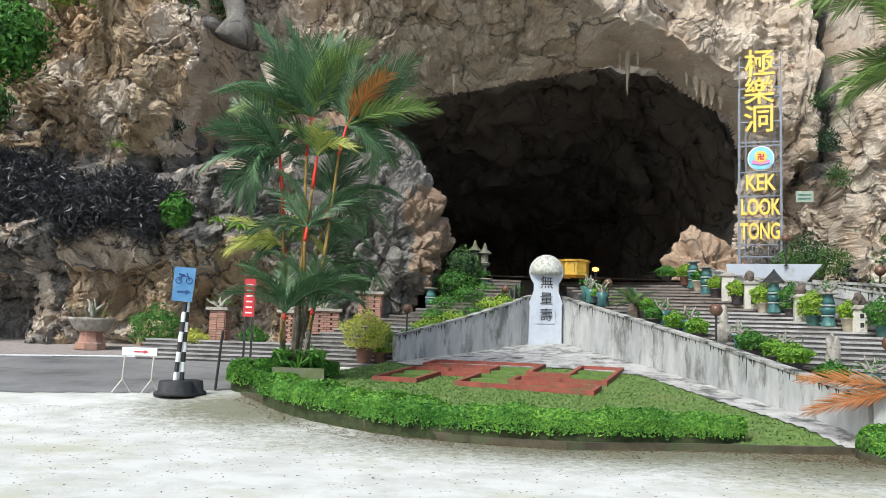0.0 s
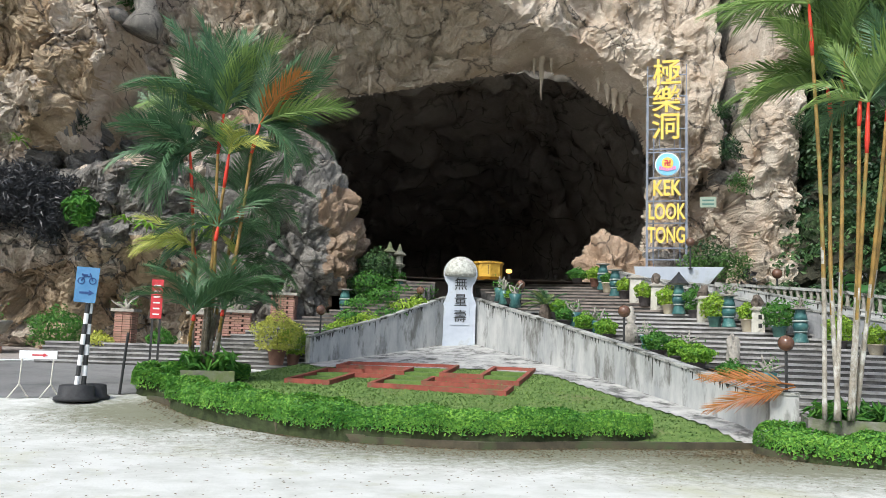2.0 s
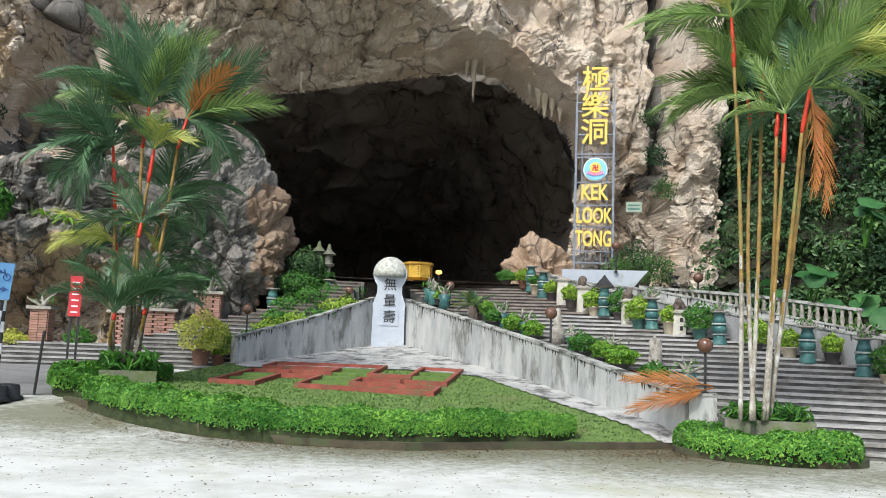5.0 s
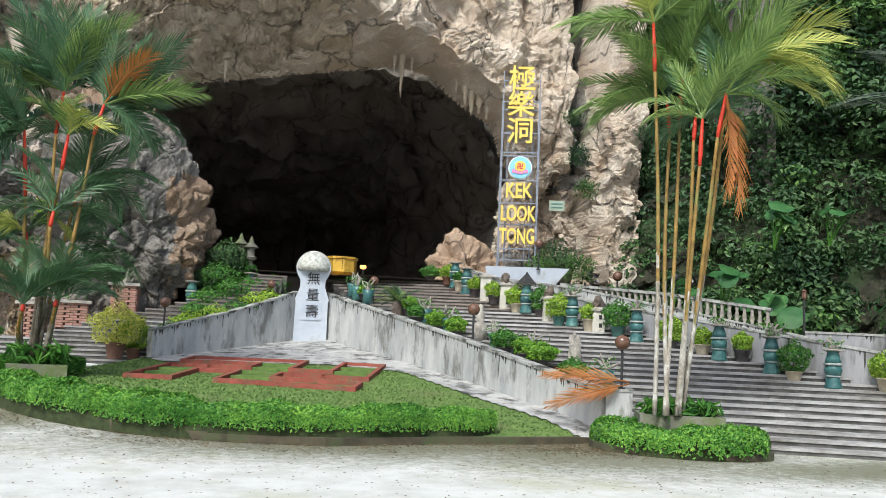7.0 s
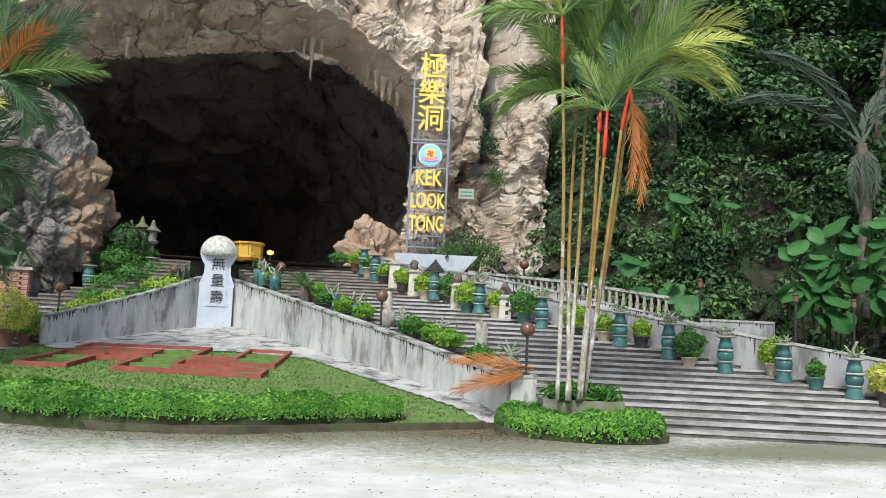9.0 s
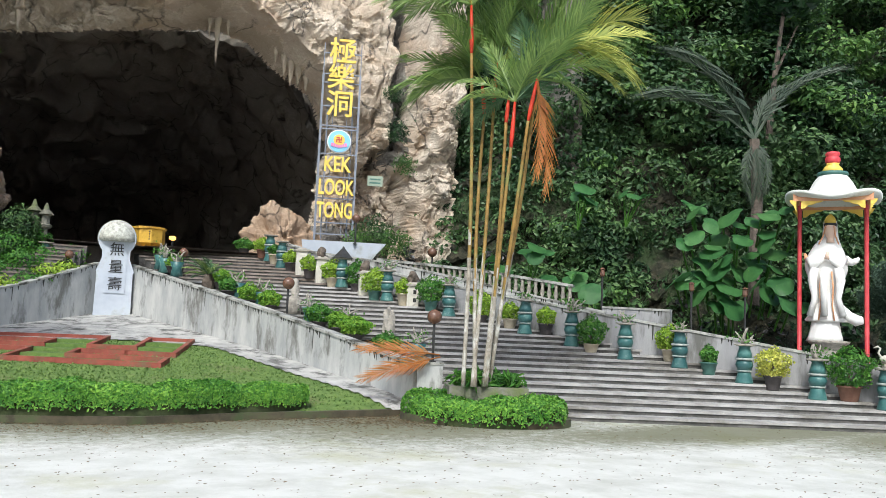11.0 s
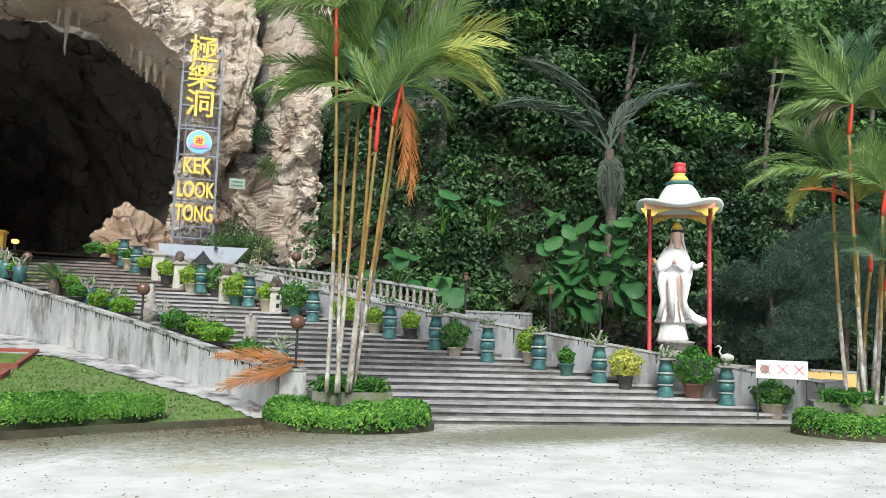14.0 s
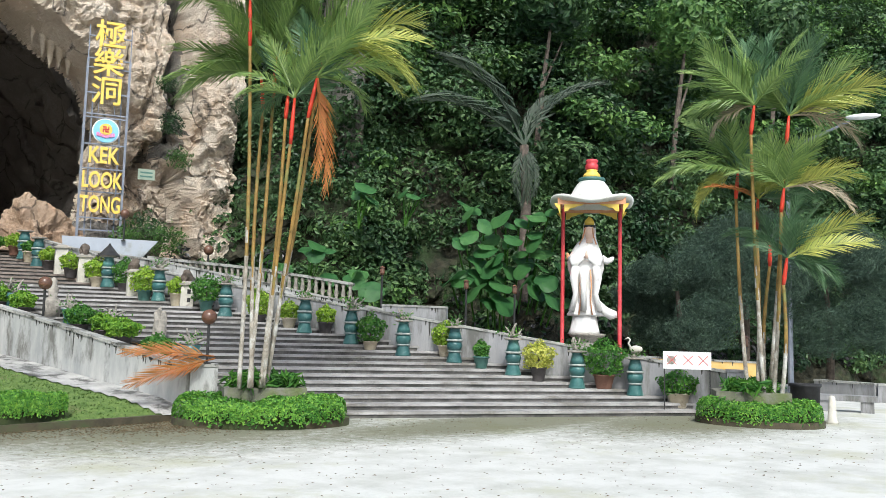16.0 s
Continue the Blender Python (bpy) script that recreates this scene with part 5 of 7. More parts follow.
def build_red_beds():
    bed = thing("raised_bed", "cross-armed raised bed edged with worn red-painted kerbs", "raised bed")
    C, e1, e2 = np.array([1.66, 21.55]), np.array([0.932, -0.362]), np.array([0.362, 0.932])
    rows = ["11101", "00101", "11111", "10100", "10111"]
    cell = lambda r, c: 0 <= r < 5 and 0 <= c < 5 and rows[r][c] == "1"
    sx, sy = 1.06, 0.8

    def xy(c, r):
        return C + e1 * (c - 2.5) * sx + e2 * (2.5 - r) * sy

    turn = math.atan2(e1[1], e1[0])
    def kerb(a, b):
        d = (b - a) / np.linalg.norm(b - a)
        a, b, n = a - d * 0.05, b + d * 0.05, np.array([-d[1], d[0]]) * 0.055
        P = []
        for q in (a, b):
            z = float(lawn_z(*q))
            P += [(*(q - n), z - 0.15), (*(q - n), z + 0.11), (*(q + n), z - 0.15), (*(q + n), z + 0.11)]
        part("kerb", Geo().add(P, [(0, 4, 5, 1), (2, 3, 7, 6), (1, 5, 7, 3), (0, 2, 6, 4), (0, 1, 3, 2), (4, 6, 7, 5)]).mesh("kerb", RED_KERB), bed)

    for r in range(6):
        for c in range(6):
            if c < 5 and cell(r, c) != cell(r - 1, c):
                kerb(xy(c, r), xy(c + 1, r))
            if r < 5 and cell(r, c) != cell(r, c - 1):
                kerb(xy(c, r), xy(c, r + 1))
            if cell(r, c):
                m = xy(c + 0.5, r + 0.5)
                z = float(lawn_z(*m))
                part("turf", Geo().box(m[0], m[1], z - 0.15, sx, sy, 0.19, turn).mesh("turf", GRASS_SOIL), bed)


def build_hedges():
    def rounded(pts, n=8):
        out = []
        for i in range(len(pts) - 1):
            a, b, c, d = (np.array(pts[max(0, min(len(pts) - 1, i + q))]) for q in (-1, 0, 1, 2))
            out += [tuple(0.5 * (2 * b + (c - a) * u + (2 * a - 5 * b + 4 * c - d) * u * u + (3 * b - a - 3 * c + d) * u ** 3)) for u in np.arange(n) / n]
        return out + [pts[-1]]

    soil_z = lambda x, y: np.maximum(ground_z(x, y) + 0.16, np.maximum(lawn_z(x, y), 0.22))
    front = rounded([(-3.6, 18.5), (-3.05, 17.3), (-2.2, 16.35), (-1.15, 15.6), (0, 15.02), (1.3, 14.62), (2.6, 14.52), (3.9, 14.83), (5.4, 15.02)])
    hedge("hedge", front, 0.78, 0.38, 66000, 0.03, "low bright green clipped hedge along the lawn's front edge", soil_z)
    back = rounded([(-2.5, 21.2), (-3.5, 21.1), (-4.3, 20.4), (-4.35, 19.6), (-3.9, 19.0)])
    hedge("hedge", back, 0.95, 0.42, 17000, 0.036, "short green hedge round the foot of the palms", soil_z)
    for cx, cy, a, b, turn, n, name in ((8.55, 13.75, 1.62, 1.05, -31, 15000, "palm bed by the steps"), (17.4, 8.5, 1.3, 1.0, -63, 9000, "far palm bed")):
        t = radians(turn)
        ring = lambda k: [(cx + (a * k * math.cos(w)) * math.cos(t) - (b * k * math.sin(w)) * math.sin(t), cy + a * k * math.cos(w) * math.sin(t) + b * k * math.sin(w) * math.cos(t)) for w in np.linspace(0, 2 * math.pi, 40, endpoint=False)]
        hedge("bed_hedge", ring(0.62), 1.05 if a > 1.5 else 0.85, 0.42, int(n * 1.5), 0.034, "round bed of low bright green hedge plants", lambda x, y: 0 * x + 0.05, True)
        kerb = Geo()
        o, i2 = ring(1.0), ring(0.93)
        m = len(o)
        P = [(x, y, -0.05) for x, y in o] + [(x, y, 0.13) for x, y in o] + [(x, y, 0.13) for x, y in i2] + [(x, y, -0.05) for x, y in i2]
        kerb.add(P, [(r * m + i, r * m + (i + 1) % m, ((r + 1) % 4) * m + (i + 1) % m, ((r + 1) % 4) * m + i) for r in range(3) for i in range(m)])
        tagged(new("bed_kerb", kerb.mesh("bed_kerb", EDGING)), "low mossy kerb round the planted bed", "kerb", kind="structure")
        soil = Geo().add([(x, y, 0.08) for x, y in ring(0.95)], [tuple(range(m))])
        tagged(new("bed_soil", soil.mesh("bed_soil", SOIL)), "dark soil of the round bed", "soil", kind="structure")
        pl = thing("palm_planter", "square mossy concrete planter holding the palm stems", "planter", cx + 0.12, cy + 0.25, 0.05, turn + 8)
        g = Geo()
        for x, y, sx, sy in ((0, -0.5, 1.5, 0.12), (0, 0.5, 1.5, 0.12), (-0.69, 0, 0.12, 0.88), (0.69, 0, 0.12, 0.88)):
            g.box(x, y, 0, sx, sy, 0.62)
        part("rim", g.mesh("rim", MOSSY), pl)
        part("soil", Geo().box(0, 0, 0, 1.26, 0.88, 0.55).mesh("soil", SOIL), pl)
        pts = RNG.uniform(-1, 1, (420, 3)) * np.array([0.65, 0.45, 0.14]) + np.array([0, 0, 0.72])
        tagged(new("fern", leaf_mesh("fern", pts + np.array([cx + 0.1, cy + 0.2, 0.05]), 0.14, LEAF_BUSH, ratio=0.2, lift=0.5)), "green ferns round the palm stems", "fern", group="ferns in palm planters")
    pl = thing("palm_planter", "square mossy concrete planter on the lawn", "planter", -3.35, 20.35, 0.52, 8)
    g = Geo()
    for x, y, sx, sy in ((0, -0.5, 1.2, 0.12), (0, 0.5, 1.2, 0.12), (-0.54, 0, 0.12, 0.88), (0.54, 0, 0.12, 0.88)):
        g.box(x, y, -0.2, sx, sy, 0.62)
    part("rim", g.mesh("rim", MOSSY), pl)
    part("soil", Geo().box(0, 0, -0.2, 0.96, 0.88, 0.55).mesh("soil", SOIL), pl)
    pts = RNG.uniform(-1, 1, (260, 3)) * np.array([0.6, 0.45, 0.2]) + np.array([-3.35, 20.3, 1.12])
    tagged(new("fern", leaf_mesh("fern", pts, 0.22, LEAF_BUSH, ratio=0.14, lift=0.5)), "green ferns round the palm stems", "fern", group="ferns in palm planters")


def build_palms():
    k = 0.0106
    P = lambda px, py: ((px - 590) * k, (690 - py) * k)
    stems = [
        (-0.32, P(551, 100), P(547, 10), [(168, 1.5, -0.2, "g"), (120, 1.6, 0.1, "u"), (70, 1.7, 0.2, "u"), (150, 1.6, 0.4, "h"), (35, 1.5, -0.3, "g"), (100, 1.5, -0.4, "y")]),
        (-0.15, P(594, 172), P(597, 92), [(165, 1.3, 0.3, "h"), (60, 1.6, -0.2, "u"), (110, 1.5, 0.2, "u"), (40, 1.5, 0.1, "y"), (85, 1.6, -0.4, "g"), (140, 1.4, -0.3, "g")]),
        (-0.1, P(577, 192), P(571, 130), [(172, 1.5, -0.25, "r"), (150, 1.5, 0.1, "g"), (120, 1.4, -0.3, "u"), (60, 1.3, 0.5, "v")]),
        (0.05, P(617, 225), P(620, 180), [(70, 1.2, 0.4, "v"), (120, 1.1, 0.3, "v"), (20, 1.1, 0.5, "q"), (160, 1.0, 0.5, "q")]),
        (0.1, P(627, 272), P(631, 190), [(75, 1.3, -0.2, "g"), (110, 1.2, 0.2, "u"), (40, 1.2, 0.4, "v"), (140, 1.1, 0.1, "h")]),
        (0.15, P(655, 225), P(668, 150), [(30, 1.4, 0.1, "h"), (100, 1.3, 0.3, "v"), (60, 1.4, -0.3, "u"), (-78, 1.75, 0.1, "o"), (-84, 1.6, -0.1, "o")]),
        (0.05, P(668, 165), P(680, 85), [(24, 1.75, -0.1, "y"), (32, 1.7, 0.15, "h"), (50, 1.6, -0.2, "u"), (75, 1.6, 0.2, "u"), (12, 1.7, -0.3, "d"), (105, 1.5, -0.2, "g"), (130, 1.4, 0.3, "u"), (40, 1.9, 0.3, "y")]),
    ]
    palm("clump of slim red-shafted palms with gold stems and feathery fronds", 8.27, 13.5, 0.68, stems, 3, 0.85, -31.4, 1.1)
    k2 = 0.0138
    P = lambda px, py: ((px - 520) * k2, (625 - py) * k2)
    stems = [
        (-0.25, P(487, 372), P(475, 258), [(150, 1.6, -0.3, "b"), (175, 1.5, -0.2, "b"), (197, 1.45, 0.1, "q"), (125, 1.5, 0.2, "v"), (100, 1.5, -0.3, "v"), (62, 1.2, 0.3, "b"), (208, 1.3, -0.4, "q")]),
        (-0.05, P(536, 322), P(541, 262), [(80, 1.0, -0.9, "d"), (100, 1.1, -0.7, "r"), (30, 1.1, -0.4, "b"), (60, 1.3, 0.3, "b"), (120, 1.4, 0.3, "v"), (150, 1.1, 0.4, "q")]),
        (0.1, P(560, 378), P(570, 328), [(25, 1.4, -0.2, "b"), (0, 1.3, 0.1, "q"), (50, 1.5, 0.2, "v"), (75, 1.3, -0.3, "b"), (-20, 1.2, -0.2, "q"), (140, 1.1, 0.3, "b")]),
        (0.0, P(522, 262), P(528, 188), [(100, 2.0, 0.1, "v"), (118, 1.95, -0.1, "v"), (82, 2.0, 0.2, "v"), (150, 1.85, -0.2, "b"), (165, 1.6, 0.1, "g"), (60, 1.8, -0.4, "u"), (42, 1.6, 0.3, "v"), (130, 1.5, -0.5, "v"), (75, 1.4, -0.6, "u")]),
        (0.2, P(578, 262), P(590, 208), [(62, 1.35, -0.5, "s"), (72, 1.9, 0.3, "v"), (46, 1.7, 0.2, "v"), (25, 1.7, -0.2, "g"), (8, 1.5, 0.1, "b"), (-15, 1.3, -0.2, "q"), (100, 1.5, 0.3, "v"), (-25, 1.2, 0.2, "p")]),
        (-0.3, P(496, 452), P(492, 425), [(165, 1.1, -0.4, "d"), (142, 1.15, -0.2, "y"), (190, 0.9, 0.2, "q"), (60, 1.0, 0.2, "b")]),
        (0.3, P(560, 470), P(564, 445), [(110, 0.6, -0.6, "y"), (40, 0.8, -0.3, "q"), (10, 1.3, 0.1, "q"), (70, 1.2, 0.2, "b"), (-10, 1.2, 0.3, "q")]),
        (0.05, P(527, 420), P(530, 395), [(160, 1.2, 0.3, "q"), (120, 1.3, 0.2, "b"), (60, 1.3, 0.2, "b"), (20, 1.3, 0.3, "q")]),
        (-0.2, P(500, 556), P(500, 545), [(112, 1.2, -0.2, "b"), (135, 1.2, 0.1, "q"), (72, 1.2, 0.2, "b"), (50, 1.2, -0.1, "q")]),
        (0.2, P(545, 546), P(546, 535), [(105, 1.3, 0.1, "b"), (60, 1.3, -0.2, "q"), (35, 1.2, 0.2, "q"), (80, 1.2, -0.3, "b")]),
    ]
    palm("clump of bushy red-shafted palms with fronds coloured as in shade", -3.47, 20.3, 1.1, stems, 5, 1.0, 9.8, 1.2, 1, STEM_SHADED)
    k3 = 0.0131
    P = lambda px, py: ((px - 1352) * k3, (690 - py) * k3)
    stems = [
        (-0.3, P(1312, 350), P(1316, 300), [(150, 1.5, -0.2, "h"), (172, 1.45, -0.3, "g"), (125, 1.55, 0.2, "u"), (100, 1.45, -0.3, "u"), (196, 1.2, 0.1, "d"), (62, 1.2, 0.3, "v")]),
        (-0.12, P(1345, 405), P(1348, 352), [(72, 1.2, -0.4, "g"), (112, 1.2, 0.2, "v"), (42, 1.2, -0.3, "y"), (152, 1.0, -0.4, "s"), (80, 0.7, -0.9, "d"), (20, 1.1, 0.3, "b")]),
        (0.02, P(1338, 255), P(1344, 205), [(100, 1.55, 0.1, "u"), (122, 1.55, -0.2, "u"), (82, 1.6, 0.2, "v"), (60, 1.45, -0.3, "u"), (142, 1.4, 0.2, "g"), (165, 1.3, -0.2, "h"), (184, 1.1, 0.2, "p")]),
        (0.12, P(1394, 262), P(1399, 212), [(97, 1.5, 0.1, "v"), (72, 1.5, -0.2, "v"), (47, 1.55, 0.2, "u"), (24, 1.75, -0.2, "y"), (4, 1.4, 0.1, "p"), (122, 1.3, -0.3, "g")]),
        (0.2, P(1383, 385), P(1388, 345), [(60, 1.2, -0.3, "u"), (32, 1.2, 0.1, "y"), (8, 1.3, -0.2, "p"), (110, 1.2, 0.2, "g"), (142, 1.0, -0.3, "h")]),
        (0.05, P(1365, 470), P(1366, 430), [(100, 1.0, 0.3, "b"), (60, 1.0, -0.2, "b"), (140, 0.9, 0.2, "q")]),
        (0.35, P(1384, 505), P(1390, 462), [(62, 1.15, 0.1, "b"), (85, 1.1, -0.2, "v"), (22, 1.4, -0.1, "y"), (0, 1.0, 0.2, "q"), (130, 0.9, 0.1, "b"), (-18, 0.9, -0.2, "q")]),
    ]
    palm("tall clump of red-shafted palms with yellowing fronds", 17.62, 8.5, 0.5, stems, 8, 0.95, -63.6, 1.12)
    # fallen orange fronds propped on the pier
    for k, m in enumerate((pose(8.05, 14.72, 1.16, -62, 14, 166), pose(8.05, 14.76, 1.2, -52, -6, 158))):
        f = tagged(new("dead_frond", frond_mesh(3, FROND_ORANGE)), "dry orange palm frond hanging over the low wall", "palm frond", group="dead fronds by the pier")
        f.matrix_basis = m @ Matrix.Diagonal((1.5, 0.8, 1.5, 1))


def build_lamps():
    g1 = Geo().tube([(0, 0, 0), (0, 0, 0.75)], 0.028, 8).lathe([(0.07, 0), (0.07, 0.03)], 12)
    lampost = thing("globe_lamp", "brown globe lamp on a dark short post", "lamp", 8.02, 14.98, 1.05, group="globe lamps along the steps")
    part("post", g1.mesh("post", BLACK), lampost)
    ball = [(0.15 * math.cos(a), 0.15 * math.sin(a)) for a in np.linspace(-1.5, 1.5, 13)]
    part("globe", Geo().lathe(ball, 18, 0, 0, 0.9).mesh("globe", LAMP_BROWN, True), lampost, "brown glass globe")
    for x, y, z, s in ((6.8, 20.75, 1.75, 1.05), (5.3, 26.7, 2.85, 0.95), (-1.0, 25.3, 1.7, 1.0), (2.2, 28.7, 2.7, 0.9), (11.6, 28.2, 4.6, 1.05), (14.1, 26.9, 3.4, 1.15)):
        copy_thing(lampost, pose(x, y, z) @ Matrix.Scale(s, 4))
    post = thing("garden_light", "slim black post with a small pale lantern", "lamp", 16.5, 20.2, 2.0, group="slim posts on the bank")
    part("post", Geo().tube([(0, 0, 0), (0, 0, 1.5)], 0.035, 6).mesh("post", BLACK), post)
    part("lantern", Geo().lathe([(0.06, 1.5), (0.08, 1.55), (0.07, 1.7), (0.1, 1.72), (0.02, 1.78)], 8).mesh("lantern", LAMP_BROWN), post)
    for x, y, z in ((18.0, 18.0, 1.6), (19.3, 17.2, 1.5), (19.0, 9.6, 0.1)):
        copy_thing(post, pose(x, y, z))
    cl = thing("cave_lamp", "small lit orange lamp deep in the cave", "lamp", 7.6, 41.5, 4.02)
    part("stand", Geo().box(0, 0, 0, 0.1, 0.1, 1.3).mesh("stand", BLACK), cl)
    part("bulb", Geo().lathe([(0.05, 1.3), (0.16, 1.36), (0.16, 1.48), (0.05, 1.52)], 10).mesh("bulb", CAVE_LAMP), cl)


def bush_mesh(r, h, k, mat, leaf=0.045, seed=0):
    b, d = ball_points(k, r, r, h / 2)
    b[:, 2] += h / 2
    return leaf_mesh("foliage", b, leaf, mat, out=d, spread=0.6)


BUSHES = {}


def potted(x, y, z, kind, pot, r, h, pot_h=0.3, pot_r=0.16, label="", name="potted_plant"):
    """A rounded shrub in a pot."""
    p = thing(name, label, "potted plant", x, y, z, RNG.uniform(0, 360), group="potted plants")
    g = Geo().lathe([(pot_r * 0.68, 0), (pot_r * 0.75, 0.02), (pot_r, pot_h * 0.88), (pot_r * 1.12, pot_h * 0.9), (pot_r * 1.12, pot_h), (pot_r * 0.95, pot_h), (pot_r * 0.9, pot_h * 0.85)], 16)
    part("pot", g.mesh("pot", pot, True), p)
    part("twig", Geo().tube([(0, 0, pot_h * 0.5), (0.01, 0.01, pot_h + h * 0.5)], 0.02, 6).mesh("twig", BARK), p)
    key = (kind.name, round(r, 2), round(h, 2))
    if key not in BUSHES:
        BUSHES[key] = bush_mesh(r, h, int(900 * max(0.5, r / 0.3)), kind)
    part("foliage", BUSHES[key], p).location = (0, 0, pot_h * 0.8)
    return p


def build_lantern():
    j = thing("ceramic_column", "waisted jade-green glazed ceramic column with worn rims", "garden column", 0, 0, 0, group="glazed columns along the steps")
    part("lower_drum", Geo().lathe([(0.2, 0), (0.2, 0.03), (0.15, 0.22), (0.15, 0.26)], 16).mesh("lower_drum", JADE, True), j)
    part("lower_rim", Geo().lathe([(0.17, 0.26), (0.18, 0.28), (0.17, 0.3)], 16).mesh("lower_rim", GLAZE_WORN, True), j)
    part("middle_drum", Geo().lathe([(0.16, 0.3), (0.2, 0.42), (0.17, 0.53)], 16).mesh("middle_drum", JADE, True), j)
    part("upper_rim", Geo().lathe([(0.2, 0.53), (0.21, 0.55), (0.2, 0.58)], 16).mesh("upper_rim", GLAZE_WORN, True), j)
    part("upper_drum", Geo().lathe([(0.18, 0.58), (0.16, 0.68), (0.12, 0.82), (0.15, 0.85)], 16).mesh("upper_drum", JADE, True), j)
    part("tray", Geo().lathe([(0.16, 0.85), (0.24, 0.87), (0.24, 0.9)], 16).mesh("tray", STONE), j)
    return j


def bonsai(x, y, z, s, seed):
    """A driftwood ornament with a few leaves in a shallow tray."""
    rng = np.random.default_rng(seed)
    b = thing("bonsai", "weathered driftwood bonsai in a shallow tray", "bonsai", x, y, z, rng.uniform(0, 360), group="small ornaments on the steps")
    g = Geo()
    for k in range(5):
        p, path = Vector((rng.uniform(-0.08, 0.08), rng.uniform(-0.05, 0.05), 0)), []
        d = Vector((rng.uniform(-0.7, 0.7), rng.uniform(-0.5, 0.5), 1))
        for i in range(6):
            path.append(p.copy())
            d += Vector(rng.uniform(-0.5, 0.5, 3))
            p = p + d.normalized() * 0.055 * s
        g.tube(path, [0.035 * s * (1 - i / 6.5) for i in range(6)], 6)
    part("driftwood", g.mesh("driftwood", STONE, True), b)
    c = rng.normal(size=(70, 3)) * np.array([0.12, 0.1, 0.06]) * s + np.array([0, 0, 0.1 * s])
    part("leaves", leaf_mesh("leaves", c, 0.04, LEAF_BUSH), b)


def mini_house(x, y, z, h, seed):
    m = thing("miniature_house", "pale stone miniature tower house with dark window holes", "ornament", x, y, z, STAIR_TURN * 57.3 + 12, group="miniature stone houses")
    part("tower", Geo().box(0, 0, 0, 0.34, 0.3, h).mesh("tower", STONE_PALE), m)
    part("roof", Geo().box(0, 0, h, 0.46, 0.4, 0.05).box(0, 0, h + 0.05, 0.36, 0.3, 0.06, taper=0.6).mesh("roof", STONE), m)
    for k in range(2):
        part("window", Geo().box(0.05, -0.152, h * (0.2 + 0.4 * k), 0.09, 0.012, 0.12).mesh("window", BLACK), m)
    if seed:
        part("ornament_top", Geo().blob(0, 0, h + 0.22, 0.14, 0.12, 0.2, 0.7, seed, level=2).mesh("ornament_top", BARK), m)


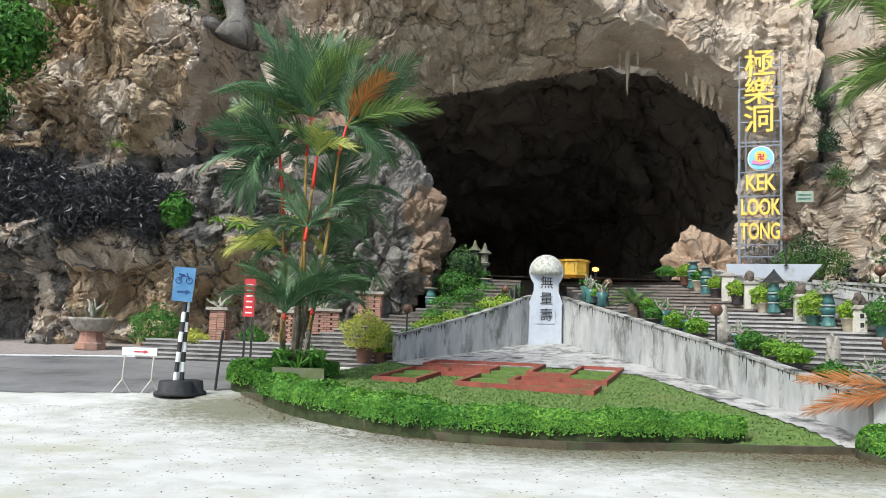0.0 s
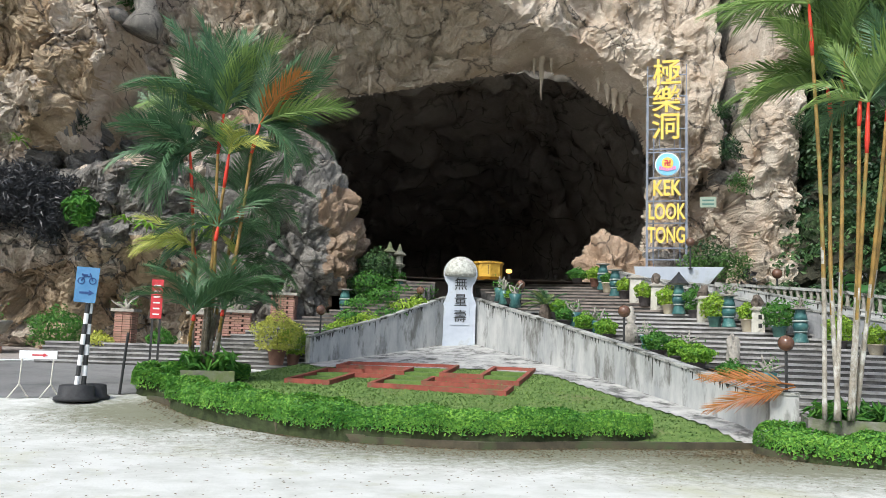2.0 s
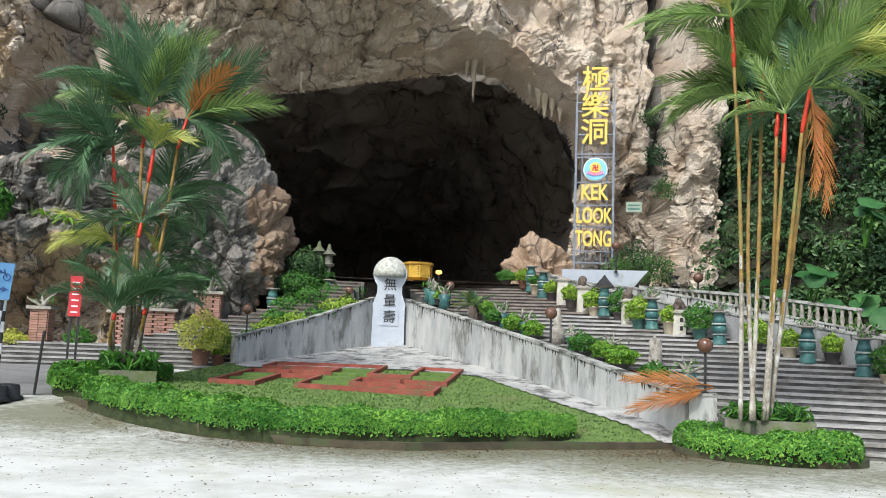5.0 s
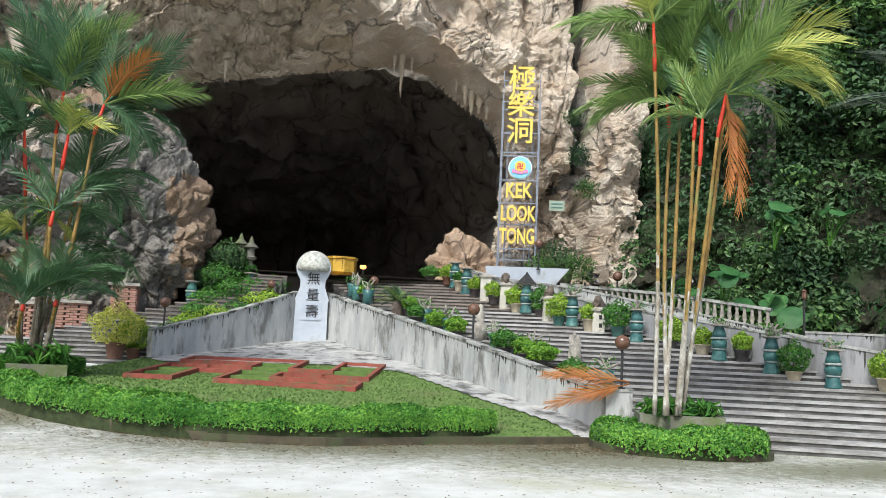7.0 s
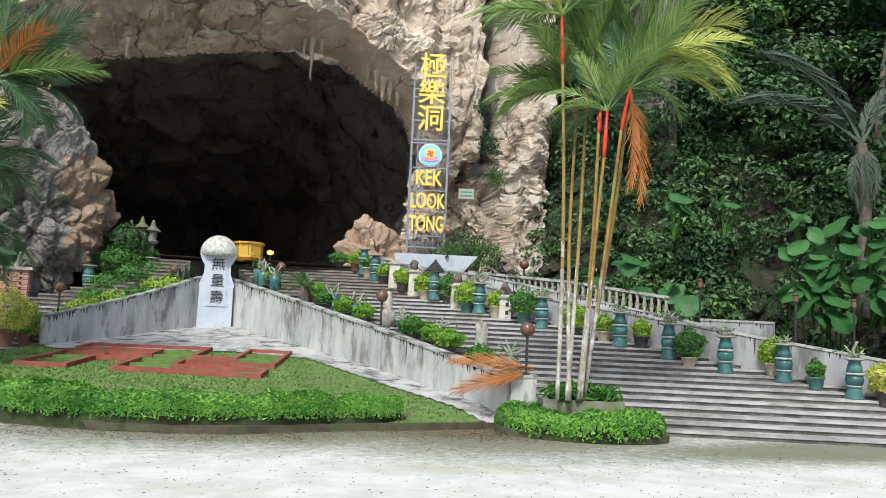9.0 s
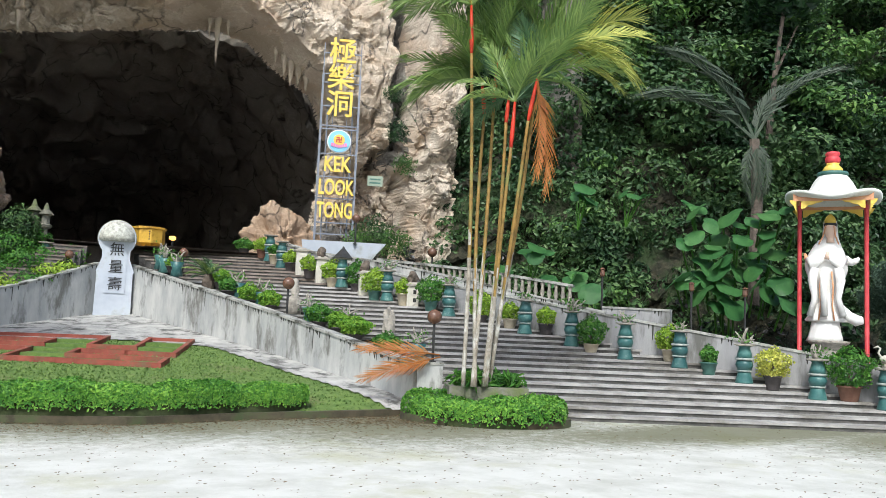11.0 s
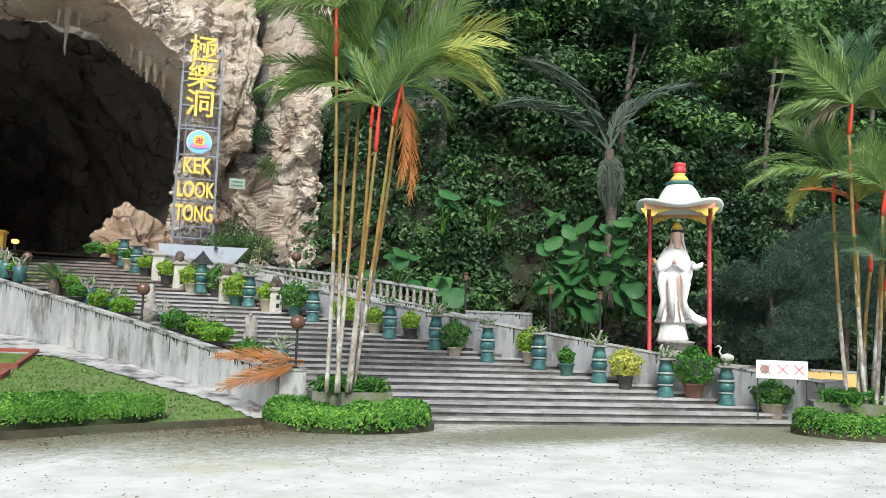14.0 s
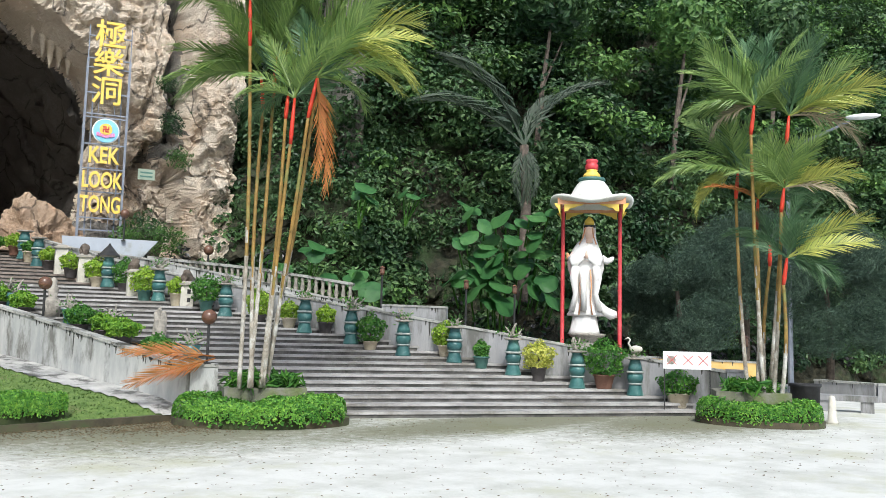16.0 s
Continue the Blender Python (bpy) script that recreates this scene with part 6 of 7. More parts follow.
def build_stair_things():
    j = build_lantern()
    spots = [(1.0, 8.55), (1.55, 7.3), (2.3, 5.95), (3.1, 4.7), (3.75, 3.55), (4.45, 2.35), (5.15, 1.25), (6.63, -0.69), (7.71, -2.45), (8.85, -3.87), (11.17, -6.07), (11.85, -6.58)]
    for k, (nu, sg) in enumerate(spots):
        p = stair_point(nu, sg)
        ob = j if k == 0 else copy_thing(j, pose(*p, 0, 0, 40 * k))
        if k == 0:
            j.matrix_basis = pose(*p)
        if k not in (9, 10, 11):
            bonsai(p.x, p.y, p.z + 0.9, 1.0 + 0.25 * (k % 3), k + 3)
    p = stair_point(8.85, -3.87)
    tagged(new("column_roof", Geo().lathe([(0.34, 0), (0.3, 0.03), (0.05, 0.3), (0.02, 0.36)], 6, p.x, p.y, p.z + 0.9).mesh("column_roof", BLACK)), "dark tiled cap on the glazed column", "roof cap")
    # crane ornament on the lowest column
    p = stair_point(1.0, 8.55)
    cr = thing("crane_ornament", "pale painted crane figure among leaves", "ornament", p.x - 0.1, p.y, p.z + 0.9, -60)
    part("body", Geo().blob(0.08, 0, 0.2, 0.16, 0.08, 0.09, 0.2, 2, level=2).mesh("body", STONE_PALE, True), cr)
    part("neck", Geo().tube([(-0.04, 0, 0.22), (-0.1, 0, 0.32), (-0.06, 0, 0.42), (-0.11, 0, 0.46), (-0.2, 0, 0.42)], [0.03, 0.025, 0.022, 0.025, 0.006], 7).mesh("neck", STONE_PALE, True), cr)
    part("leg", Geo().tube([(0.05, 0, 0), (0.05, 0, 0.2)], 0.012, 5).mesh("leg", STONE), cr)
    right = [(1.4, 7.94, LEAF_BUSH, POT_CLAY, 0.5, 0.95, 0.34), (2.07, 6.52, LEAF_YELLOW, POT_DARK, 0.38, 0.7, 0.34), (2.93, 5.35, LEAF_BUSH, POT_GREEN, 0.2, 0.45, 0.3), (3.63, 4.63, LEAF_LIME, POT_CREAM, 0.33, 0.65, 0.3),
             (4.15, 2.79, LEAF_BUSH, POT_CREAM, 0.36, 0.75, 0.22), (5.16, 1.8, LEAF_LIME, POT_DARK, 0.24, 0.5, 0.3), (5.57, 0.9, LEAF_LIME, POT_CREAM, 0.26, 0.5, 0.26), (6.0, 0.15, LEAF_LIME, POT_DARK, 0.36, 0.7, 0.2),
             (6.9, -1.19, LEAF_BUSH, POT_GREEN, 0.42, 0.75, 0.3), (7.42, -1.96, LEAF_LIME, POT_CREAM, 0.27, 0.5, 0.36), (7.95, -2.83, LEAF_LIME, POT_GREEN, 0.4, 0.7, 0.3), (8.59, -3.4, LEAF_BUSH, POT_DARK, 0.33, 0.75, 0.25),
             (9.12, -4.18, LEAF_LIME, POT_CREAM, 0.36, 0.6, 0.3), (9.66, -4.95, LEAF_LIME, POT_DARK, 0.3, 0.5, 0.3), (10.65, -5.69, LEAF_LIME, POT_DARK, 0.27, 0.45, 0.3), (11.43, -6.35, LEAF_BUSH, POT_CREAM, 0.22, 0.4, 0.35), (12.2, -6.9, LEAF_LIME, POT_CLAY, 0.3, 0.45, 0.3), (12.6, -7.6, LEAF_BUSH, POT_DARK, 0.36, 0.4, 0.2)]
    look_of = {LEAF_BUSH.name: "green", LEAF_LIME.name: "lime green", LEAF_YELLOW.name: "yellow-leaved"}
    pot_of = {POT_CLAY.name: "brown clay", POT_CREAM.name: "cream", POT_GREEN.name: "green glazed", POT_DARK.name: "dark"}
    for nu, sg, lf, pt, r, h, ph in right:
        p = stair_point(nu, sg)
        potted(p.x, p.y, p.z, lf, pt, r, h, ph, 0.19 if r < 0.45 else 0.24, "rounded %s shrub in a %s pot on the steps" % (look_of[lf.name], pot_of[pt.name]))
    for nu, sg, h, s in ((7.39, -1.73, 0.75, 3), (8.33, -3.15, 0.85, 4), (9.52, -4.58, 0.95, 5), (10.29, -5.31, 1.0, 0)):
        p = stair_point(nu, sg)
        mini_house(p.x, p.y, p.z, h * 0.78, s)
    left = [(8.0, -7.3, LEAF_LIME, 0.3, 0.4), (7.26, -6.95, LEAF_LIME, 0.33, 0.42), (6.67, -6.25, LEAF_LIME, 0.36, 0.5), (6.2, -5.6, LEAF_LIME, 0.4, 0.45), (4.75, -4.1, LEAF_LIME, 0.46, 0.5), (4.3, -3.55, LEAF_LIME, 0.36, 0.45), (3.9, -3.1, LEAF_LIME, 0.5, 0.45), (2.9, -2.3, LEAF_LIME, 0.42, 0.5), (9.9, -9.3, LEAF_BUSH, 0.3, 0.35)]
    for k, (nu, sg, lf, r, h) in enumerate(left):
        p = stair_point(nu, sg)
        potted(p.x, p.y, p.z, LEAF_BUSH if k % 3 == 1 else LEAF_SPRING, POT_DARK, r * 0.8, h, 0.22, 0.2, "spreading lime green shrub in a dark pot behind the wall")
    for k, (nu, sg) in enumerate(((7.4, -6.7), (6.7, -5.9), (5.43, -4.4), (4.6, -3.4), (2.6, -1.6), (10.4, -9.8), (9.9, -9.5), (9.4, -9.0))):
        p = stair_point(nu, sg)
        tb = thing("ornament_stand", "jade-green glazed stand on the steps", "stand", p.x, p.y, p.z, 0, group="ornament stands")
        part("drum", Geo().lathe([(0.2, 0), (0.15, 0.25), (0.22, 0.45)], 14).mesh("drum", JADE, True), tb)
        bonsai(p.x, p.y, p.z + 0.45, 1.5, 30 + k)
    p = stair_point(4.3, -2.3)
    tagged(new("standing_stone", Geo().blob(p.x, p.y, p.z + 0.35, 0.16, 0.12, 0.45, 0.5, 8, level=3).mesh("standing_stone", STONE)), "small upright grey scholar's stone", "stone")
    p = stair_point(6.0, -4.9)
    tagged(new("stone_figure", Geo().lathe([(0.2, 0), (0.2, 0.4), (0.1, 0.5), (0.14, 0.7), (0.08, 0.8), (0.09, 0.9), (0.02, 0.98)], 12, p.x, p.y, p.z).mesh("stone_figure", STONE, True)), "small grey carved stone figure on a stand", "ornament")
    # cycad
    cy = stair_point(8.29, -7.75)
    c = thing("cycad", "dark green cycad rosette behind the wall", "cycad", cy.x, cy.y, cy.z)
    part("trunk", Geo().lathe([(0.17, 0), (0.2, 0.2), (0.14, 0.45)], 10).mesh("trunk", BARK), c)
    for k in range(18):
        f = part("frond", frond_mesh(0 + 5 * (k % 3), FROND if k % 2 else FROND_SHADED), c)
        f.matrix_basis = Matrix.Translation((0, 0, 0.42)) @ pose(0, 0, 0, 0, -RNG.uniform(5, 55), k * 20) @ Matrix.Diagonal((0.72, 0.5, 0.72, 1))
    # left planting behind the other wall
    k = 0
    for x, y, z, r in ((-0.3, 26.5, 1.95, 0.45), (0.4, 27.1, 2.2, 0.45), (1.1, 27.8, 2.45, 0.45), (1.6, 28.2, 2.75, 0.4), (2.1, 28.7, 2.95, 0.36), (-0.9, 26.0, 1.6, 0.4), (0.0, 27.9, 2.3, 0.5), (1.0, 28.9, 2.7, 0.5), (0.4, 29.2, 2.9, 0.5), (-0.6, 28.2, 2.2, 0.45), (0.2, 28.3, 2.75, 0.5), (0.9, 28.4, 3.1, 0.45), (-0.2, 27.5, 2.3, 0.4), (1.5, 29.3, 3.3, 0.5), (2.3, 29.6, 3.4, 0.45), (0.5, 29.0, 3.6, 0.55)):
        b, d = ball_points(900, r * 1.25, r, r * 0.8)
        tagged(new("shrub", leaf_mesh("shrub", b + np.array([x, y, z + 0.1]), 0.05, LEAF_LIME if k % 3 != 2 and k < 6 else LEAF_BUSH, out=d)), "rounded green shrub beside the lower wall", "shrub", group="shrubs by the lower wall")
        k += 1
    for x, y, z in ((-0.35, 28.6, 2.55), (1.55, 29.5, 3.0)):
        copy_thing(j, pose(x, y, z))
    for x, y, z, h in ((1.5, 29.9, 3.3, 1.9), (1.15, 30.0, 3.4, 1.9)):
        g = Geo().lathe([(0.16, 0), (0.16, 0.1), (0.09, 0.14), (0.08, h * 0.55), (0.18, h * 0.58), (0.22, h * 0.62), (0.13, h * 0.64), (0.13, h * 0.78), (0.26, h * 0.8), (0.1, h * 0.88), (0.03, h)], 10, x, y, z)
        tagged(new("stone_lantern", g.mesh("stone_lantern", MOSSY)), "tall slim grey stone lantern", "stone lantern", group="stone lanterns")


def build_left_things():
    # sign on two banded posts in a rubber foot
    s = thing("traffic_sign", "faded blue motorcycle direction sign on two banded posts", "sign", -5.62, 18.2, 0.33, 17)
    part("foot", Geo().lathe([(0.44, 0), (0.44, 0.06), (0.36, 0.1), (0.34, 0.3), (0.28, 0.32)], 22).mesh("foot", RUBBER, True), s)
    part("foot", Geo().lathe([(0.36, 0), (0.36, 0.06), (0.3, 0.1), (0.28, 0.3), (0.22, 0.32)], 22, 0.3, 0.35).mesh("foot", RUBBER, True), s)
    for x0, x1, y in ((-0.03, 0.1, 0), (0.12, 0.14, 0.05)):
        for k in range(9):
            a, b = 0.28 + k * 0.215, 0.28 + (k + 1) * 0.215
            f = lambda z: x0 + (x1 - x0) * z / 2.2
            part("band", Geo().tube([(f(a), y, a), (f(b), y, b)], 0.05, 10).mesh("band", SIGN_WHITE if (k + (y > 0)) % 2 == 0 else BLACK), s)
    pl = part("plate", Geo().plate([(-0.22, 0), (0.2, -0.02), (0.25, 0.72), (-0.2, 0.73)], -0.06, -0.04).mesh("plate", SIGN_BLUE), s, "blue plate with a motorcycle and an arrow")
    pl.location = (0.02, -0.02, 2.02)
    mk = Geo().box(-0.02, -0.064, 0.17, 0.2, 0.006, 0.045).plate([(0.06, 0.13), (0.17, 0.19), (0.06, 0.25)], -0.066, -0.061)
    part("arrow", mk.mesh("arrow", material("dark_blue_print", (0.03, 0.07, 0.2), (0.04, 0.09, 0.25), 3, 0.5, 0)), pl)
    mc = Geo()
    for x in (-0.1, 0.12):
        ring = [(x + 0.065 * math.cos(a), -0.064, 0.44 + 0.065 * math.sin(a)) for a in np.linspace(0, 6.28, 15)]
        mc.tube(ring, 0.01, 5)
    mc.tube([(-0.1, -0.064, 0.44), (-0.04, -0.064, 0.53), (0.08, -0.064, 0.53), (0.12, -0.064, 0.44), (0.06, -0.064, 0.6)], 0.014, 5).tube([(-0.1, -0.064, 0.57), (0.02, -0.064, 0.55)], 0.022, 5)
    part("motorcycle", mc.mesh("motorcycle", bpy.data.materials["dark_blue_print"]), pl)
    b = thing("road_barrier", "white folding barrier board with a red arrow", "barrier", -6.52, 18.45, 0.34, 12)
    part("board", Geo().box(0, 0, 0.8, 0.72, 0.06, 0.17).mesh("board", SIGN_WHITE), b)
    part("arrow", Geo().box(0.0, -0.034, 0.865, 0.24, 0.006, 0.03).plate([(0.1, 0.84), (0.19, 0.88), (0.1, 0.92)], -0.04, -0.033).mesh("arrow", RED_POST), b)
    for x in (-0.3, 0.3):
        part("leg", Geo().tube([(x, 0, 0.85), (x - 0.02, 0, 0.28), (x - 0.2, -0.15, 0)], 0.018, 6).tube([(x - 0.02, 0, 0.28), (x + 0.15, 0.12, 0)], 0.018, 6).mesh("leg", STONE_PALE), b)
    r = thing("red_notice", "narrow red notice board on two black posts", "sign", -4.66, 20.45, 0.75, 6)
    for x in (-0.07, 0.1):
        part("post", Geo().box(x, 0.03, 0, 0.05, 0.05, 2.2).mesh("post", BLACK), r)
    nb = part("board", Geo().box(0, 0, 1.35, 0.26, 0.03, 0.92).mesh("board", SIGN_RED), r, "red board with rows of pale writing")
    for k in range(6):
        part("writing", Geo().box(0, -0.018, 1.43 + 0.135 * k, 0.15, 0.005, 0.035).mesh("writing", SIGN_WHITE), nb)
    pk = thing("black_post", "slim leaning black post at the hedge end", "post", -5.05, 19.3, 0.4)
    part("post", Geo().tube([(0, 0, 0), (0.09, 0, 1.35)], 0.03, 7).mesh("post", BLACK), pk)
    # planters at the cliff foot
    pl = thing("stone_urn_planter", "wide carved stone bowl planter on a pedestal", "planter", -11.3, 27.4, 0.98)
    part("pedestal", Geo().lathe([(0.5, 0), (0.5, 0.2), (0.4, 0.24), (0.36, 0.55), (0.45, 0.58)], 8).mesh("pedestal", BRICK), pl)
    part("bowl", Geo().lathe([(0.42, 0.58), (0.55, 0.66), (0.64, 0.85), (0.72, 0.95), (0.72, 1.02), (0.6, 1.02), (0.55, 0.9)], 20).mesh("bowl", STONE, True), pl)
    bonsai(-11.3, 27.4, 1.95, 2.6, 71)
    for x, y, z, w, h in ((-3.75, 27.4, 1.75, 0.85, 0.75), (-7.0, 26.8, 1.25, 0.5, 1.15), (-4.75, 27.2, 1.35, 0.6, 1.05), (-2.35, 28.3, 2.25, 0.75, 0.9)):
        pp = thing("brick_planter", "old brick pedestal planter with a stone rim", "planter", x, y, z, RNG.uniform(-12, 12), group="brick planters")
        part("core", Geo().box(0, 0, -0.3, w - 0.05, w - 0.05, h + 0.25).mesh("core", SOIL), pp)
        bm_, half = 0.2, 0.075
        for c in range(int(h / half)):
            n = max(2, round(w / bm_))
            for q in range(n):
                for side in range(2):
                    a = -w / 2 + (q + 0.5 + (0.25 if c % 2 else -0.25) * (0 < q < n - 1)) * w / n
                    me_key = "brick_%.2f" % (w / n)
                    me = bpy.data.meshes.get(me_key) or Geo().box(0, 0, 0, w / n - 0.012, 0.06, half - 0.012).mesh(me_key, BRICK)
                    ob = part("brick", me, pp)
                    ob.matrix_basis = pose(a, -w / 2, c * half) if side == 0 else pose(w / 2, a, c * half, 0, 0, 90)
        part("rim", Geo().box(0, 0, h - 0.02, w + 0.2, w + 0.2, 0.09).mesh("rim", STONE), pp)
        bonsai(x, y, z + h + 0.05, 2.0, int(100 + x * 3))
    for x, y, z, lf, pt, r, h, ph, pr in ((-2.2, 24.9, 0.95, LEAF_YELLOW, POT_CLAY, 0.72, 1.15, 0.45, 0.26), (-1.75, 25.3, 0.95, LEAF_LIME, POT_CLAY, 0.4, 0.95, 0.32, 0.2), (-9.1, 27.0, 0.95, LEAF_BUSH, POT_CLAY, 0.8, 1.25, 0.3, 0.42), (-7.6, 26.2, 0.9, LEAF_YELLOW, POT_GREEN, 0.42, 0.65, 0.25, 0.2), (-5.8, 26.3, 0.92, LEAF_BUSH, POT_DARK, 0.42, 0.75, 0.28, 0.26)):
        col = {LEAF_BUSH.name: "green", LEAF_LIME.name: "lime green", LEAF_YELLOW.name: "yellow-green"}[lf.name]
        potted(x, y, z, lf, pt, r, h, ph, pr, "large round %s shrub in a pot by the lower steps" % col)
    # moss ferns and ivy on the rock round the sign
    for x, y, z, r, k, lf in ((13.2, 30.4, 5.3, 0.75, 520, 0.1), (12.6, 30.2, 4.9, 0.6, 420, 0.09), (14.0, 30.0, 5.0, 0.7, 480, 0.1), (14.2, 30.6, 9.6, 0.5, 340, 0.08), (14.0, 30.8, 11.2, 0.42, 260, 0.08), (14.4, 30.2, 8.2, 0.5, 300, 0.08), (15.9, 28.4, 10.2, 0.4, 200, 0.07), (-10.5, 31.6, 9.4, 0.4, 160, 0.09), (-5.2, 28.6, 4.3, 0.35, 200, 0.06), (-6.6, 28.7, 4.0, 0.3, 160, 0.06)):
        b, d = ball_points(k, r * 1.1, r * 0.5, r, 0.15)
        tagged(new("rock_fern", leaf_mesh("rock_fern", b + np.array([x, y, z]), lf, LEAF_FOREST if k % 3 else LEAF_FOREST_B, out=d, ratio=0.3, spread=0.9)), "green ferns and ivy growing from the rock", "fern", group="ferns on the rock")
    # bird's-nest ferns: rosettes of long strap leaves
    for x, y, z, sc in ((-6.9, 28.2, 5.2, 1.0), (-7.6, 28.1, 5.35, 0.7), (-12.0, 30.2, 8.3, 0.7)):
        nf = thing("nest_fern", "bright green nest fern of long strap leaves on the rock", "fern", x, y, z, group="nest ferns on the rock")
        for k in range(16):
            a, ln, up = k * 2.4, sc * RNG.uniform(0.6, 1.0), RNG.uniform(0.5, 1.1)
            g = Geo()
            pts = []
            for j in range(7):
                u = j / 6
                r, h = ln * u * (0.8 + 0.2 * u), ln * (up * u - 0.85 * u * u)
                wd = 0.055 * sc * math.sin(math.pi * (0.12 + 0.86 * u))
                for sg in (-1, 1):
                    pts.append((r * math.cos(a) - sg * wd * math.sin(a), r * math.sin(a) + sg * wd * math.cos(a), h + 0.012 * abs(sg)))
            g.add(pts, [(2 * j, 2 * j + 1, 2 * j + 3, 2 * j + 2) for j in range(6)])
            part("leaf", g.mesh("leaf", LEAF_SPRING, True), nf)
    # plants on the ledge
    for x, y, z, r, k, mat, lf in ((-9.0, 28.0, 5.7, 0.5, 420, LEAF_BUSH, 0.15), (-4.9, 28.2, 5.3, 0.4, 160, LEAF_LIME, 0.1), (0.7, 29.5, 4.3, 0.62, 1100, LEAF_FOREST, 0.09), (0.2, 29.2, 3.5, 0.55, 800, LEAF_FOREST, 0.09), (1.3, 29.9, 3.9, 0.45, 600, LEAF_BUSH, 0.08)):
        b, d = ball_points(k, r, r * 0.7, r * 1.15)
        tagged(new("rock_plant", leaf_mesh("rock_plant", b + np.array([x, y, z]), lf, mat, out=d, ratio=0.35)), "bright green plant rooted on the rock ledge", "plant", group="plants on the rock")


def build_pavilion():
    p = thing("pavilion", "small shrine canopy with a pale flared roof on red posts", "pavilion", 20.93, 15.55, 1.25, -53)
    for x in (-0.86, 0.86):
        part("post", Geo().lathe([(0.09, 0), (0.09, 0.06), (0.062, 0.1), (0.058, 4.45), (0.075, 4.48), (0.075, 4.55)], 14, x, 0).mesh("post", RED_POST, True), p)
    # flared eight-lobed roof
    prof = [(1.3, 4.56), (1.22, 4.5), (1.0, 4.54), (0.8, 4.68), (0.64, 4.88), (0.52, 5.1), (0.4, 5.25), (0.32, 5.28)]
    n = 48
    g = Geo()
    pts = []
    for r, h in prof:
        for i in range(n):
            a = 2 * math.pi * i / n + math.pi / 4
            lobe = abs(math.cos(2 * (a - math.pi / 4))) ** 2
            k = max(0, (r - 0.6) / 0.7)
            rr = r * (0.96 + 0.14 * lobe * k)
            pts.append((rr * math.cos(a), rr * math.sin(a), h + 0.16 * lobe * k * k))
    g.add(pts, [(j * n + i, j * n + (i + 1) % n, (j + 1) * n + (i + 1) % n, (j + 1) * n + i) for j in range(len(prof) - 1) for i in range(n)])
    inner = [(x * 0.97, y * 0.97, z - 0.08) for x, y, z in pts]
    k0 = len(g.v)
    g.add(inner, [(j * n + i, (j + 1) * n + i, (j + 1) * n + (i + 1) % n, j * n + (i + 1) % n) for j in range(len(prof) - 1) for i in range(n)])
    g.f += [(i, k0 + i, k0 + (i + 1) % n, (i + 1) % n) for i in range(n)]
    g.m += [0] * n
    part("roof", g.mesh("roof", ROOF_WHITE, True), p)
    part("collar", Geo().lathe([(0.36, 5.24), (0.43, 5.29), (0.4, 5.36), (0.3, 5.38)], 24).mesh("collar", POT_GREEN, True), p)
    part("neck", Geo().lathe([(0.3, 5.36), (0.25, 5.48), (0.16, 5.58), (0.18, 5.62)], 24).mesh("neck", GOLD, True), p)
    part("finial", Geo().lathe([(0.16, 5.6), (0.2, 5.68), (0.2, 5.78), (0.16, 5.83), (0.2, 5.88), (0.18, 5.94), (0.08, 5.97)], 20).mesh("finial", RED_POST, True), p)
    for y in (-0.9, 0.9):
        part("beam", Geo().box(0, y, 4.42, 2.0, 0.07, 0.2).mesh("beam", ORANGE_TRIM), p)
        for sg in (-1, 1):
            part("carving", Geo().plate([(sg * u, v) for u, v in ((0.8, 4.42), (0.8, 4.2), (0.7, 4.22), (0.62, 4.3), (0.5, 4.32), (0.4, 4.37), (0.3, 4.38), (0.24, 4.42))][::sg], y - 0.03, y + 0.03).mesh("carving", GOLD), p)
            part("carving", Geo().plate([(sg * u, v) for u, v in ((0.92, 4.45), (0.92, 4.1), (0.96, 4.2), (1.0, 4.3), (1.06, 4.36), (1.1, 4.45))][::sg], y - 0.03, y + 0.03).mesh("carving", GOLD), p)
    for x in (-0.9, 0.9):
        part("beam", Geo().box(x, 0, 4.42, 0.07, 1.75, 0.2).mesh("beam", ORANGE_TRIM), p)
    base = thing("shrine_base", "low concrete base under the shrine canopy", "plinth", 20.85, 15.75, 0.4, -53, kind="structure")
    part("slab", Geo().box(0, 0, 0, 2.6, 2.6, 0.86).mesh("slab", WALLDARK), base)
    # the robed statue as one plain shape on a lotus foot
    g = Geo()
    n = 32

    def ring(prof, slot, squash=0.72, ox=0.0, wave=0.0):
        pts = [(ox + r * math.cos(2 * math.pi * i / n) * (1 + wave * math.sin(9 * 2 * math.pi * i / n)), r * squash * math.sin(2 * math.pi * i / n), h) for r, h in prof for i in range(n)]
        g.add(pts, [(j * n + i, j * n + (i + 1) % n, (j + 1) * n + (i + 1) % n, (j + 1) * n + i) for j in range(len(prof) - 1) for i in range(n)] + [tuple(range(n - 1, -1, -1)), tuple((len(prof) - 1) * n + i for i in range(n))], slot)

    def body(rows, slot, depth, oy=0.0, folds=0.0):
        """Stacked ovals from (height, left edge, right edge)."""
        pts = []
        for h, a, b in rows:
            for i in range(n):
                t = 2 * math.pi * i / n
                k = 1 + folds * math.sin(11 * t + 2 * h) * max(0.0, 1 - h / 2.4)
                pts.append(((a + b) / 2 + (b - a) / 2 * k * math.cos(t), oy + (b - a) / 2 * depth * k * math.sin(t), h))
        m = len(rows)
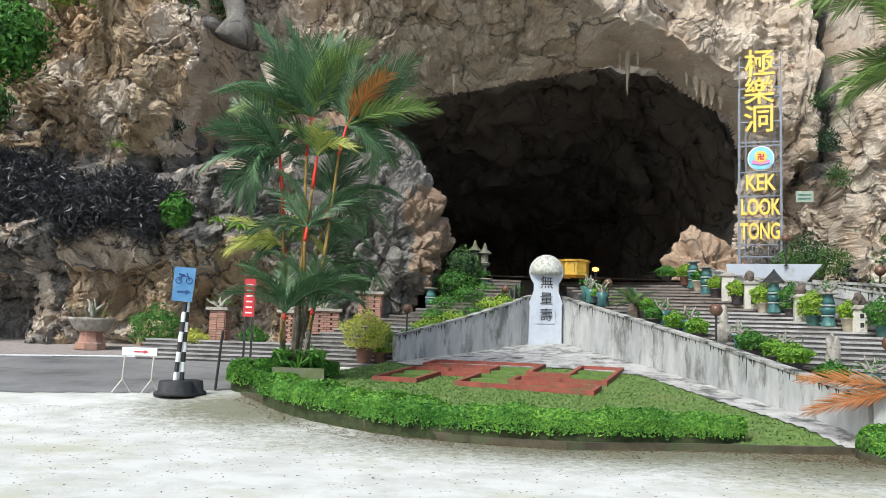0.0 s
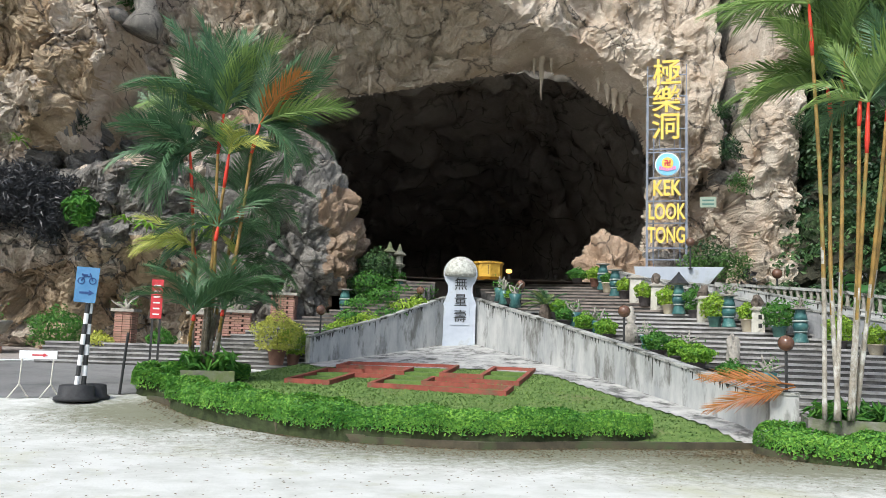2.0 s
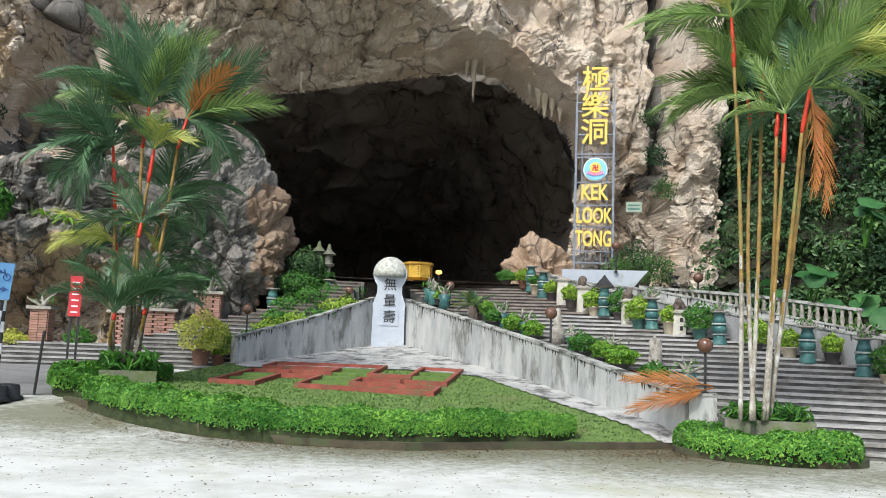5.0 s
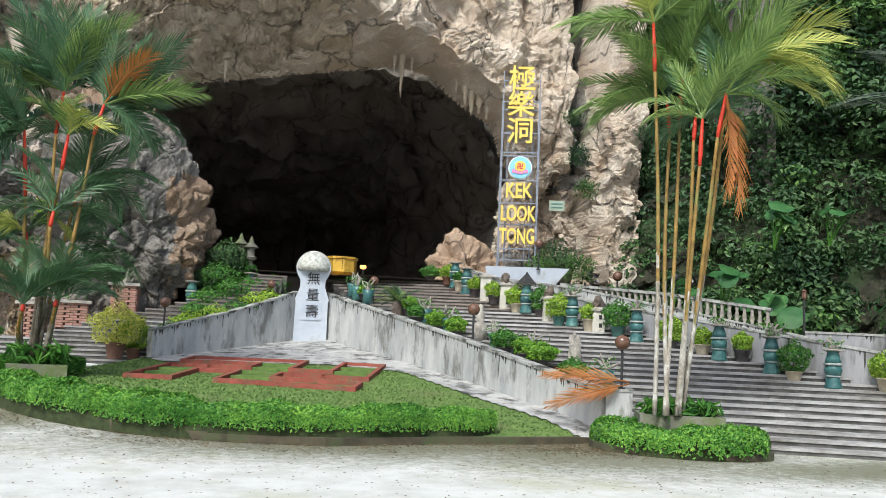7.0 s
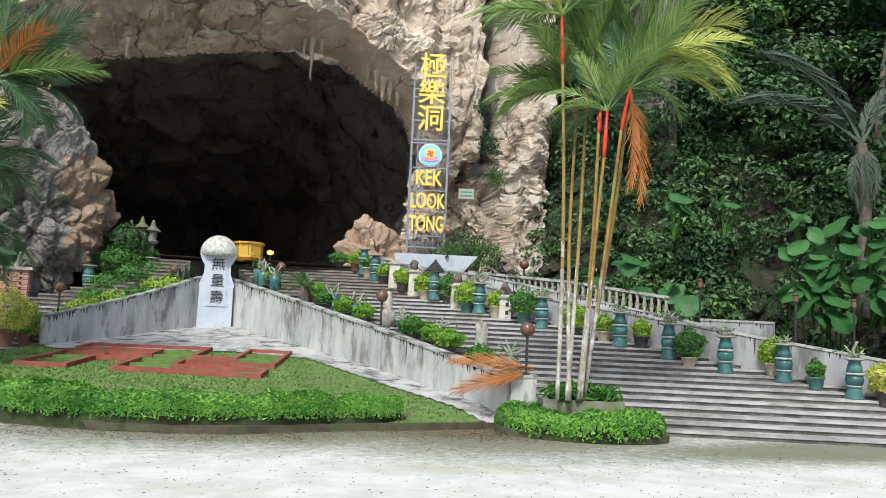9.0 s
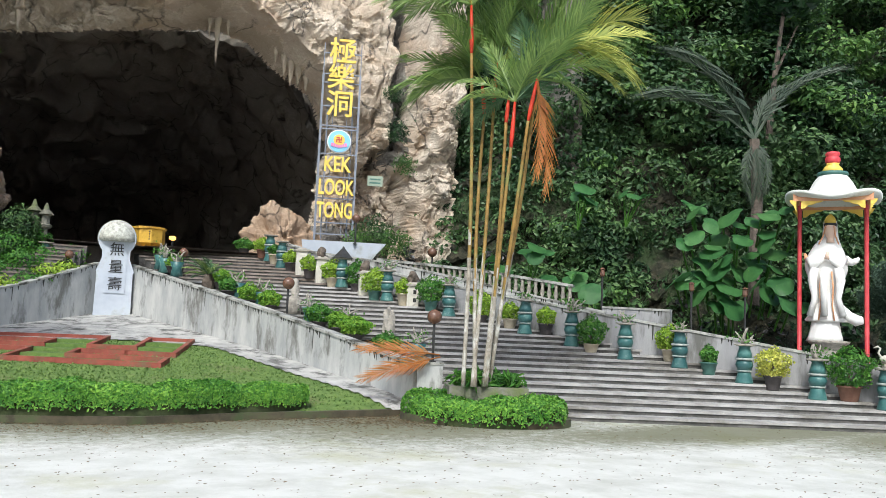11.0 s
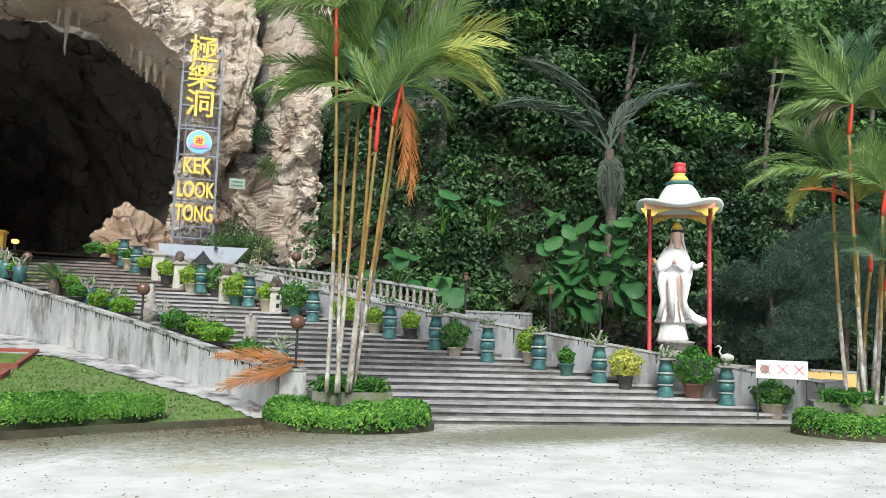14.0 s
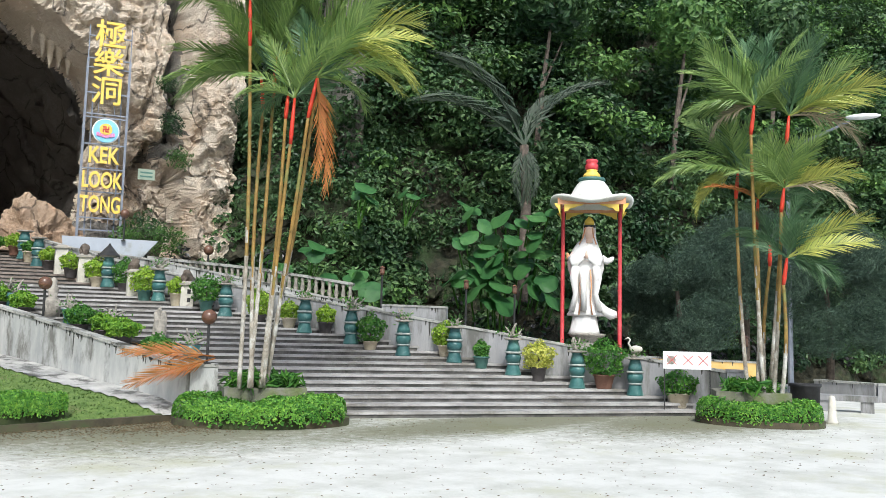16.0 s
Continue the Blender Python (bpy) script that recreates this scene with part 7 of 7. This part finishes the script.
        g.add(pts, [(j * n + i, j * n + (i + 1) % n, (j + 1) * n + (i + 1) % n, (j + 1) * n + i) for j in range(m - 1) for i in range(n)] + [tuple(range(n - 1, -1, -1)), tuple((m - 1) * n + i for i in range(n))], slot)

    ring([(0.3, -0.55), (0.34, -0.3), (0.28, -0.2), (0.52, -0.05), (0.55, 0.01), (0.45, 0.03)], 4, 0.9, wave=0.05)
    # under-skirt, outer robe with its flared hem, sleeves and shoulders, veil
    body([(0.0, -0.58, 0.37), (0.12, -0.52, 0.36), (0.3, -0.48, 0.31), (0.52, -0.44, 0.28), (0.9, -0.4, 0.28)], 0, 0.62, 0.0, 0.06)
    body([(0.55, -0.6, 0.5), (0.6, -0.62, 0.56), (0.7, -0.55, 0.48), (0.9, -0.5, 0.38), (1.2, -0.44, 0.3), (1.5, -0.45, 0.34), (1.75, -0.52, 0.42), (2.0, -0.6, 0.5), (2.2, -0.62, 0.5), (2.35, -0.58, 0.46), (2.55, -0.48, 0.4), (2.72, -0.38, 0.32), (2.86, -0.27, 0.26)], 0, 0.55, 0.02, 0.035)
    body([(2.55, -0.36, 0.4), (2.75, -0.25, 0.32), (2.95, -0.17, 0.26), (3.2, -0.15, 0.24), (3.4, -0.13, 0.22), (3.52, -0.06, 0.15)], 0, 0.6, 0.08)
    body([(2.78, -0.06, 0.16), (2.88, -0.04, 0.14), (2.92, -0.05, 0.15), (3.0, -0.1, 0.19), (3.12, -0.12, 0.21), (3.24, -0.11, 0.2), (3.3, -0.09, 0.18)], 2, 0.85, -0.13)
    body([(3.24, -0.12, 0.21), (3.3, -0.13, 0.22), (3.33, -0.12, 0.21)], 5, 0.85, -0.11)
    body([(3.33, -0.1, 0.19), (3.42, -0.11, 0.2), (3.5, -0.07, 0.16), (3.6, 0.02, 0.08)], 3, 0.8, -0.11)
    for sg in (-1, 1):
        # forearms that meet, wide cuffs and the long sleeve folds
        g.tube([(sg * 0.42 - 0.05, -0.12, 2.3), (sg * 0.34 - 0.05, -0.3, 2.12), (sg * 0.08 - 0.05, -0.4, 2.3)], [0.15, 0.14, 0.06], 10, 0)
        g.tube([(sg * 0.3 - 0.05, -0.3, 2.05), (sg * 0.36 - 0.05, -0.3, 1.7), (sg * 0.3 - 0.05, -0.28, 1.2), (sg * 0.42 - 0.05, -0.28, 0.7)], [0.12, 0.13, 0.08, 0.1], 10, 0)
        g.tube([(sg * 0.13 - 0.05, -0.33, 1.95), (sg * 0.17 - 0.05, -0.33, 1.5), (sg * 0.15 - 0.05, -0.3, 1.0), (sg * 0.2 - 0.05, -0.32, 0.58)], 0.022, 6, 1)
        g.tube([(sg * 0.1 + 0.03, -0.24, 3.25), (sg * 0.16 + 0.02, -0.24, 2.95), (sg * 0.26, -0.22, 2.72)], 0.02, 6, 1)
    g.tube([(-0.05, -0.4, 2.28), (-0.02, -0.42, 2.5)], [0.07, 0.03], 8, 2)
    g.tube([(-0.12, -0.38, 1.95), (-0.12, -0.36, 1.4), (-0.1, -0.34, 0.7)], [0.1, 0.09, 0.1], 8, 0)
    # scarf ends blown aside
    g.tube([(0.42, -0.05, 2.3), (0.6, -0.08, 2.22), (0.72, -0.1, 2.28), (0.78, -0.1, 2.36)], [0.14, 0.1, 0.08, 0.03], 10, 0)
    g.tube([(0.3, -0.05, 0.95), (0.5, -0.08, 0.72), (0.72, -0.1, 0.6), (0.88, -0.1, 0.62)], [0.12, 0.15, 0.16, 0.1], 10, 0)
    g.tube([(-0.5, -0.05, 2.25), (-0.58, -0.08, 2.35), (-0.62, -0.08, 2.48)], [0.1, 0.07, 0.03], 8, 1)
    me = g.mesh("statue", [STATUE_WHITE, ORANGE_TRIM, SKIN_PLAIN, GOLD, STONE, BLACK], True)
    st = tagged(new("statue", me), "tall white glazed robed statue under the shrine canopy", "statue")
    st.matrix_basis = pose(20.91, 15.67, 1.82, 0, 0, -53)


def build_right_things():
    w = thing("warning_sign", "white warning board with red crosses on two thin posts", "sign", 17.5, 10.25, 0, -59)
    bd = part("board", Geo().box(0, 0, 1.06, 1.06, 0.02, 0.4).mesh("board", SIGN_WHITE), w)
    for x in (-0.5, 0.5):
        part("post", Geo().box(x, 0.02, 0, 0.03, 0.03, 1.1).mesh("post", BLACK), w)
    red = material("thin_red_print", (0.6, 0.1, 0.1), (0.66, 0.16, 0.16), 3, 0.5, 0)
    for x in (-0.33, 0.03, 0.36):
        part("cross", Geo().tube([(x - 0.11, -0.014, 1.16), (x + 0.1, -0.014, 1.37)], 0.009, 4).tube([(x - 0.11, -0.014, 1.37), (x + 0.1, -0.014, 1.16)], 0.009, 4).mesh("cross", red), bd)
    part("picture", Geo().lathe([(0.1, 0), (0.1, 0.004)], 14).mesh("picture", STONE), bd).matrix_basis = pose(-0.35, -0.011, 1.26, 90)
    pt = Geo().box(0, 0, -0.1, 0.42, 0.42, 1.12).box(0, 0, 1.02, 0.46, 0.46, 0.05)
    tagged(new("wall_pier", pt.mesh("wall_pier", [WALLDARK])), "square grey pier ending the stair wall", "pier", kind="structure").matrix_basis = pose(18.55, 9.6, 0, 0, 0, -60)
    potted(17.95, 10.75, 0.13, LEAF_BUSH, POT_CREAM, 0.45, 0.6, 0.35, 0.26, "loose leafy plant in a weathered pot by the steps")
    b = thing("stone_bench", "weathered grey concrete bench at the car park's edge", "bench", 22.6, 8.75, 0, -68)
    part("seat", Geo().box(0, 0, 0.28, 1.5, 0.5, 0.14).mesh("seat", WALLDARK), b)
    for x in (-0.5, 0.5):
        part("support", Geo().box(x, 0, 0, 0.3, 0.42, 0.28).mesh("support", WALLDARK), b)
    s = thing("street_lamp", "tall grey street lamp with a long arm above the palms", "street lamp", 27.3, 12.3, 0, -65.7)
    part("pole", Geo().tube([(0, 0, 0), (0, 0, 7.8)], [0.1, 0.06], 8).mesh("pole", STEEL), s)
    part("arm", Geo().tube([(0, 0, 7.7), (0.4, 0, 8.3), (1.9, 0, 8.95)], [0.06, 0.05, 0.04], 8).mesh("arm", STEEL), s)
    part("lamp_head", Geo().blob(2.3, 0, 9.08, 0.55, 0.17, 0.1, 0.05, 1, level=2).mesh("lamp_head", SIGN_WHITE, True), s)
    bn = thing("litter_bin", "round black litter bin beside the palm bed", "bin", 19.9, 8.6, 0)
    part("drum", Geo().lathe([(0.3, 0), (0.33, 0.7), (0.36, 0.72), (0.36, 0.78), (0.28, 0.78), (0.28, 0.6)], 18).mesh("drum", RUBBER, True), bn)
    bo = thing("bollard", "pale grey tapered concrete bollard by the palm bed", "bollard", 18.95, 7.6, 0)
    part("shaft", Geo().lathe([(0.13, 0), (0.13, 0.05), (0.1, 0.08), (0.065, 0.55), (0.045, 0.6)], 14).mesh("shaft", STONE_PALE, True), bo)
    # feathery grey-green tree behind the palms
    for nm, x, y, z, r, k in (("feathery_tree", 24.4, 14.6, 3.1, 2.0, 42000), ("feathery_tree", 29.4, 11.9, 3.6, 2.7, 52000), ("feathery_tree", 27.2, 13.8, 4.4, 2.2, 34000)):
        t = thing(nm, "grey-green feathery needle-leaved tree at the hill's foot", "tree", x, y, 0.2, group="feathery trees")
        part("trunk", Geo().tube([(0, 0, 0), (0.1, 0, z * 0.5), (0, 0.1, z)], [0.14, 0.11, 0.06], 8).mesh("trunk", BARK), t)
        pts, ds = [], []
        for q in range(26):
            o, _ = ball_points(1, r * 0.75, r * 0.75, r * 0.7, 0.8)
            c, d = ball_points(k // 26, r * 0.38, r * 0.38, r * 0.33, 0.3)
            pts.append(c + o)
            ds.append(d)
        part("crown", leaf_mesh("crown", np.concatenate(pts) + np.array([0, 0, z - 0.3]), 0.075, LEAF_GREY, out=np.concatenate(ds), ratio=0.14, spread=0.45), t)
    # elephant ears on the slope
    def ear(r):
        g = Geo()
        pts = [(0, 0, 0)]
        n = 20
        for i in range(n):
            a = 2 * math.pi * i / n
            rr = r * (0.62 + 0.38 * math.cos(a)) * (1.15 if abs(a - math.pi) > 0.5 else 0.75) + 0.25 * r
            pts.append((rr * math.cos(a), rr * 0.9 * math.sin(a), -0.25 * abs(math.sin(a)) * r + 0.02 * math.cos(5 * a)))
        return g.add(pts, [(0, 1 + i, 1 + (i + 1) % n) for i in range(n)]).mesh("ear", LEAF_BIG, True)

    ear_me = ear(0.5)
    t = thing("elephant_ear", "giant elephant-ear plant with broad green leaves", "plant", 19.55, 18.0, 2.4, -47)
    for q in range(50):
        a, ln = RNG.uniform(0, 6.28), RNG.uniform(0.3, 1.0)
        o = Vector((math.cos(a) * ln * 1.98, math.sin(a) * ln * 0.6, RNG.uniform(0.3, 3.5)))
        part("stalk", Geo().tube([(o.x * 0.85, o.y + 0.9, o.z - 0.9), (o.x * 0.95, o.y + 0.35, o.z - 0.3), o], [0.035, 0.03, 0.02], 5).mesh("stalk", LEAF_BUSH), t)
        lf = part("leaf", ear_me, t)
        lf.matrix_basis = Matrix.Translation(o) @ pose(0, 0, 0, RNG.uniform(20, 60), RNG.uniform(-25, 25), RNG.uniform(-70, 70)) @ Matrix.Scale(RNG.uniform(0.5, 1.05), 4)
    for x, y, z, s in ((16.6, 22.4, 3.0, 0.9), (16.0, 23.2, 3.6, 0.8), (17.8, 23.0, 5.8, 0.8), (18.9, 21.8, 5.9, 0.7), (15.0, 24.6, 3.2, 0.9), (17.0, 21.9, 2.5, 0.8)):
        t = thing("elephant_ear", "single broad-leaved elephant-ear plant on the slope", "plant", x, y, z)
        for q in range(4):
            o = Vector((RNG.uniform(-0.5, 0.5), RNG.uniform(-0.5, 0.2), RNG.uniform(0.3, 1.0)))
            part("stalk", Geo().tube([(0, 0.2, -0.5), o * 0.7, o], [0.03, 0.025, 0.02], 5).mesh("stalk", LEAF_BUSH), t)
            lf = part("leaf", ear_me, t)
            lf.matrix_basis = Matrix.Translation(o) @ pose(0, 0, 0, RNG.uniform(20, 60), RNG.uniform(-25, 25), -45 + RNG.uniform(-70, 70)) @ Matrix.Scale(s * RNG.uniform(0.7, 1.1), 4)
    # tall wild palm on the slope, and pale trunks in the forest
    c = thing("wild_palm", "tall dark wild palm with long drooping fronds", "palm", 22.0, 19.3, 4.4, -46)
    part("trunk", Geo().tube([(0, 0, -1.5), (0.1, 0, 2.0), (0, 0, 4.0)], [0.2, 0.18, 0.16], 9).mesh("trunk", BARK), c)
    for slant, length, depth in ((138, 3.9, -0.3), (112, 4.0, -0.1), (64, 3.6, 0.1), (80, 2.6, 0.2), (250, 2.0, -0.4), (280, 2.2, -0.4), (300, 1.8, -0.3)):
        f = part("frond", frond_mesh(1, WILD_FROND), c)
        way = Vector((math.cos(radians(slant)), depth, math.sin(radians(slant)))).normalized()
        side = way.cross(Vector((0, 0, 1))).normalized()
        f.matrix_basis = Matrix.Translation((0, 0, 4.0)) @ Matrix((way, -side, side.cross(way))).transposed().to_4x4() @ Matrix.Diagonal((length, length * 0.45, length, 1))
    for k, (u, w, h) in enumerate(((19, 10, 6), (26, 9, 7), (33, 11, 7))):
        x, y, z = (float(q) for q in hill_point(np.array(float(u)), np.array(float(w))))
        t = thing("forest_tree", "pale slender forest tree on the steep slope", "tree", x - 1.0, y - 1.0, z - 0.8, group="forest trees")
        lean = RNG.uniform(-1.2, 1.2)
        part("trunk", Geo().tube([(0, 0, -0.5), (lean * 0.3, -0.2, h * 0.4), (lean, -0.5, h)], [0.13, 0.1, 0.05], 8).tube([(lean * 0.3, -0.2, h * 0.4), (lean * 0.3 + 0.9, -0.5, h * 0.75)], [0.07, 0.03], 6).mesh("trunk", BARK), t)
        b, d = ball_points(1500, 1.9, 1.5, 1.5, 0.3)
        part("crown", leaf_mesh("crown", b + np.array([lean, -0.5, h]), 0.17, LEAF_FOREST_B if k % 2 else LEAF_FOREST, out=d), t)


build_ground()
build_cliff()
build_stairs()
build_walls()
build_hill()
build_forest()
build_pillar()
build_urn()
build_sign_tower()
build_red_beds()
build_hedges()
build_palms()
build_lamps()
build_stair_things()
build_left_things()
build_pavilion()
build_right_things()
